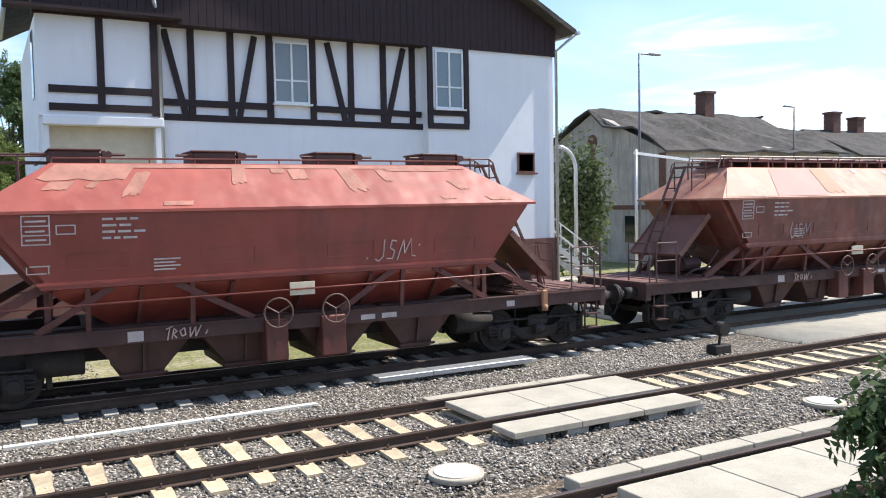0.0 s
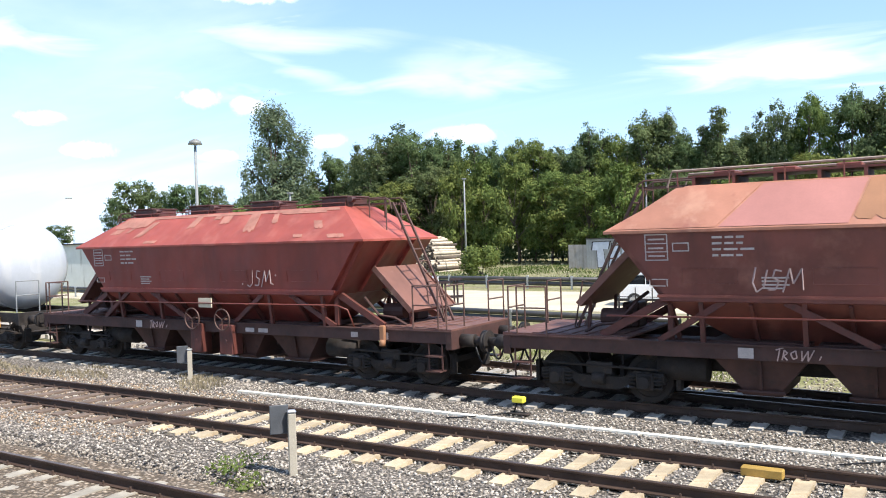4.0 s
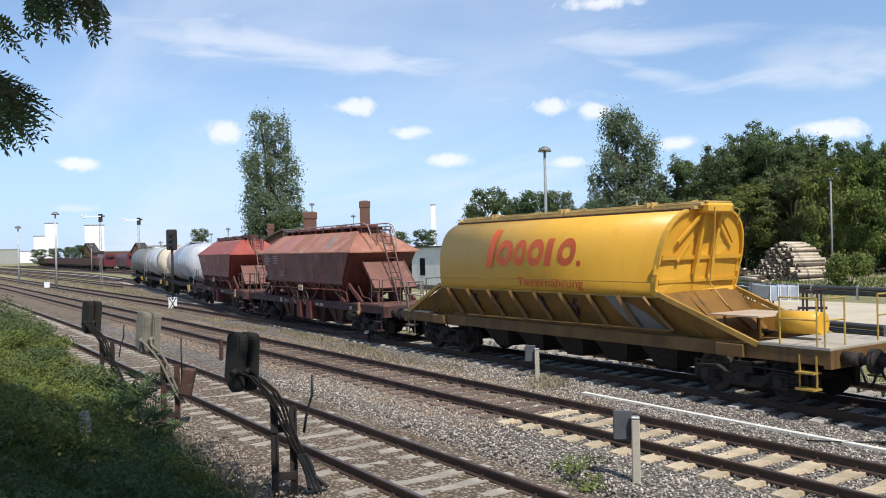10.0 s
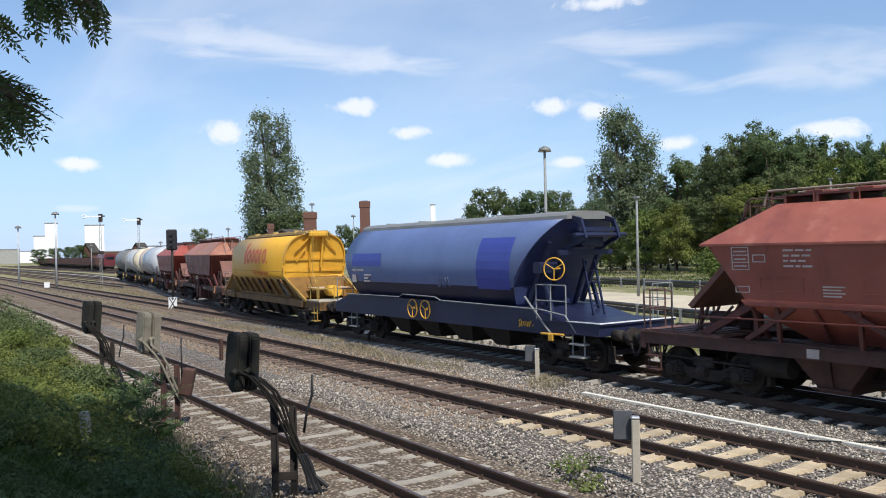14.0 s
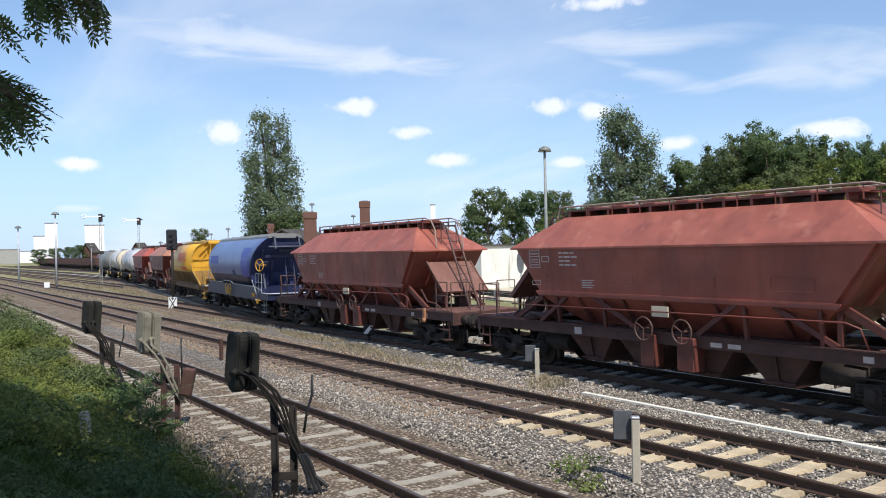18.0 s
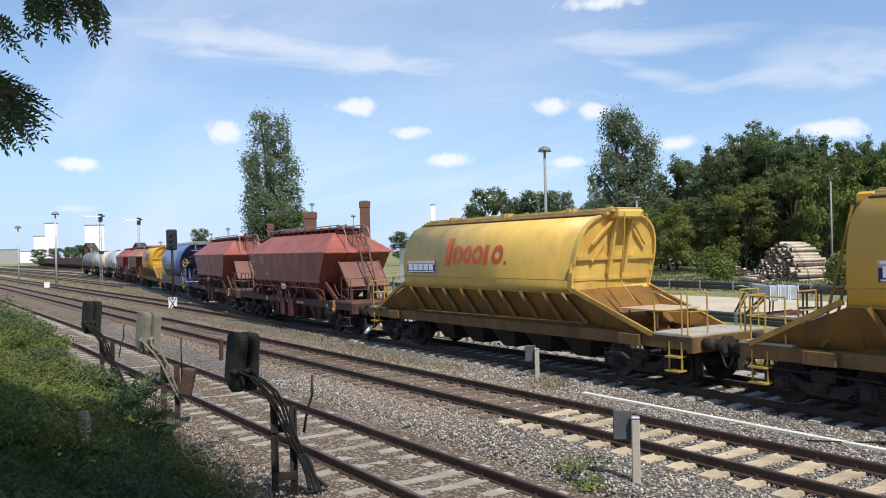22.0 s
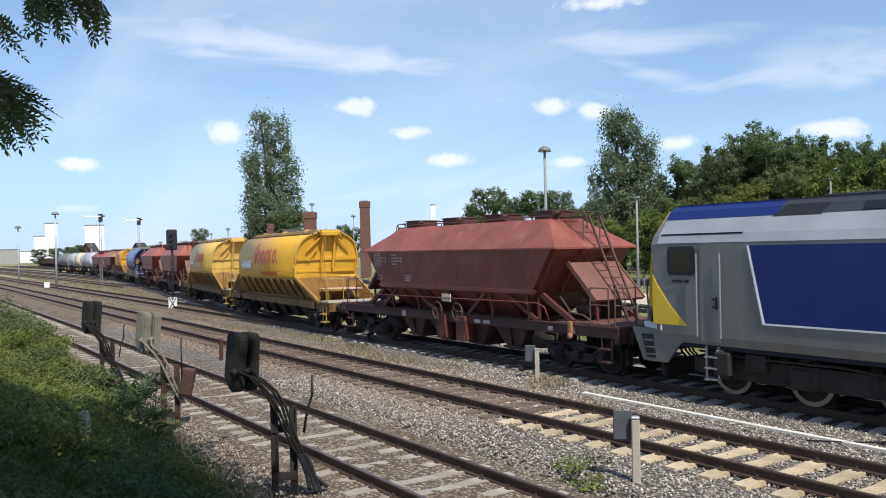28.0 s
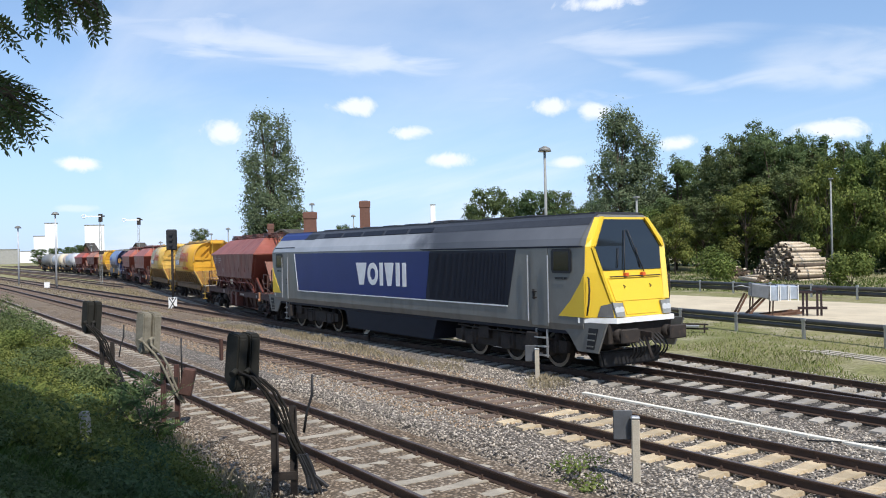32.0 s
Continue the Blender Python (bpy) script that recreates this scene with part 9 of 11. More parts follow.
def poplar_lobes(stems):
    """Upright stems side by side: (sideways, top, foot, half width), each a column of lobes that tapers upwards."""
    out = []
    for dx, top, foot, wide in stems:
        n = 7
        for k in range(n):
            f = k / (n - 1)
            z = foot + (top - 0.05 - foot) * f
            out.append((dx * (0.75 + 0.25 * f), (0.35 if k % 2 else -0.35) * wide, z, wide * (1.0 - 0.34 * f ** 2), (top - foot) / n * 0.85))
    return out


tree("poplar", "tall dense poplar standing above the yard", 22.3, poplar_lobes([(-1.1, 1.0, 0.14, 2.9), (0.6, 0.97, 0.2, 2.7), (3.3, 0.85, 0.12, 2.6), (-3.3, 0.66, 0.1, 2.3), (4.6, 0.5, 0.1, 1.9)]), M_LEAF_POPLAR, 21,
     clumps=820, per=52, cr=0.74, leaf=0.17, gap=-0.42, flat=1.5, up=0.25, at=at_az(43.9, 122, 43.9))
tree("poplar", "tall slender poplar beyond the brick chimneys", 27.6, poplar_lobes([(-1.6, 1.0, 0.12, 3.1), (1.4, 0.99, 0.12, 3.0), (-3.4, 0.76, 0.1, 2.3), (3.6, 0.72, 0.1, 2.5), (5.2, 0.42, 0.08, 1.9)]), M_LEAF_POPLAR, 22,
     clumps=760, per=50, cr=0.95, leaf=0.2, gap=-0.42, flat=1.5, up=0.25, at=at_az(67.9, 152, 67.9))

# leaves of the vine on the shed
bl = [((rv.uniform(-13.6, -12.6), 41.6, rv.uniform(3.5, 4.2)), (0.3, 0.2, 0.2)) for _ in range(8)] + [((rv.uniform(-8.3, -7.3), 41.65, rv.uniform(3.8, 4.2)), (0.22, 0.15, 0.1)) for _ in range(12)]
bl += [((rv.uniform(-10.4, -8.4), 41.6, rv.uniform(2.2, 4.2)), (0.3, 0.15, 0.3)) for _ in range(8)]
o = new("leaves", cloud_mesh("leaves", leaf_cloud(bl, 3400, 0.05, 78), M_LEAF))
o.parent = vine

# undergrowth at the wood's edge
rng = np.random.default_rng(7)
bl = [((float(x), float(93 + rng.uniform(-2, 6)), float(rng.uniform(0.2, 1.6))), (rng.uniform(1.2, 2.6), rng.uniform(1.2, 2.2), rng.uniform(0.9, 2.2))) for x in np.arange(-72, 48, 1.7)]
o = new("undergrowth", cloud_mesh("undergrowth", leaf_cloud(bl, 30000, 0.17, 8), M_LEAF_DARK))
tagged(o, "tangled green undergrowth along the wood's edge", "undergrowth", "", "stuff")
bl = [((float(x), float(y), float(z)), (3.2, 3.2, 4.0)) for x in np.arange(-100, 52, 4.5) for y, z in ((112, 3.5), (120, 8.0))]
o = new("deep_wood", cloud_mesh("deep_wood", leaf_cloud(bl, 36000, 0.5, 9), M_LEAF_DARK))
tagged(o, "dark depth of the wood behind the edge trees", "wood", "", "stuff")
bl = [((float(-300 + i * 22 + rng.uniform(-6, 6)), float(270 + 60 * math.sin(i)), 4.0), (14.0, 8.0, float(rng.uniform(4.5, 8)))) for i in range(34)]
o = new("far_trees", cloud_mesh("far_trees", leaf_cloud(bl, 26000, 1.1, 10), M_LEAF_DARK))
tagged(o, "distant line of trees", "trees", "", "stuff")


def bush(x, y, r, h, mat, seed, label):
    b = thing("bush", label, "bush", at=pose(x, y, -0.3))
    rnd = random.Random(seed)
    blobs = [((rnd.uniform(-r, r) * 0.6, rnd.uniform(-r, r) * 0.6, h * rnd.uniform(0.3, 0.7)), (r * 0.55, r * 0.55, h * 0.38)) for _ in range(8)]
    o = new("leaves", cloud_mesh("leaves", leaf_cloud(blobs, 4200, 0.12, seed), mat))
    o.parent = b
    bm = B()
    for k in range(5):
        rod(bm, (0, 0, 0), (rnd.uniform(-r, r) * 0.6, rnd.uniform(-r, r) * 0.6, h * 0.7), 0.03, 5, 0.01)
    part_each("stem", bm, M_BARK, b)


bush(-54.0, 69.4, 2.2, 3.5, M_LEAF_YELLOW, 31, "bright green bush beside the logs")
bush(-37.4, 64.8, 1.7, 2.7, M_LEAF_YELLOW, 32, "green bush in the meadow")
bush(-14.3, 42.6, 1.0, 4.4, M_LEAF, 34, "climbing green bush on the shed")
bush(-9.2, 43.0, 1.4, 5.0, M_LEAF_YELLOW, 37, "green creeper grown over the shed roof")
bush(22.5, 34, 1.5, 5.2, M_LEAF, 35, "green bush behind the signal box")
bush(25.0, 31.5, 1.5, 6.6, M_LEAF_DARK, 36, "dark bush against the house")

# ---------- poles, chimneys and the far side ----------


def yard_lamp(x, y, h, label, r=0.13):
    p = thing("yard_lamp", label, "lamp post", at=pose(x, y, -0.4))
    bm = B()
    rod(bm, (0, 0, 0), (0, 0, h), r, 10, r * 0.65)
    # the far-left poles get white paint to stand for sunlight on them
    part("pole", bm, M_TANK_WHITE if x < -100 and y < 30 else M_GREY, p)
    bm = B()
    rod(bm, (0, 0, h - 0.05), (0, 0, h + 0.18), 0.42, 14, 0.34)
    rod(bm, (0, 0, h + 0.18), (0, 0, h + 0.3), 0.30, 14, 0.08)
    part("lamp_head", bm, M_TANK_GREY, p)


def az_xy(az, dist):
    return -dist * math.sin(radians(az)), dist * math.cos(radians(az))


for az, dist, el, r in ((49.1, 52, 6.84, 0.12), (81.35, 104, 2.84, 0.12), (83.45, 125, 1.98, 0.12), (65.2, 118, 3.35, 0.12), (62.4, 140, 2.5, 0.12), (70.8, 150, 1.75, 0.14), (75.1, 170, 0.9, 0.12), (71.9, 190, 1.4, 0.12), (79.3, 220, 0.75, 0.14), (73.0, 200, 0.9, 0.12)):
    x, y = az_xy(az, dist)
    yard_lamp(x, y, 3.3 + dist * math.tan(radians(el)) + 0.2, "tall grey yard lamp with a disc-shaped head", r)


def thin_pole(az, dist, el, label):
    x, y = az_xy(az, dist)
    p = thing("wooden_pole", label, "pole", at=pose(x, y, -0.4))
    bm = B()
    h = 3.7 + dist * math.tan(radians(el))
    rod(bm, (0, 0, 0), (0, 0, h), 0.11, 8, 0.07)
    part("shaft", bm, M_GREY, p)
    bm = B()
    box(bm, -0.2, 0.2, -0.15, 0.15, h, h + 0.12, 0.03)
    part("cap", bm, M_GREY, p)


thin_pole(31.04, 82, 3.9, "slim grey pole at the wood's edge")
thin_pole(43.0, 60, 3.2, "thin grey pole in the meadow")


def brick_stack(az, dist, el, w, label):
    x, y = az_xy(az, dist)
    p = thing("brick_chimney", label, "chimney", at=pose(x, y, -0.4, 0, 0, az))
    h = 3.7 + dist * math.tan(radians(el))
    bm = B()
    loft(bm, [[(-w / 2 * k, -w / 2 * k, z), (w / 2 * k, -w / 2 * k, z), (w / 2 * k, w / 2 * k, z), (-w / 2 * k, w / 2 * k, z)] for k, z in ((1.1, 0), (1.0, h - 0.9), (1.12, h - 0.85), (1.12, h - 0.1), (1.0, h))])
    part("shaft", bm, M_BRICK, p)
    bm = B()
    box(bm, -w * 0.3, w * 0.3, -w * 0.3, w * 0.3, h - 0.02, h + 0.08)
    part("flue", bm, M_BLACK, p)


brick_stack(65.35, 112, 2.75, 1.7, "broad red brick chimney stack")
brick_stack(61.6, 112, 3.45, 1.35, "tall red brick chimney stack")
brick_stack(68.0, 125, 2.0, 0.9, "small brick chimney on a roof")


def low_house(az, dist, w, ze, zr, wall, label, depth=8):
    x, y = az_xy(az, dist)
    h = thing("brick_house", label, "house", at=pose(x, y, -0.4, 0, 0, az * 0.5))
    bm = B()
    prism(bm, [(-w / 2, 0), (w / 2, 0), (w / 2, ze), (0, zr), (-w / 2, ze)], 0, depth)
    part("wall", bm, wall, h)
    for s in (-1, 1):
        bm = B()
        prism(bm, [(s * (w / 2 + 0.5), ze - 0.25), (0, zr + 0.05), (0, zr + 0.3), (s * (w / 2 + 0.5), ze)], -0.5, depth + 0.5)
        part("roof", bm, M_ROOF, h)
    for k in (-1, 0, 1):
        bm = B()
        box(bm, k * w * 0.28 - 0.5, k * w * 0.28 + 0.5, -0.05, 0.05, ze * 0.3, ze * 0.7)
        part("window", bm, M_GLASS_DARK, h)


low_house(67.2, 122, 9.5, 4.9, 6.9, M_BRICK, "low red brick house with a dark roof")
low_house(73.6, 190, 11, 4.0, 5.4, M_BRICK, "brick engine shed with a low gable")
low_house(76.6, 300, 4.0, 5, 8.0, M_BRICK, "distant house with a steep dark roof", 4)
low_house(79.6, 330, 4.2, 5.5, 8.6, M_BRICK, "distant brick house with gables", 4)


def silo(az, dist, w, el0, mat, label, kind="box"):
    x, y = az_xy(az, dist)
    s = thing("industrial_building", label, "building", at=pose(x, y, -0.5, 0, 0, az))
    h = 3.8 + dist * math.tan(radians(el0))
    bm = B()
    box(bm, -w / 2, w / 2, -w / 2, w / 2, 0, h, 0.2)
    part("wall", bm, mat, s)
    bm = B()
    box(bm, -w / 2 - 0.2, w / 2 + 0.2, -w / 2 - 0.2, w / 2 + 0.2, h, h + 0.5)
    part("roof", bm, M_GREY, s)


silo(81.6, 640, 8, 2.15, M_WALL, "distant white factory tower")
silo(82.25, 660, 8, 1.35, M_WALL, "distant pale factory block")
silo(83.3, 760, 24, 0.42, M_WALL, "long distant white factory hall")
silo(79.1, 620, 12.5, 2.0, M_WALL, "distant white square silo")
silo(84.0, 640, 14, 0.55, M_GREYWALL, "distant grey factory block")
silo(74.8, 520, 30, 0.6, M_WALL, "distant low white factory hall")
silo(71.5, 560, 34, 0.7, M_WALL, "distant pale low warehouse")
silo(56.9, 520, 3.2, 3.1, M_WALL, "distant slender white tower")
silo(77.6, 480, 20, 0.30, M_BRICK, "distant red brick hall")


def signals():
    # colour light signal with a white cross board
    x, y = az_xy(74.4, 57)
    s = thing("main_signal", "black railway light signal with white hourglass board", "signal", at=pose(x, y, -0.3, 0, 0, 62))
    bm = B()
    rod(bm, (0, 0, 0), (0, 0, 5.2), 0.085, 10)
    part("mast", bm, M_UNDER, s)
    bm = B()
    box(bm, -0.34, 0.34, -0.2, 0.05, 3.95, 5.3, 0.08)
    hd = part("signal_head", bm, M_BLACK, s)
    for z in (4.3, 4.65, 5.0):
        bm = B()
        rod(bm, (0, -0.2, z), (0, -0.33, z), 0.11, 12)
        part("hood", bm, M_BLACK, hd)
    bm = B()
    box(bm, -0.27, 0.27, -0.13, -0.10, 0.05, 0.85)
    bd = part("board", bm, M_WHITE, s, "white board with black wedges")
    bm = B()
    for k in (-1, 1):
        zc = 0.45 + k * 0.38
        prism(bm, [(-0.10, zc), (0.10, zc), (0.0, 0.45 + k * 0.20)], -0.150, -0.133)
        beam(bm, (-0.22, -0.152, 0.45 - k * 0.36), (0.22, -0.152, 0.45 + k * 0.36), 0.012, 0.055)
    part_each("wedge", bm, M_BLACK, bd)
    # semaphores
    for az, dist, el in ((78.75, 112, 2.7), (76.45, 122, 2.45)):
        x, y = az_xy(az, dist)
        s = thing("semaphore_signal", "old lattice semaphore with a white arm", "signal", at=pose(x, y, -0.4, 0, 0, az))
        h = 3.7 + dist * math.tan(radians(el))
        bm = B()
        for dx in (-0.14, 0.14):
            beam(bm, (dx, 0, 0), (dx * 0.6, 0, h), 0.06, 0.06)
        for k in range(10):
            z = h * k / 10
            beam(bm, (-0.13, 0, z), (0.13, 0, z + h / 10), 0.03, 0.03)
        part("mast", bm, M_GREY, s)
        bm = B()
        box(bm, -0.2, 0.3, -0.2, 0.2, h - 0.9, h + 0.1, 0.03)
        box(bm, 0.1, 0.55, -0.1, 0.1, h - 0.25, h - 0.1)
        part("head_gear", bm, M_UNDER, s)
        bm = B()
        box(bm, -1.7, 0.1, -0.26, -0.22, h - 0.30, h - 0.14)
        ring(bm, (-1.85, -0.24, h - 0.22), (0, 1, 0), 0.22, 0.06, 14)
        part("arm", bm, M_WHITE, s)
        bm = B()
        box(bm, -0.25, 0.35, -0.15, 0.15, h * 0.45, h * 0.45 + 0.4, 0.03)
        part("lantern", bm, M_UNDER, s)
    # dwarf signal and small markers
    s = thing("dwarf_signal", "small dwarf signal with a white diagonal bar", "signal", at=pose(-28.0, 15.2, -0.32, 0, 0, 62))
    bm = B()
    rod(bm, (0, 0, 0), (0, 0, 0.5), 0.05, 8)
    part("post", bm, M_UNDER, s)
    bm = B()
    box(bm, -0.2, 0.2, -0.12, 0.12, 0.42, 0.82, 0.02)
    hd = part("lamp_case", bm, M_BLACK, s)
    bm = B()
    prism(bm, [(-0.17, 0.46), (-0.05, 0.46), (0.17, 0.74), (0.17, 0.79), (0.05, 0.79), (-0.17, 0.54)], -0.128, -0.122)
    part("white_bar", bm, M_WHITE, hd)
    s = thing("white_marker", "small white marker board beside the track", "sign", at=pose(*az_xy(81.9, 104), -0.3, 0, 0, 70))
    bm = B()
    box(bm, -0.28, 0.28, -0.02, 0.02, 0.25, 0.85)
    part("board", bm, M_WHITE, s)
    bm = B()
    rod(bm, (0, 0.04, 0), (0, 0.04, 0.9), 0.04, 6)
    part("post", bm, M_GALV, s)


signals()


def parked_rake():
    """Standing wagons far off in the yard."""
    for k in range(13):
        x, y = -225 - 14.2 * k, 44 + 0.9 * k
        w = thing("parked_wagon", "rusty brown open wagon standing in the yard", "wagon", "standing wagons", at=pose(x, y, 0, 0, 0, -3.6))
        bm = B()
        box(bm, -6.6, 6.6, -1.45, 1.45, 1.25, 3.1, 0.05)
        part("body", bm, M_UNDER_BROWN, w)
        bm = B()
        for j in range(9):
            box(bm, -6.3 + 1.55 * j, -6.2 + 1.55 * j, -1.52, 1.52, 1.25, 3.1)
        part_each("rib", bm, M_UNDER_BROWN, w)
        bm = B()
        box(bm, -6.6, 6.6, -1.1, 1.1, 0.9, 1.25)
        part("underframe", bm, M_UNDER, w)
        for c in (-4.6, 4.6):
            b = new("bogie", BOGIE)
            b.parent, b.matrix_local = w, pose(c, 0, 0)
            for a in (-0.9, 0.9):
                o = new("wheelset", WHEELSET)
                o.parent, o.matrix_local = w, pose(c + a, 0, 0.485)
    for k, (az, dist) in enumerate(((77.15, 205), (78.45, 228))):
        x, y = az_xy(az, dist)
        w = thing("parked_locomotive", "dark red locomotive standing in the yard", "locomotive", "standing locomotives", at=pose(x, y, 0, 0, 0, -5))
        bm = B()
        prism(bm, [(-1.45, 1.1), (1.45, 1.1), (1.45, 3.1), (1.0, 3.95), (-1.0, 3.95), (-1.45, 3.1)], -8.5, 8.5, "x")
        part("body", bm, plain("maroon_paint", (0.12, 0.016, 0.022), 0.5), w)
        bm = B()
        box(bm, -8.6, 8.6, -1.3, 1.3, 0.8, 1.1)
        part("frame", bm, M_UNDER, w)
        bm = B()
        box(bm, -8.51, 8.51, -0.9, 0.9, 2.6, 3.3)
        part("cab_window", bm, M_GLASS_DARK, w)
        for c in (-5.4, 5.4):
            b = new("bogie", BOGIE)
            b.parent, b.matrix_local = w, pose(c, 0, 0)


parked_rake()

# ---------- beside the tracks ----------


M_PANEL = plain("dull_zinc_sheet", (0.10, 0.105, 0.115), 0.6, 0.3, 0.2)


def marker_post(x, y, h, yaw, label, panel=True):
    p = thing("trackside_post", label, "post", at=pose(x, y, -0.3, 0, 0, yaw))
    bm = B()
    box(bm, -0.06, 0.06, -0.05, 0.05, 0, h, 0.012)
    part("post", bm, M_CONCRETE, p)
    bm = B()
    box(bm, -0.07, 0.07, -0.06, 0.06, h, h + 0.05, 0.02)
    part("cap", bm, M_GALV, p)
    if panel:
        bm = B()
        box(bm, -0.32, -0.04, 0.07, 0.10, h - 0.32, h + 0.12, 0.01)
        part("panel", bm, M_PANEL, p, "grey sheet panel seen from behind")
        bm = B()
        beam(bm, (-0.05, 0.08, h - 0.1), (0.05, 0.05, h - 0.12), 0.05, 0.08)
        part("clamp", bm, M_UNDER, p)


marker_post(-8.65, 9.15, 1.02, 48, "concrete post with a grey panel between the tracks")
marker_post(-17.05, 14.35, 0.86, 48, "concrete post with a grey panel beside the track")


def yellow_marker(x, y, label):
    p = thing("ground_marker", label, "marker", at=pose(x, y, -0.19))
    bm = B()
    box(bm, -0.22, 0.22, -0.10, 0.10, 0, 0.035, 0.01)
    for s in (-0.08, 0.08):
        rod(bm, (s * 1.6, 0, 0.02), (s * 0.4, 0, 0.24), 0.02, 5)
    part("foot", bm, M_UNDER, p)
    bm = B()
    box(bm, -0.13, 0.13, -0.07, 0.07, 0.23, 0.35, 0.02)
    part("yellow_cap", bm, M_YELLOW_SIGN, p)
    bm = B()
    tube(bm, [(-0.2, -0.05, 0.02), (-0.6, -0.5, 0.015), (-1.1, -0.9, 0.012)], 0.015, 5)
    part("cable", bm, M_BLACK, p)


yellow_marker(-0.57, 14.0, "small yellow track device on a foot in the ballast")
yellow_marker(-7.45, 14.2, "small yellow track device in the ballast")

ln = thing("cable_trough_line", "white painted line of cable trough lids in the ballast", "cable trough", "", "structure")
for k in range(20):
    bm = B()
    x = -14.6 + 0.98 * k
    box(bm, x, x + 0.965, 13.64, 13.76, -0.24, -0.165, 0.006)
    part("lid", bm, M_WHITE_PAINT, ln)
rb = thing("rail_box", "yellow-brown box clamped to the rail", "box", at=pose(-2.5, 11.95, -0.16))
bm = B()
box(bm, -0.28, 0.28, -0.09, 0.07, 0, 0.13, 0.015)
part("case", bm, plain("ochre_paint", (0.42, 0.26, 0.06), 0.6, 0, 0.3), rb)

cr = thing("track_crossing", "pale concrete crossing slabs between and beside the rails", "crossing", "", "structure")
for x0, x1, y0, y1, z in ((6.6, 10.3, Y_MID - 0.62, Y_MID + 0.62, 0.0), (6.5, 10.2, 9.72, 10.32, 0.0), (6.5, 10.1, 12.3, 12.6, -0.05)):
    n = 3
    for k in range(n):
        a, b = x0 + (x1 - x0) * k / n, x0 + (x1 - x0) * (k + 1) / n
        bm = B()
        box(bm, a + 0.006, b - 0.006, y0, y1, z - 0.10, z - 0.005, 0.008)
        part("slab", bm, M_CONCRETE, cr)
for k in range(5):
    bm = B()
    box(bm, 6.7 + 0.8 * k, 7.1 + 0.8 * k, 9.78, 10.0, -0.4, -0.10)
    part("support", bm, M_GREYWALL, cr)
for k in range(3):
    bm = B()
    box(bm, 6.5 + 1.2 * k, 7.69 + 1.2 * k, 14.35, 14.72, -0.12, -0.02, 0.008)
    part("slab", bm, M_GALV, cr)
pv = thing("side_track_paving", "pale concrete paving laid in the side track", "paving", "", "structure")
for k in range(12):
    bm = B()
    box(bm, 6.3 + 1.5 * k, 7.78 + 1.5 * k, 5.98, 7.30, -0.2, -0.03, 0.01)
    part("slab", bm, M_CONCRETE, pv)
    bm = B()
    box(bm, 6.0 + 1.0 * k, 6.98 + 1.0 * k, 7.62, 7.92, -0.25, -0.02, 0.01)
    part("kerb", bm, M_CONCRETE, pv)
for x, y, r in ((5.15, 9.05, 0.36), (12.2, 8.9, 0.34)):
    mh = thing("manhole_cover", "round pale concrete manhole in the ballast", "manhole", at=pose(x, y, -0.2))
    bm = B()
    rod(bm, (0, 0, 0), (0, 0, 0.07), r, 24)
    part("ring", bm, M_CONCRETE, mh)
    bm = B()
    rod(bm, (0, 0, 0.06), (0, 0, 0.085), r * 0.8, 24)
    part("lid", bm, M_WHITE_PAINT, mh)


def ground_switch():
    p = thing("point_lever", "small black and white point lever beside the track", "point lever", at=pose(14.4, 13.2, -0.2))
    bm = B()
    box(bm, -0.25, 0.25, -0.15, 0.15, 0, 0.2, 0.02)
    rod(bm, (0, 0, 0.15), (0.1, 0, 0.7), 0.03, 6)
    part("stand", bm, M_UNDER, p)
    bm = B()
    rod(bm, (0.1, -0.1, 0.55), (0.1, 0.1, 0.55), 0.16, 12)
    part("weight", bm, M_UNDER, p)


ground_switch()


def ground_frame():
    p = thing("ground_frame", "small dark steel frame standing in the meadow", "frame", at=pose(-22.6, 27.4, -0.38, 0, 0, 30))
    for x in (-0.45, 0.45):
        bm = B()
        beam(bm, (x, 0, -0.1), (x, 0, 0.42), 0.06, 0.06)
        part("post", bm, M_UNDER, p)
    for z in (0.22, 0.40):
        bm = B()
        beam(bm, (-0.6, 0, z), (0.6, 0, z), 0.07, 0.07)
        part("bar", bm, M_UNDER, p)
    bm = B()
    box(bm, -0.35, 0.25, -0.1, 0.1, 0.26, 0.37, 0.02)
    part("case", bm, M_GALV, p)


ground_frame()


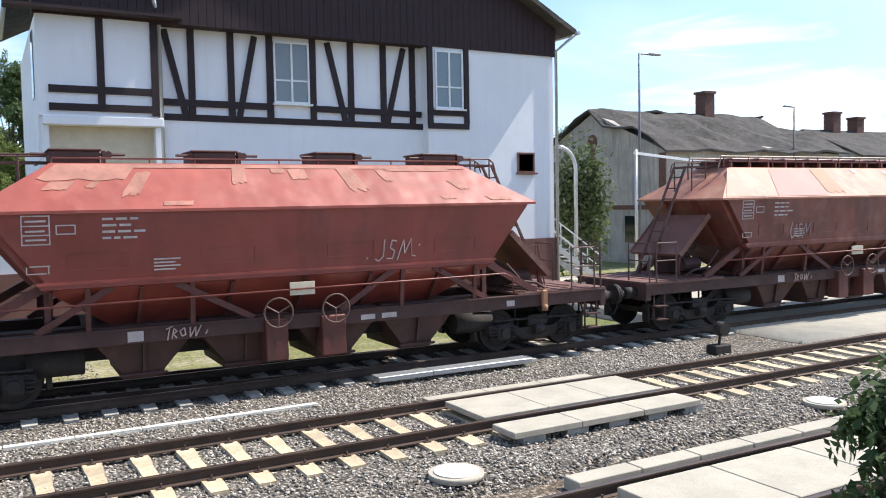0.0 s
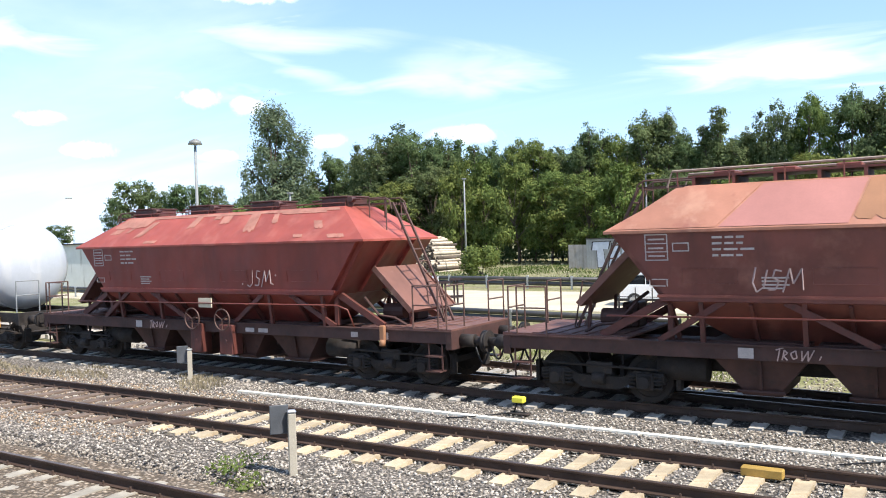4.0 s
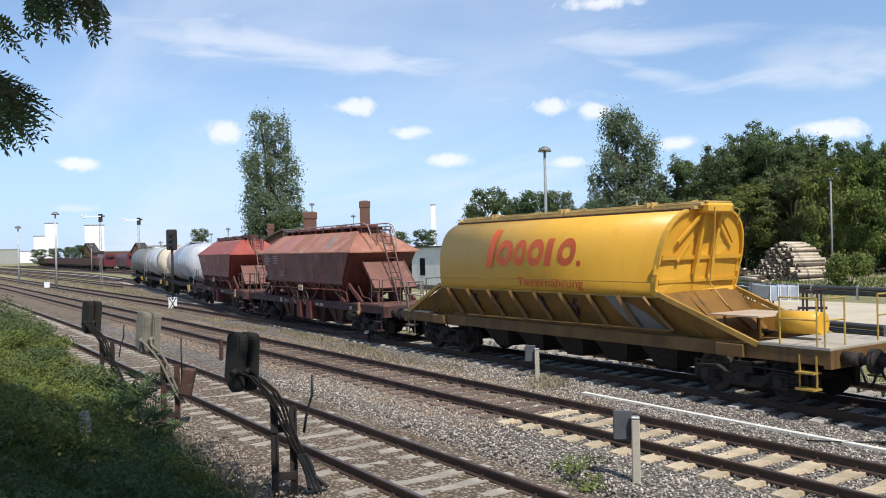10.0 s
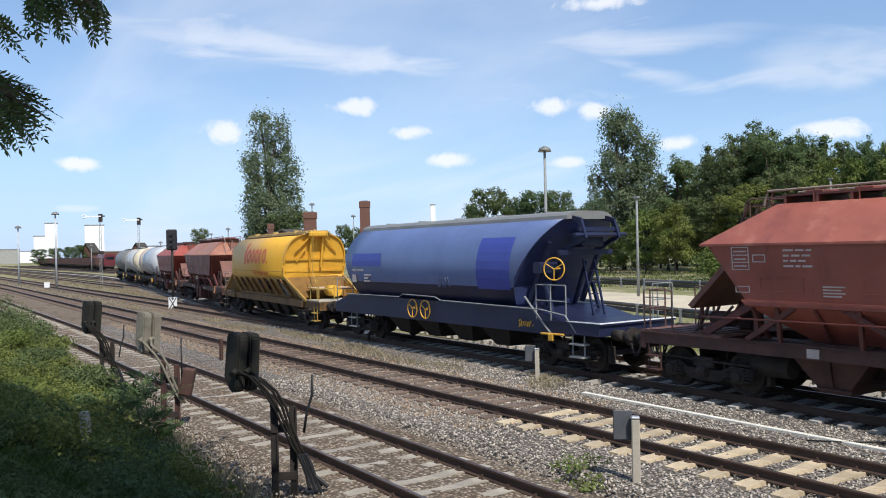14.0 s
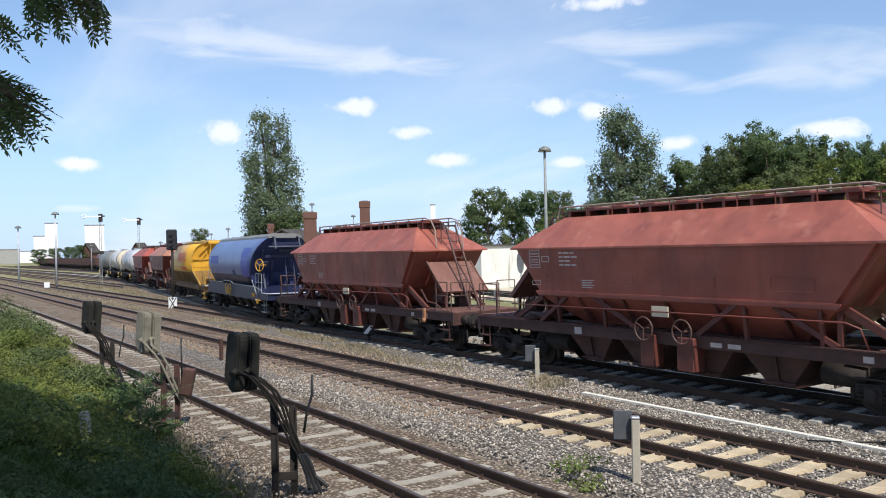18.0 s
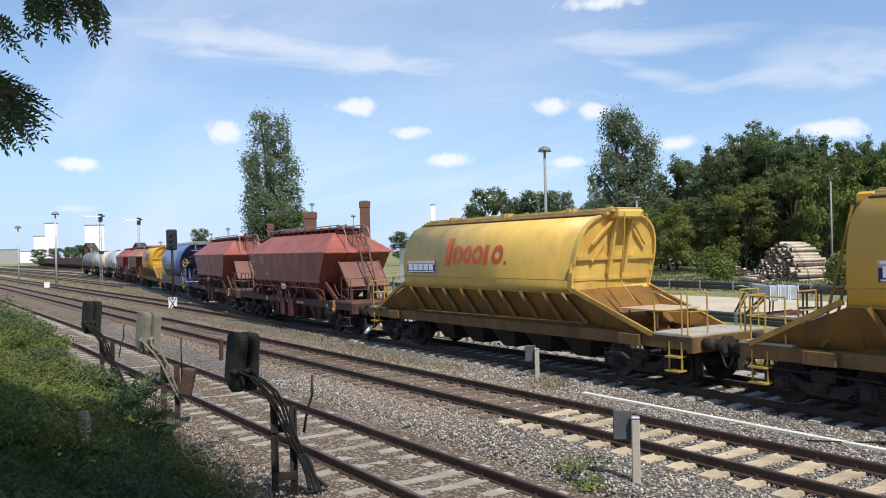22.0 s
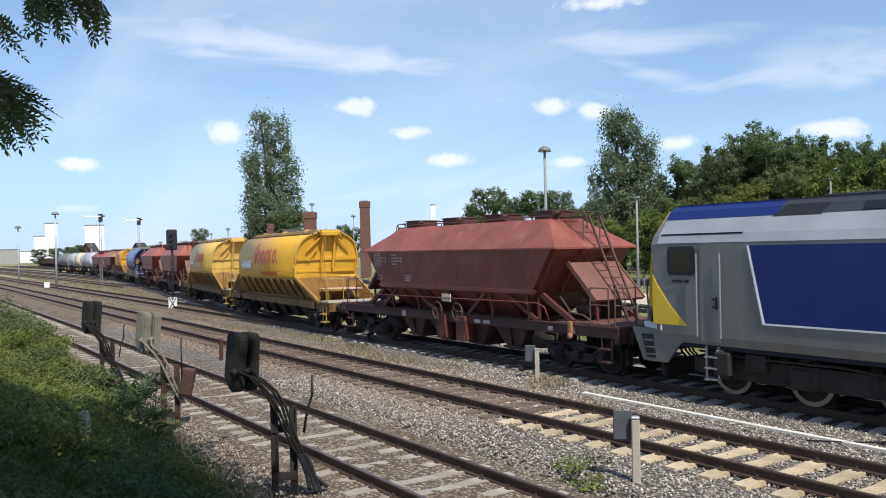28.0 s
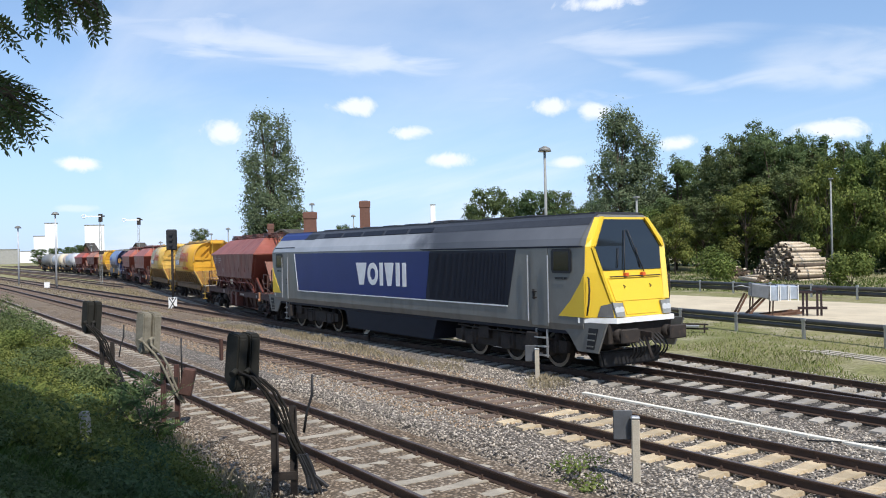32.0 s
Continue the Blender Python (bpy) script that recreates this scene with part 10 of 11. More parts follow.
def cable_post(x, y, mat, seed, label, grey=False, shift_x=0.0):
    """Old cable terminal: two posts, a pair of upright plates on bent pipes, cut cables hanging in a bunch."""
    p = thing("cable_terminal", label, "cable terminal", at=pose(x, y, -0.3, 0, 0, 62))
    rnd = random.Random(seed)
    for dx, h in ((0.0, 1.43), (0.27, 1.36)):
        bm = B()
        box(bm, dx - 0.055, dx + 0.055, -0.012, 0.012, 0, h)
        box(bm, dx + 0.035, dx + 0.055, -0.06, 0.012, 0, h)
        part("post", bm, M_UNDER if not grey else M_UNDER_BROWN, p)
    for z in (0.28, 0.98):
        bm = B()
        box(bm, -0.05, 0.33, -0.035, -0.012, z, z + 0.12)
        part("bracket", bm, M_UNDER, p)
    plate = [(-0.15, -0.24), (-0.15, 0.36), (-0.10, 0.42), (0.12, 0.40), (0.15, 0.34), (0.15, -0.38), (0.09, -0.44), (0.0, -0.43)]
    for k in range(2):
        m = Matrix.Translation((-0.53 + shift_x, 0, 2.04)) @ pose(0, 0, 0, -3 + rnd.uniform(-1, 1), rnd.uniform(1, 4), -44) @ Matrix.Translation((0.02 * k, 0.215 * k, 0))
        bm = B()
        prism(bm, plate, -0.09, 0.09)
        bmesh.ops.bevel(bm, geom=bm.edges[:], offset=0.022, segments=2, affect="EDGES")
        bmesh.ops.transform(bm, matrix=m, verts=bm.verts)
        bx = part("terminal_box", bm, mat, p)
        bm = B()
        rod(bm, m @ Vector((0.14, -0.10, -0.12)), m @ Vector((0.18, -0.20, -0.16)), 0.045, 10)
        part("gland", bm, mat, bx)
        for j in range(2 if not grey else 1):
            o = 0.05 * j
            pts = [m @ Vector((0.12, -0.12, -0.10 - o)), Vector((-0.30 + 0.14 * k + o, -0.26, 1.84 - 0.05 * k)), Vector((-0.12 + 0.13 * k + o, -0.22, 1.62)), Vector((0.02 + 0.12 * k + o, -0.16, 1.36)), Vector((0.14 + 0.08 * k + o, -0.12, 1.06)), Vector((0.27 + 0.06 * k + o, -0.12, 0.78)), Vector((0.40 + 0.05 * k + o * 0.5, -0.12, 0.58))]
            bm = B()
            tube(bm, pts, 0.020 if not grey else 0.026, 7)
            part("pipe", bm, M_PIPE if not grey else mat, p)
    if grey:
        bm = B()
        box(bm, 0.17, 0.42, -0.24, -0.05, 0.70, 1.26, 0.03, 0, pose(0.02, 0, 0.12, 0, 12))
        part("junction_box", bm, M_RUSTBOX, p, "rusty brown junction box")
    else:
        # the cables end in a bunch of cut stumps
        bm = B()
        for k in range(7):
            x0, y0 = 0.42 + 0.035 * (k % 4), -0.16 + 0.05 * (k // 4)
            tube(bm, [(x0 - 0.07, y0, 0.68), (x0, y0, 0.52), (x0 + 0.05 + 0.02 * (k % 3), y0, 0.36), (x0 + 0.08 + 0.055 * (k % 4), y0 - 0.03, 0.20 - 0.05 * (k % 3))], 0.034 - 0.003 * (k % 3), 6)
        part_each("cable_end", bm, M_BLACK, p)
    bm = B()
    tube(bm, [(0.42, 0.05, 0.95), (0.47, 0.05, 1.25), (0.55, 0.05, 1.50), (0.56, 0.05, 1.80)] if not grey else [(0.36, 0.05, 1.0), (0.36, 0.05, 1.90)], 0.02, 6)
    part("rod", bm, M_BLACK, p)
    return p


M_PIPE = plain("dull_cable_sheath", (0.017, 0.015, 0.013), 0.7, 0, 0.3, 6, 40, 0.1, spec=0.2)
M_RUSTBOX = plain("rusty_box_paint", (0.075, 0.035, 0.026), 0.8, 0, 0.35, 6, 40, 0.2)
M_TERMINAL = plain("black_cast_iron", (0.024, 0.023, 0.019), 0.8, 0, 0.3, 4, 40, 0.2, spec=0.2)
M_TERMINAL_GREY = plain("weathered_grey_iron", (0.215, 0.195, 0.150), 0.85, 0, 0.35, 4, 40, 0.2, None, (0.12, 0.10, 0.075), spec=0.2)
cable_post(-11.45, 4.62, M_TERMINAL, 1, "old black cable terminal with two tipped boxes and cut cables")
cable_post(-17.3, 4.6, M_TERMINAL_GREY, 2, "weathered grey cable terminal with two boxes", True, 0.15)
cable_post(-23.0, 4.55, M_TERMINAL, 3, "old dark cable terminal half hidden by weeds", False, 0.19)
st = thing("marker_stone", "short white stone post in the grass", "stone", at=pose(-12.85, 2.33, ground_z(-12.85, 2.33) - 0.05, 2, -3, 30))
bm = B()
box(bm, -0.065, 0.065, -0.06, 0.06, -0.3, 0.72, 0.02)
part("stone", bm, M_CONCRETE, st)
bp = thing("rusty_stake", "short rusty stake in the ballast", "stake", at=pose(-26.9, 9.05, -0.25, 0, 0, 20))
bm = B()
box(bm, -0.05, 0.05, -0.05, 0.05, 0, 0.75, 0.01)
part("stake", bm, M_RUSTBOX, bp)

# ---------- plants ----------


def blades(n, x0, x1, yf, hmin, hmax, seed, name, mat, label, width=0.012, keep=None):
    rng = np.random.default_rng(seed)
    xs = rng.uniform(x0, x1, n)
    us = rng.uniform(0, 1, n)
    q = []
    pts = np.array([yf(float(x), float(u)) for x, u in zip(xs, us)])
    if keep is not None:
        k = np.array([keep(float(x), float(y)) for x, y, z in pts])
        pts = pts[k]
    n = len(pts)
    h = rng.uniform(hmin, hmax, n)
    an = rng.uniform(0, 2 * np.pi, n)
    lean = rng.normal(size=(n, 2)) * 0.35 * h[:, None]
    w = np.stack([np.cos(an), np.sin(an), np.zeros(n)], 1) * width * rng.uniform(0.6, 1.6, n)[:, None]
    top = pts + np.stack([lean[:, 0], lean[:, 1], h], 1)
    midp = pts + np.stack([lean[:, 0] * 0.3, lean[:, 1] * 0.3, h * 0.6], 1)
    q = np.stack([pts - w, pts + w, midp + w * 0.8, top], 1).reshape(-1, 3)
    o = new(name, cloud_mesh(name, q, mat))
    return tagged(o, label, "grass", "", "stuff")


# the grass edge runs closer to the track further off
edge = lambda x: 3.75 + min(1.1, max(0.0, (-14 - x) * 0.05))
bank = lambda x, u: (x, -1.2 + (edge(x) + 1.2) * u, ground_z(x, -1.2 + (edge(x) + 1.2) * u))
blades(150000, -34, -4.5, bank, 0.04, 0.15, 41, "grass", M_GRASS, "lush green grass on the bank", 0.0035)
blades(16000, -34, -12, bank, 0.12, 0.34, 40, "tall_grass", M_GRASS_LIGHT, "taller light green grass on the bank", 0.005)
blades(15000, -34, -6, lambda x, u: (x, edge(x) - 0.35 + 1.0 * u * u, ground_z(x, edge(x))), 0.06, 0.26, 42, "dry_grass", M_DRY, "dry yellow grass at the foot of the bank", 0.005)
blades(30000, -95, -34, lambda x, u: (x, -4 + 8.9 * u, ground_z(x, -4 + 8.9 * u)), 0.2, 0.6, 43, "far_grass", M_GRASS_LIGHT, "tall grass along the bank", 0.02)
blades(16000, -60, -15.5, lambda x, u: (x, 13.1 + 1.6 * u ** 0.7, -0.22), 0.05, 0.18, 44, "dry_weeds", M_DRY, "dry weeds between the tracks", 0.010, lambda x, y: noise.noise((x * 0.25, y * 0.8, 5)) > -0.1 - (x + 15) * 0.006)
blades(20000, -150, -58, lambda x, u: (x, 12.8 + 11 * u, -0.3), 0.06, 0.28, 45, "yard_grass", M_DRY, "dry grass between the yard tracks", 0.03, lambda x, y: abs(y - 16.1) > 1.4 and abs(y - main_y(x)) > 2.2)
meadow = lambda x, y: y > spur_y(x) + 1.8 and noise.noise((x * 0.35, y * 0.5, 2)) > -0.15
blades(26000, -36, -4, lambda x, u: (x, 19.6 + 13 * u, -0.38), 0.04, 0.17, 46, "meadow_grass", M_GRASS_LIGHT, "sparse green grass behind the train", 0.008, meadow)
blades(26000, -36, -4, lambda x, u: (x, 19.6 + 11 * u, -0.38), 0.03, 0.13, 47, "meadow_dry_grass", M_DRY, "sparse dry grass behind the train", 0.008, meadow)
blades(40000, -90, 10, lambda x, u: (x, 52 + 36 * u, -0.3), 0.06, 0.26, 48, "far_meadow", M_GRASS, "uneven meadow grass before the wood", 0.035, lambda x, y: noise.noise((x * 0.12, y * 0.16, 4)) > -0.12)
blades(16000, -90, 10, lambda x, u: (x, 52 + 36 * u, -0.3), 0.06, 0.32, 49, "far_dry_grass", M_DRY, "dry grass before the wood", 0.03, lambda x, y: noise.noise((x * 0.12, y * 0.16, 4)) < 0.1)


def bank_clumps(n, x0, x1, v0, v1, r, h, leaves, size, seed, name, mat, label):
    """Leafy weeds in uneven low clumps over a strip of the bank."""
    rnd = random.Random(seed)
    bl = []
    while len(bl) < n:
        x, u = rnd.uniform(x0, x1), rnd.uniform(v0, v1)
        x, y, z = bank(x, u)
        g = noise.noise((x * 0.9, y * 0.9, seed * 3.1))
        if g < -0.25:
            continue
        rr, hh = r * rnd.uniform(0.5, 1.4), h * rnd.uniform(0.4, 1.0) * (0.8 + g)
        bl.append(((x, y, z + hh * 0.45), (rr, rr, hh * 0.62)))
    tagged(new(name, cloud_mesh(name, leaf_cloud(bl, leaves, size, seed), mat)), label, "weeds", "", "stuff")


bank_clumps(560, -13.5, -4.5, 0.25, 0.97, 0.22, 0.30, 95000, 0.021, 3, "leafy_weeds", M_LEAF, "leafy green weeds in low clumps on the bank")
bank_clumps(420, -26, -11, 0.35, 1.0, 0.32, 0.60, 100000, 0.030, 5, "bank_weeds", M_LEAF_YELLOW, "light green weeds in clumps on the sunny bank")
bank_clumps(130, -22, -9, 0.55, 1.0, 0.26, 0.42, 26000, 0.034, 6, "broad_weeds", M_LEAF_DARK, "dark broad-leaved weeds along the top of the bank")


def weeds(x, y, z, r, h, n, mat, seed, label, leaf=0.05):
    b = thing("weed_clump", label, "plant", at=pose(x, y, z))
    rnd = random.Random(seed)
    blobs = [((rnd.uniform(-r, r), rnd.uniform(-r, r), h * rnd.uniform(0.25, 0.8)), (r * 0.5, r * 0.5, h * 0.3)) for _ in range(9)]
    o = new("leaves", cloud_mesh("leaves", leaf_cloud(blobs, n, leaf, seed), mat))
    o.parent = b
    bm = B()
    for k in range(8):
        c = blobs[k % 9][0]
        rod(bm, (c[0] * 0.3, c[1] * 0.3, 0), c, 0.012, 5, 0.005)
    part_each("stem", bm, M_BARK, b)


weeds(-8.9, 8.35, -0.25, 0.35, 0.20, 170, M_LEAF_YELLOW, 51, "small green weed in the ballast", 0.035)
weeds(-9.6, 8.9, -0.25, 0.30, 0.35, 260, M_LEAF_YELLOW, 52, "small weeds beside the post", 0.03)
weeds(-14.6, 3.5, -0.2, 0.5, 0.5, 1600, M_LEAF_DARK, 58, "dark weeds at the foot of the bank", 0.035)
weeds(-18.3, 3.75, -0.2, 0.55, 0.8, 2200, M_LEAF, 59, "leafy weeds along the bank", 0.04)
weeds(-21.2, 4.0, -0.2, 0.6, 0.85, 2400, M_LEAF, 50, "tall weeds by the far cable terminal", 0.04)
weeds(-15.9, 3.9, -0.25, 0.4, 0.4, 700, M_LEAF_YELLOW, 54, "feathery weeds by the cable terminal", 0.03)
weeds(-19.6, 4.15, -0.2, 0.5, 0.55, 1500, M_LEAF_YELLOW, 55, "light weeds before the far cable terminal", 0.035)
weeds(-22.5, 3.9, -0.2, 0.6, 0.75, 1900, M_LEAF_YELLOW, 56, "weeds around the far cable terminal", 0.04)
for k, (x, y, r, h) in enumerate(((-26, 3.6, 0.8, 0.8), (-29, 3.9, 0.9, 0.9), (-23.5, 2.9, 0.8, 0.7), (-33, 4.2, 1.0, 1.0), (-38, 4.4, 1.2, 1.3), (-44, 4.4, 1.2, 1.5), (-31, 3.1, 1.0, 1.0), (-52, 4.6, 1.5, 1.7), (-36, 3.2, 1.2, 1.3))):
    weeds(x, y, ground_z(x, y) - 0.1, r, h, 3200, M_LEAF if k % 3 else M_LEAF_YELLOW, 60 + k, "leafy green shrub on the bank", 0.045)


def twigs(b, base, tips, mat, seed, leaf=0.05, per=90):
    """Twigs with leaves in two ranks, as on a robinia."""
    rnd = random.Random(seed)
    bm = B()
    q = []
    for tip in tips:
        a, t = Vector(base), Vector(tip)
        pts = [a.lerp(t, k / 6) + Vector((0, 0, 0.10 * math.sin(math.pi * k / 6))) for k in range(7)]
        for k in range(6):
            rod(bm, pts[k], pts[k + 1], 0.016 * (1 - k / 7), 5, 0.016 * (1 - (k + 1) / 7))
        for j in range(per // 9):
            f = rnd.uniform(0.45, 1.0)
            i = min(5, int(f * 6))
            c = pts[i].lerp(pts[i + 1], min(1, f * 6 - i))
            d = Vector((rnd.gauss(0, 1), rnd.gauss(0, 1), rnd.gauss(-0.7, 0.5))).normalized()
            s = d.cross(Vector((rnd.gauss(0, 1), rnd.gauss(0, 1), rnd.gauss(0, 0.5)))).normalized()
            for n in range(5):
                o = c + d * leaf * 0.75 * n
                for g in (-1, 1):
                    e = (s * g + d * 0.45).normalized()
                    p = d * g
                    L = leaf * rnd.uniform(0.8, 1.15)
                    q += [o, o + e * L * 0.5 + p * L * 0.20, o + e * L, o + e * L * 0.5 - p * L * 0.20]
    part("twig", bm, M_BARK, b)
    o = new("leaves", cloud_mesh("leaves", np.array([tuple(v) for v in q]), mat))
    o.parent = b


def pinnate(q, bm, o, d, L, pairs, leaflet, rnd, droop=0.25):
    """One feathered leaf: leaflets in two ranks along a drooping stalk."""
    d = d.normalized()
    s = d.cross(Vector((rnd.gauss(0, 0.6), rnd.gauss(0, 0.6), 1.0))).normalized()
    up = s.cross(d)
    at = lambda f: o + d * L * f + Vector((0, 0, -droop * L * f * f))
    rod(bm, at(0), at(0.5), leaflet * 0.05, 4, leaflet * 0.04)
    rod(bm, at(0.5), at(1.0), leaflet * 0.04, 4, leaflet * 0.02)
    for k in range(pairs):
        f = 0.18 + 0.80 * k / (pairs - 1)
        c = at(f)
        ll = leaflet * (0.75 + 0.4 * math.sin(math.pi * min(1, f + 0.1))) * rnd.uniform(0.85, 1.15)
        for g in (-1, 1):
            e = (s * g + d * 0.55 + up * rnd.uniform(-0.35, 0.15)).normalized()
            w = e.cross(up).normalized() * ll * 0.16
            q += [c, c + e * ll * 0.45 + w, c + e * ll, c + e * ll * 0.45 - w]
    c, e = at(1.0), (d + Vector((0, 0, -droop))).normalized()
    w = s * leaflet * 0.19
    q += [c, c + e * leaflet * 0.5 + w, c + e * leaflet, c + e * leaflet * 0.5 - w]


def ray_point(az, el, d):
    a, e = radians(az), radians(el)
    return (EYE[0] - d * math.cos(e) * math.sin(a), EYE[1] + d * math.cos(e) * math.cos(a), EYE[2] + d * math.sin(e))


# a feathery sapling that grows by the second cable terminal
sap = thing("sapling", "slender sapling with long feathered leaves by the cable terminal", "sapling", at=pose(-15.9, 4.0, -0.3))
rnd = random.Random(75)
bm, q = B(), []
for u, h in ((-0.35, 1.0), (-0.15, 1.25), (0.1, 1.15), (0.3, 0.9), (-0.6, 0.8), (-0.9, 0.6)):
    stem = [Vector((0.47 * u * f, 0.88 * u * f, h * f)) for f in (0, 0.5, 1.0)]
    rod(bm, stem[0], stem[1], 0.014, 5, 0.011)
    rod(bm, stem[1], stem[2], 0.011, 5, 0.006)
    for k in range(6):
        f = 0.3 + 0.7 * k / 5
        a = k * 2.4 + u * 5
        o = stem[2] * f
        pinnate(q, bm, o, Vector((math.cos(a), math.sin(a), 0.65 + 0.5 * f)), rnd.uniform(0.45, 0.75), 9, 0.12, rnd, 0.35)
part("stem", bm, M_BARK, sap)
o = new("leaves", cloud_mesh("leaves", np.array([tuple(v) for v in q]), M_LEAF))
o.parent = sap
# a robinia on the bank, out of view, shades it; its lowest twigs hang into the picture
rob = thing("robinia_tree", "robinia on the bank with low hanging leafy twigs", "tree")
bm = B()
rod(bm, (-7.5, -4.4, 1.0), (-7.8, -3.9, 5.2), 0.22, 9, 0.15)
for tip in ((-6, -0.6, 10.2), (-3, 0.2, 10.2), (1, -2.0, 10.6), (4.5, -1.0, 10.5), (-2.5, -3.0, 9.6)):
    rod(bm, (-7.8, -3.9, 5.0), tip, 0.10, 7, 0.03)
for tip in (ray_point(88, 24, 5.4), ray_point(92, 15, 5.2)):
    rod(bm, (-7.8, -3.9, 4.8), tip, 0.05, 6, 0.02)
part("trunk", bm, M_BARK, rob)
rr = random.Random(91)
bl = []
for k in range(170):
    x = rr.uniform(-10.0, 3.0)
    z = max(8.6, 3.3 + 0.37 * abs(x) + 1.6)
    bl.append(((x, rr.uniform(-5.2, 2.9), z + rr.uniform(0, 2.2)), (rr.uniform(0.9, 1.7), rr.uniform(0.8, 1.3), rr.uniform(0.5, 0.9))))
o = new("crown", cloud_mesh("crown", leaf_cloud(bl, 45000, 0.13, 92), M_LEAF))
o.parent = rob


def hanging(n, corners, aim, lens, leaflet, seed):
    """A bunch of robinia leaves: corners (bearing, height) of where they spring, aim as sideways and downwards pull."""
    rnd = random.Random(seed)
    bm, q = B(), []
    (a0, e0), (a1, e1) = corners
    for k in range(n):
        f = rnd.random()
        az, el = a0 + (a1 - a0) * f + rnd.gauss(0, 0.25), e0 + (e1 - e0) * f + rnd.gauss(0, 0.45)
        o = Vector(ray_point(az, el, rnd.uniform(4.8, 5.4)))
        a = radians(az)
        side = Vector((math.cos(a), math.sin(a), 0))
        depth = Vector((-math.sin(a), math.cos(a), 0))
        d = side * (aim[0] + rnd.gauss(0, 0.45)) + depth * rnd.gauss(0, 0.5) + Vector((0, 0, -aim[1] + rnd.gauss(0, 0.35)))
        pinnate(q, bm, o, d, rnd.uniform(*lens), 7, leaflet, rnd, 0.4)
        rod(bm, o, o - side * 0.12 + Vector((0, 0, 0.10)), 0.004, 4, 0.006)
    part("twig", bm, M_BARK, rob)
    o = new("leaves", cloud_mesh("leaves", np.array([tuple(v) for v in q]), M_LEAF_DARK))
    o.parent = rob


hanging(32, ((82.7, 16.9), (80.6, 15.9)), (0.2, 1.0), (0.12, 0.18), 0.052, 71)
hanging(24, ((79.8, 17.0), (78.6, 15.6)), (0.3, 0.8), (0.10, 0.15), 0.052, 74)
hanging(34, ((85.6, 11.2), (83.3, 9.4)), (0.95, 0.35), (0.13, 0.20), 0.052, 72)
hanging(30, ((85.4, 9.6), (83.2, 8.9)), (0.7, 0.6), (0.10, 0.17), 0.052, 76)
hanging(6, ((85.0, 14.3), (84.5, 14.1)), (0.9, 0.4), (0.12, 0.17), 0.052, 77)
low = thing("elder_shrub", "dark leafy twigs of a shrub rising beside the paved track", "shrub")
bm = B()
rod(bm, (ray_point(-62, -22, 6.0)[0], ray_point(-62, -22, 6.0)[1], -0.4), ray_point(-62, -20, 6.0), 0.03, 6, 0.015)
part("stem", bm, M_BARK, low)
twigs(low, ray_point(-62, -20, 6.0), [ray_point(-55.6, -14.6, 6.0), ray_point(-55.0, -13.6, 6.1), ray_point(-55.4, -18.4, 5.8), ray_point(-56.4, -12.4, 6.0), ray_point(-57.4, -11.2, 6.0), ray_point(-56.0, -17.4, 5.7)], M_LEAF_DARK, 73, 0.09, 60)
bl = [(ray_point(a_, e_, d_), (r_, r_, r_ * 0.6)) for a_, e_, d_, r_ in ((-56.4, -14.2, 6.0, 0.22), (-57.6, -12.8, 6.1, 0.28), (-58.4, -11.0, 6.1, 0.26), (-57.4, -16.0, 5.9, 0.2), (-56.6, -18.6, 5.8, 0.18), (-58.0, -19.6, 5.8, 0.24), (-59.5, -15.0, 6.0, 0.4))]
o = new("leaves", cloud_mesh("leaves", leaf_cloud(bl, 900, 0.055, 78), M_LEAF_DARK))
o.parent = low

# ---------- loose stones of the ballast ----------


def stones(n, x0, x1, y0, y1, size, seed, name, mat, label):
    rng = np.random.default_rng(seed)
    c = np.stack([rng.uniform(x0, x1, n), rng.uniform(y0, y1, n), np.full(n, Z_BED) + rng.uniform(-0.014, 0.020, n)], 1)
    base = np.array([(1, 0, 0), (0, 1, 0), (-1, 0, 0), (0, -1, 0), (0, 0, 0.8), (0, 0, -0.6)], float)
    s = size * rng.uniform(0.55, 1.25, (n, 1, 3)) * rng.uniform(0.7, 1.2, (n, 1, 1))
    p = base[None] * s + rng.normal(size=(n, 6, 3)) * size * 0.22
    a = rng.uniform(0, 2 * np.pi, n)
    b = rng.uniform(-0.6, 0.6, n)
    ca, sa, cb, sb = np.cos(a)[:, None], np.sin(a)[:, None], np.cos(b)[:, None], np.sin(b)[:, None]
    x, y, z = p[..., 0], p[..., 1], p[..., 2]
    y, z = y * cb - z * sb, y * sb + z * cb
    x, y = x * ca - y * sa, x * sa + y * ca
    v = (np.stack([x, y, z], 2) + c[:, None]).reshape(-1, 3)
    tri = np.array([(0, 1, 4), (1, 2, 4), (2, 3, 4), (3, 0, 4), (1, 0, 5), (2, 1, 5), (3, 2, 5), (0, 3, 5)])
    f = (tri[None] + 6 * np.arange(n)[:, None, None]).reshape(-1)
    me = bpy.data.meshes.new(name)
    me.vertices.add(len(v))
    me.vertices.foreach_set("co", v.astype(np.float32).ravel())
    me.loops.add(len(f))
    me.loops.foreach_set("vertex_index", f.astype(np.int32))
    me.polygons.add(len(f) // 3)
    me.polygons.foreach_set("loop_start", np.arange(0, len(f), 3, dtype=np.int32))
    me.update(calc_edges=True)
    me.materials.append(mat)
    return tagged(new(name, me), label, "ballast stones", "", "stuff")


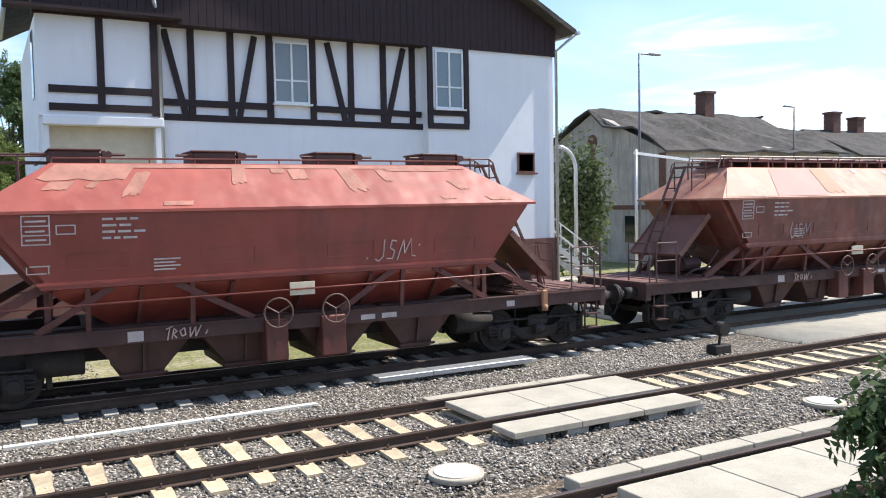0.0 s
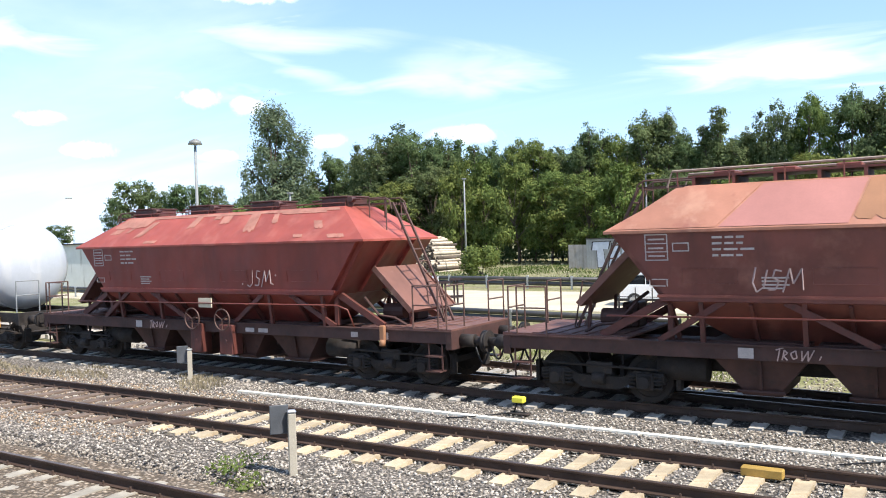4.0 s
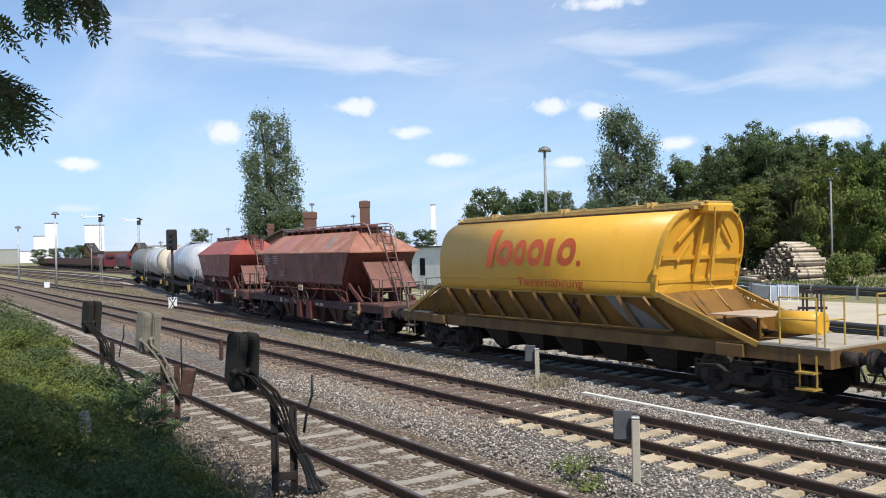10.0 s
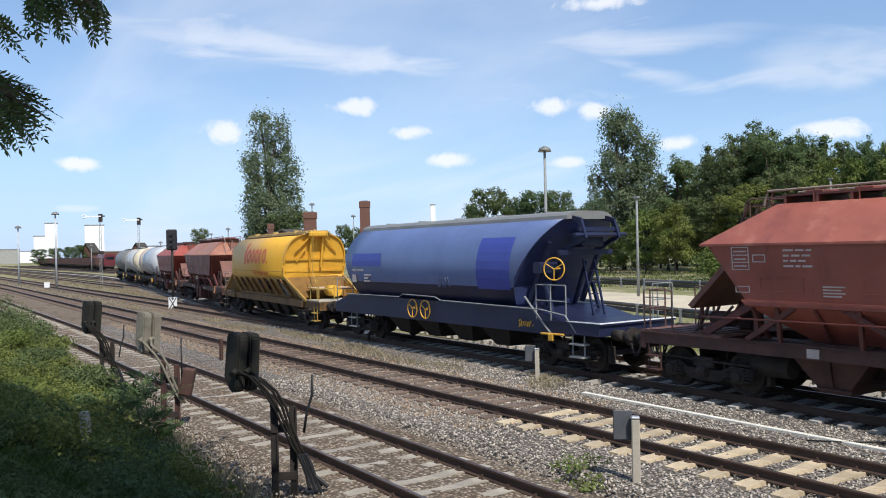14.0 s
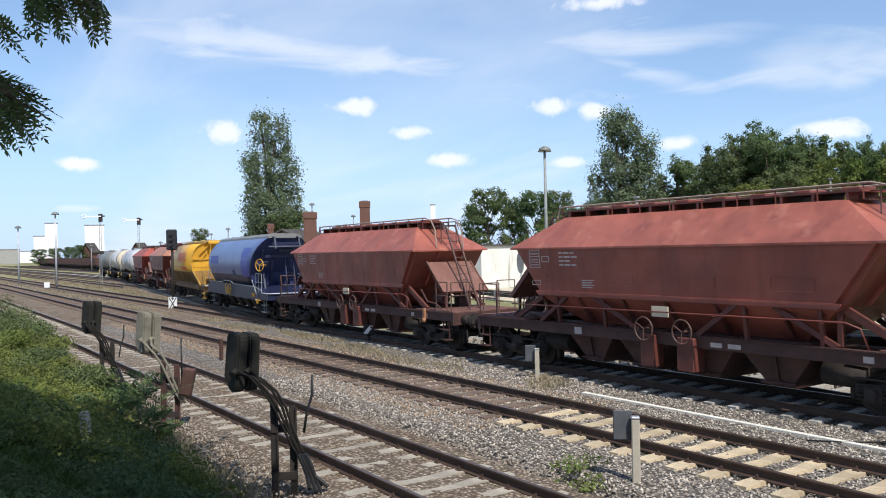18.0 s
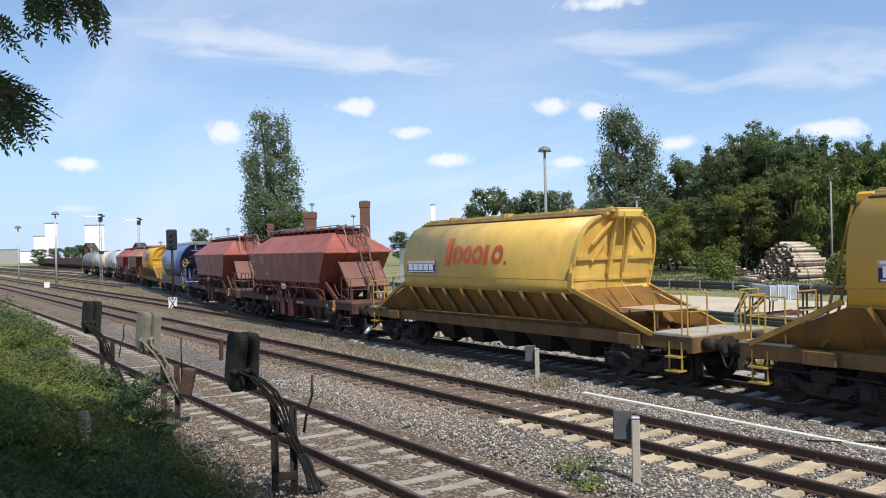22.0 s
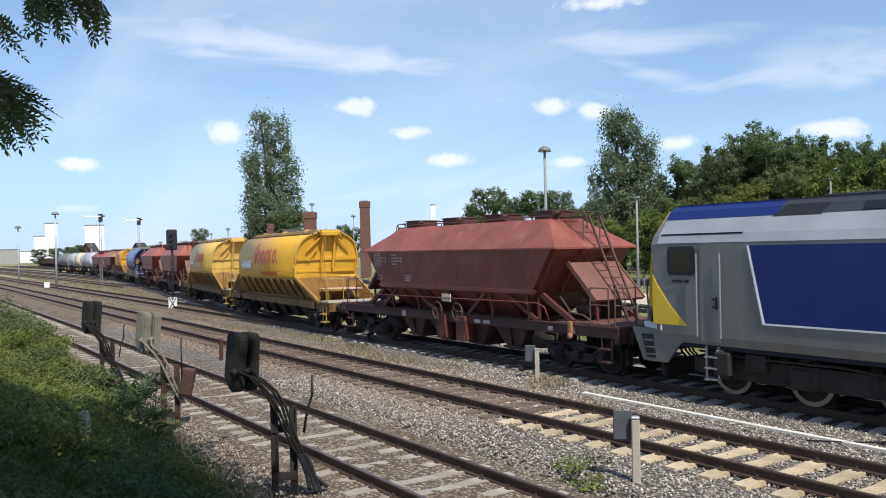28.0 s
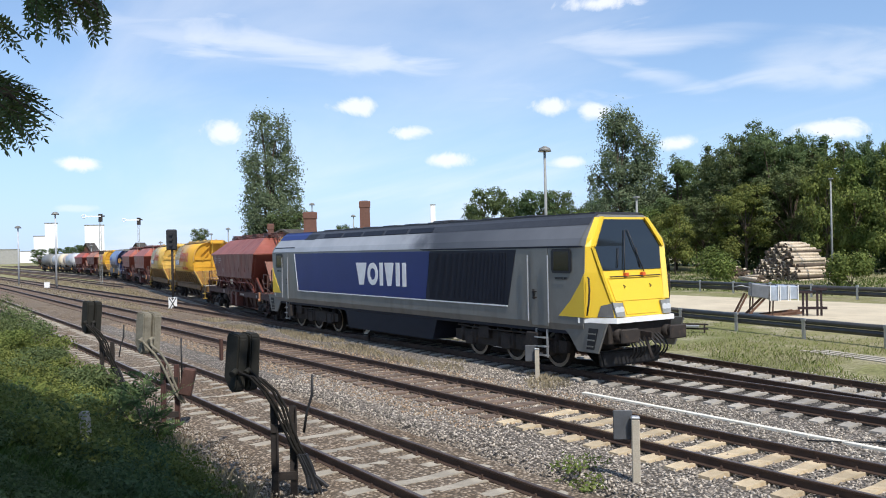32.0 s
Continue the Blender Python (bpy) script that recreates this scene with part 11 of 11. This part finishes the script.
def stone_mat(name, cols):
    m, nt, b = material(name)
    geo = nt.nodes.new("ShaderNodeNewGeometry")
    ramp = nt.nodes.new("ShaderNodeValToRGB")
    els = ramp.color_ramp.elements
    els[0].color, els[1].color = (*cols[0], 1), (*cols[-1], 1)
    for i, c in enumerate(cols[1:-1]):
        els.new((i + 1) / (len(cols) - 1)).color = (*c, 1)
    nt.links.new(geo.outputs["Random Per Island"], ramp.inputs[0])
    co = coords(nt)
    c = mix(nt, noise_fac(nt, 30, 0.3, 0.7, 3, co), ramp.outputs[0], mix(nt, 1.0, ramp.outputs[0], (0.7, 0.68, 0.66), "MULTIPLY"))
    nt.links.new(c, b.inputs["Base Color"])
    b.inputs["Roughness"].default_value = 0.85
    return m


M_STONE = stone_mat("crushed_stone", [(0.085, 0.076, 0.068), (0.392, 0.345, 0.295), (0.21, 0.185, 0.160), (0.56, 0.50, 0.425), (0.70, 0.63, 0.54)])
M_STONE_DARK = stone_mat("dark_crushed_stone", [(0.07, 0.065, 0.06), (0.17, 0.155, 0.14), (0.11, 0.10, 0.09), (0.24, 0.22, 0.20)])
M_STONE_RUST = stone_mat("rusty_crushed_stone", [(0.125, 0.085, 0.058), (0.43, 0.31, 0.20), (0.27, 0.185, 0.118), (0.55, 0.42, 0.29), (0.36, 0.235, 0.145)])
M_STONE_TAN = stone_mat("tan_crushed_stone", [(0.14, 0.118, 0.095), (0.40, 0.345, 0.28), (0.26, 0.22, 0.178), (0.52, 0.455, 0.375), (0.34, 0.285, 0.225)])
stones(52000, -22, 15, 8.5, 14.8, 0.030, 81, "ballast_stones", M_STONE, "loose grey ballast stones between the tracks")
stones(16000, -45, -13, 9.2, 13.4, 0.032, 82, "rusty_ballast_stones", M_STONE_RUST, "rust-stained ballast stones around the wooden sleepers")
stones(26000, -24, 6, 4.3, 8.5, 0.028, 83, "side_ballast_stones", M_STONE_TAN, "brownish ballast stones along the side track")
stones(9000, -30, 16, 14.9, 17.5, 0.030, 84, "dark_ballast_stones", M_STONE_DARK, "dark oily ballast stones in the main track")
stones(5000, -26, 2, 17.6, 20.5, 0.032, 85, "far_ballast_stones", M_STONE, "ballast stones beyond the main track")


def motions():
    steps_t = [0.5 * k for k in range(65)]
    for v, c, base in VEHICLES:
        walk(v, [(t, vehicle_pose(c - shift(t), base)) for t in steps_t])
    # every wheelset rolls on its vehicle
    turn_t = [0.1 * k for k in range(321)]
    for w, x, r in WHEELS:
        z = w.matrix_local.translation.z
        walk(w, [(t, pose(x, 0, z, 0, -math.degrees(shift(t) / r) % 360, 0)) for t in turn_t])


motions()
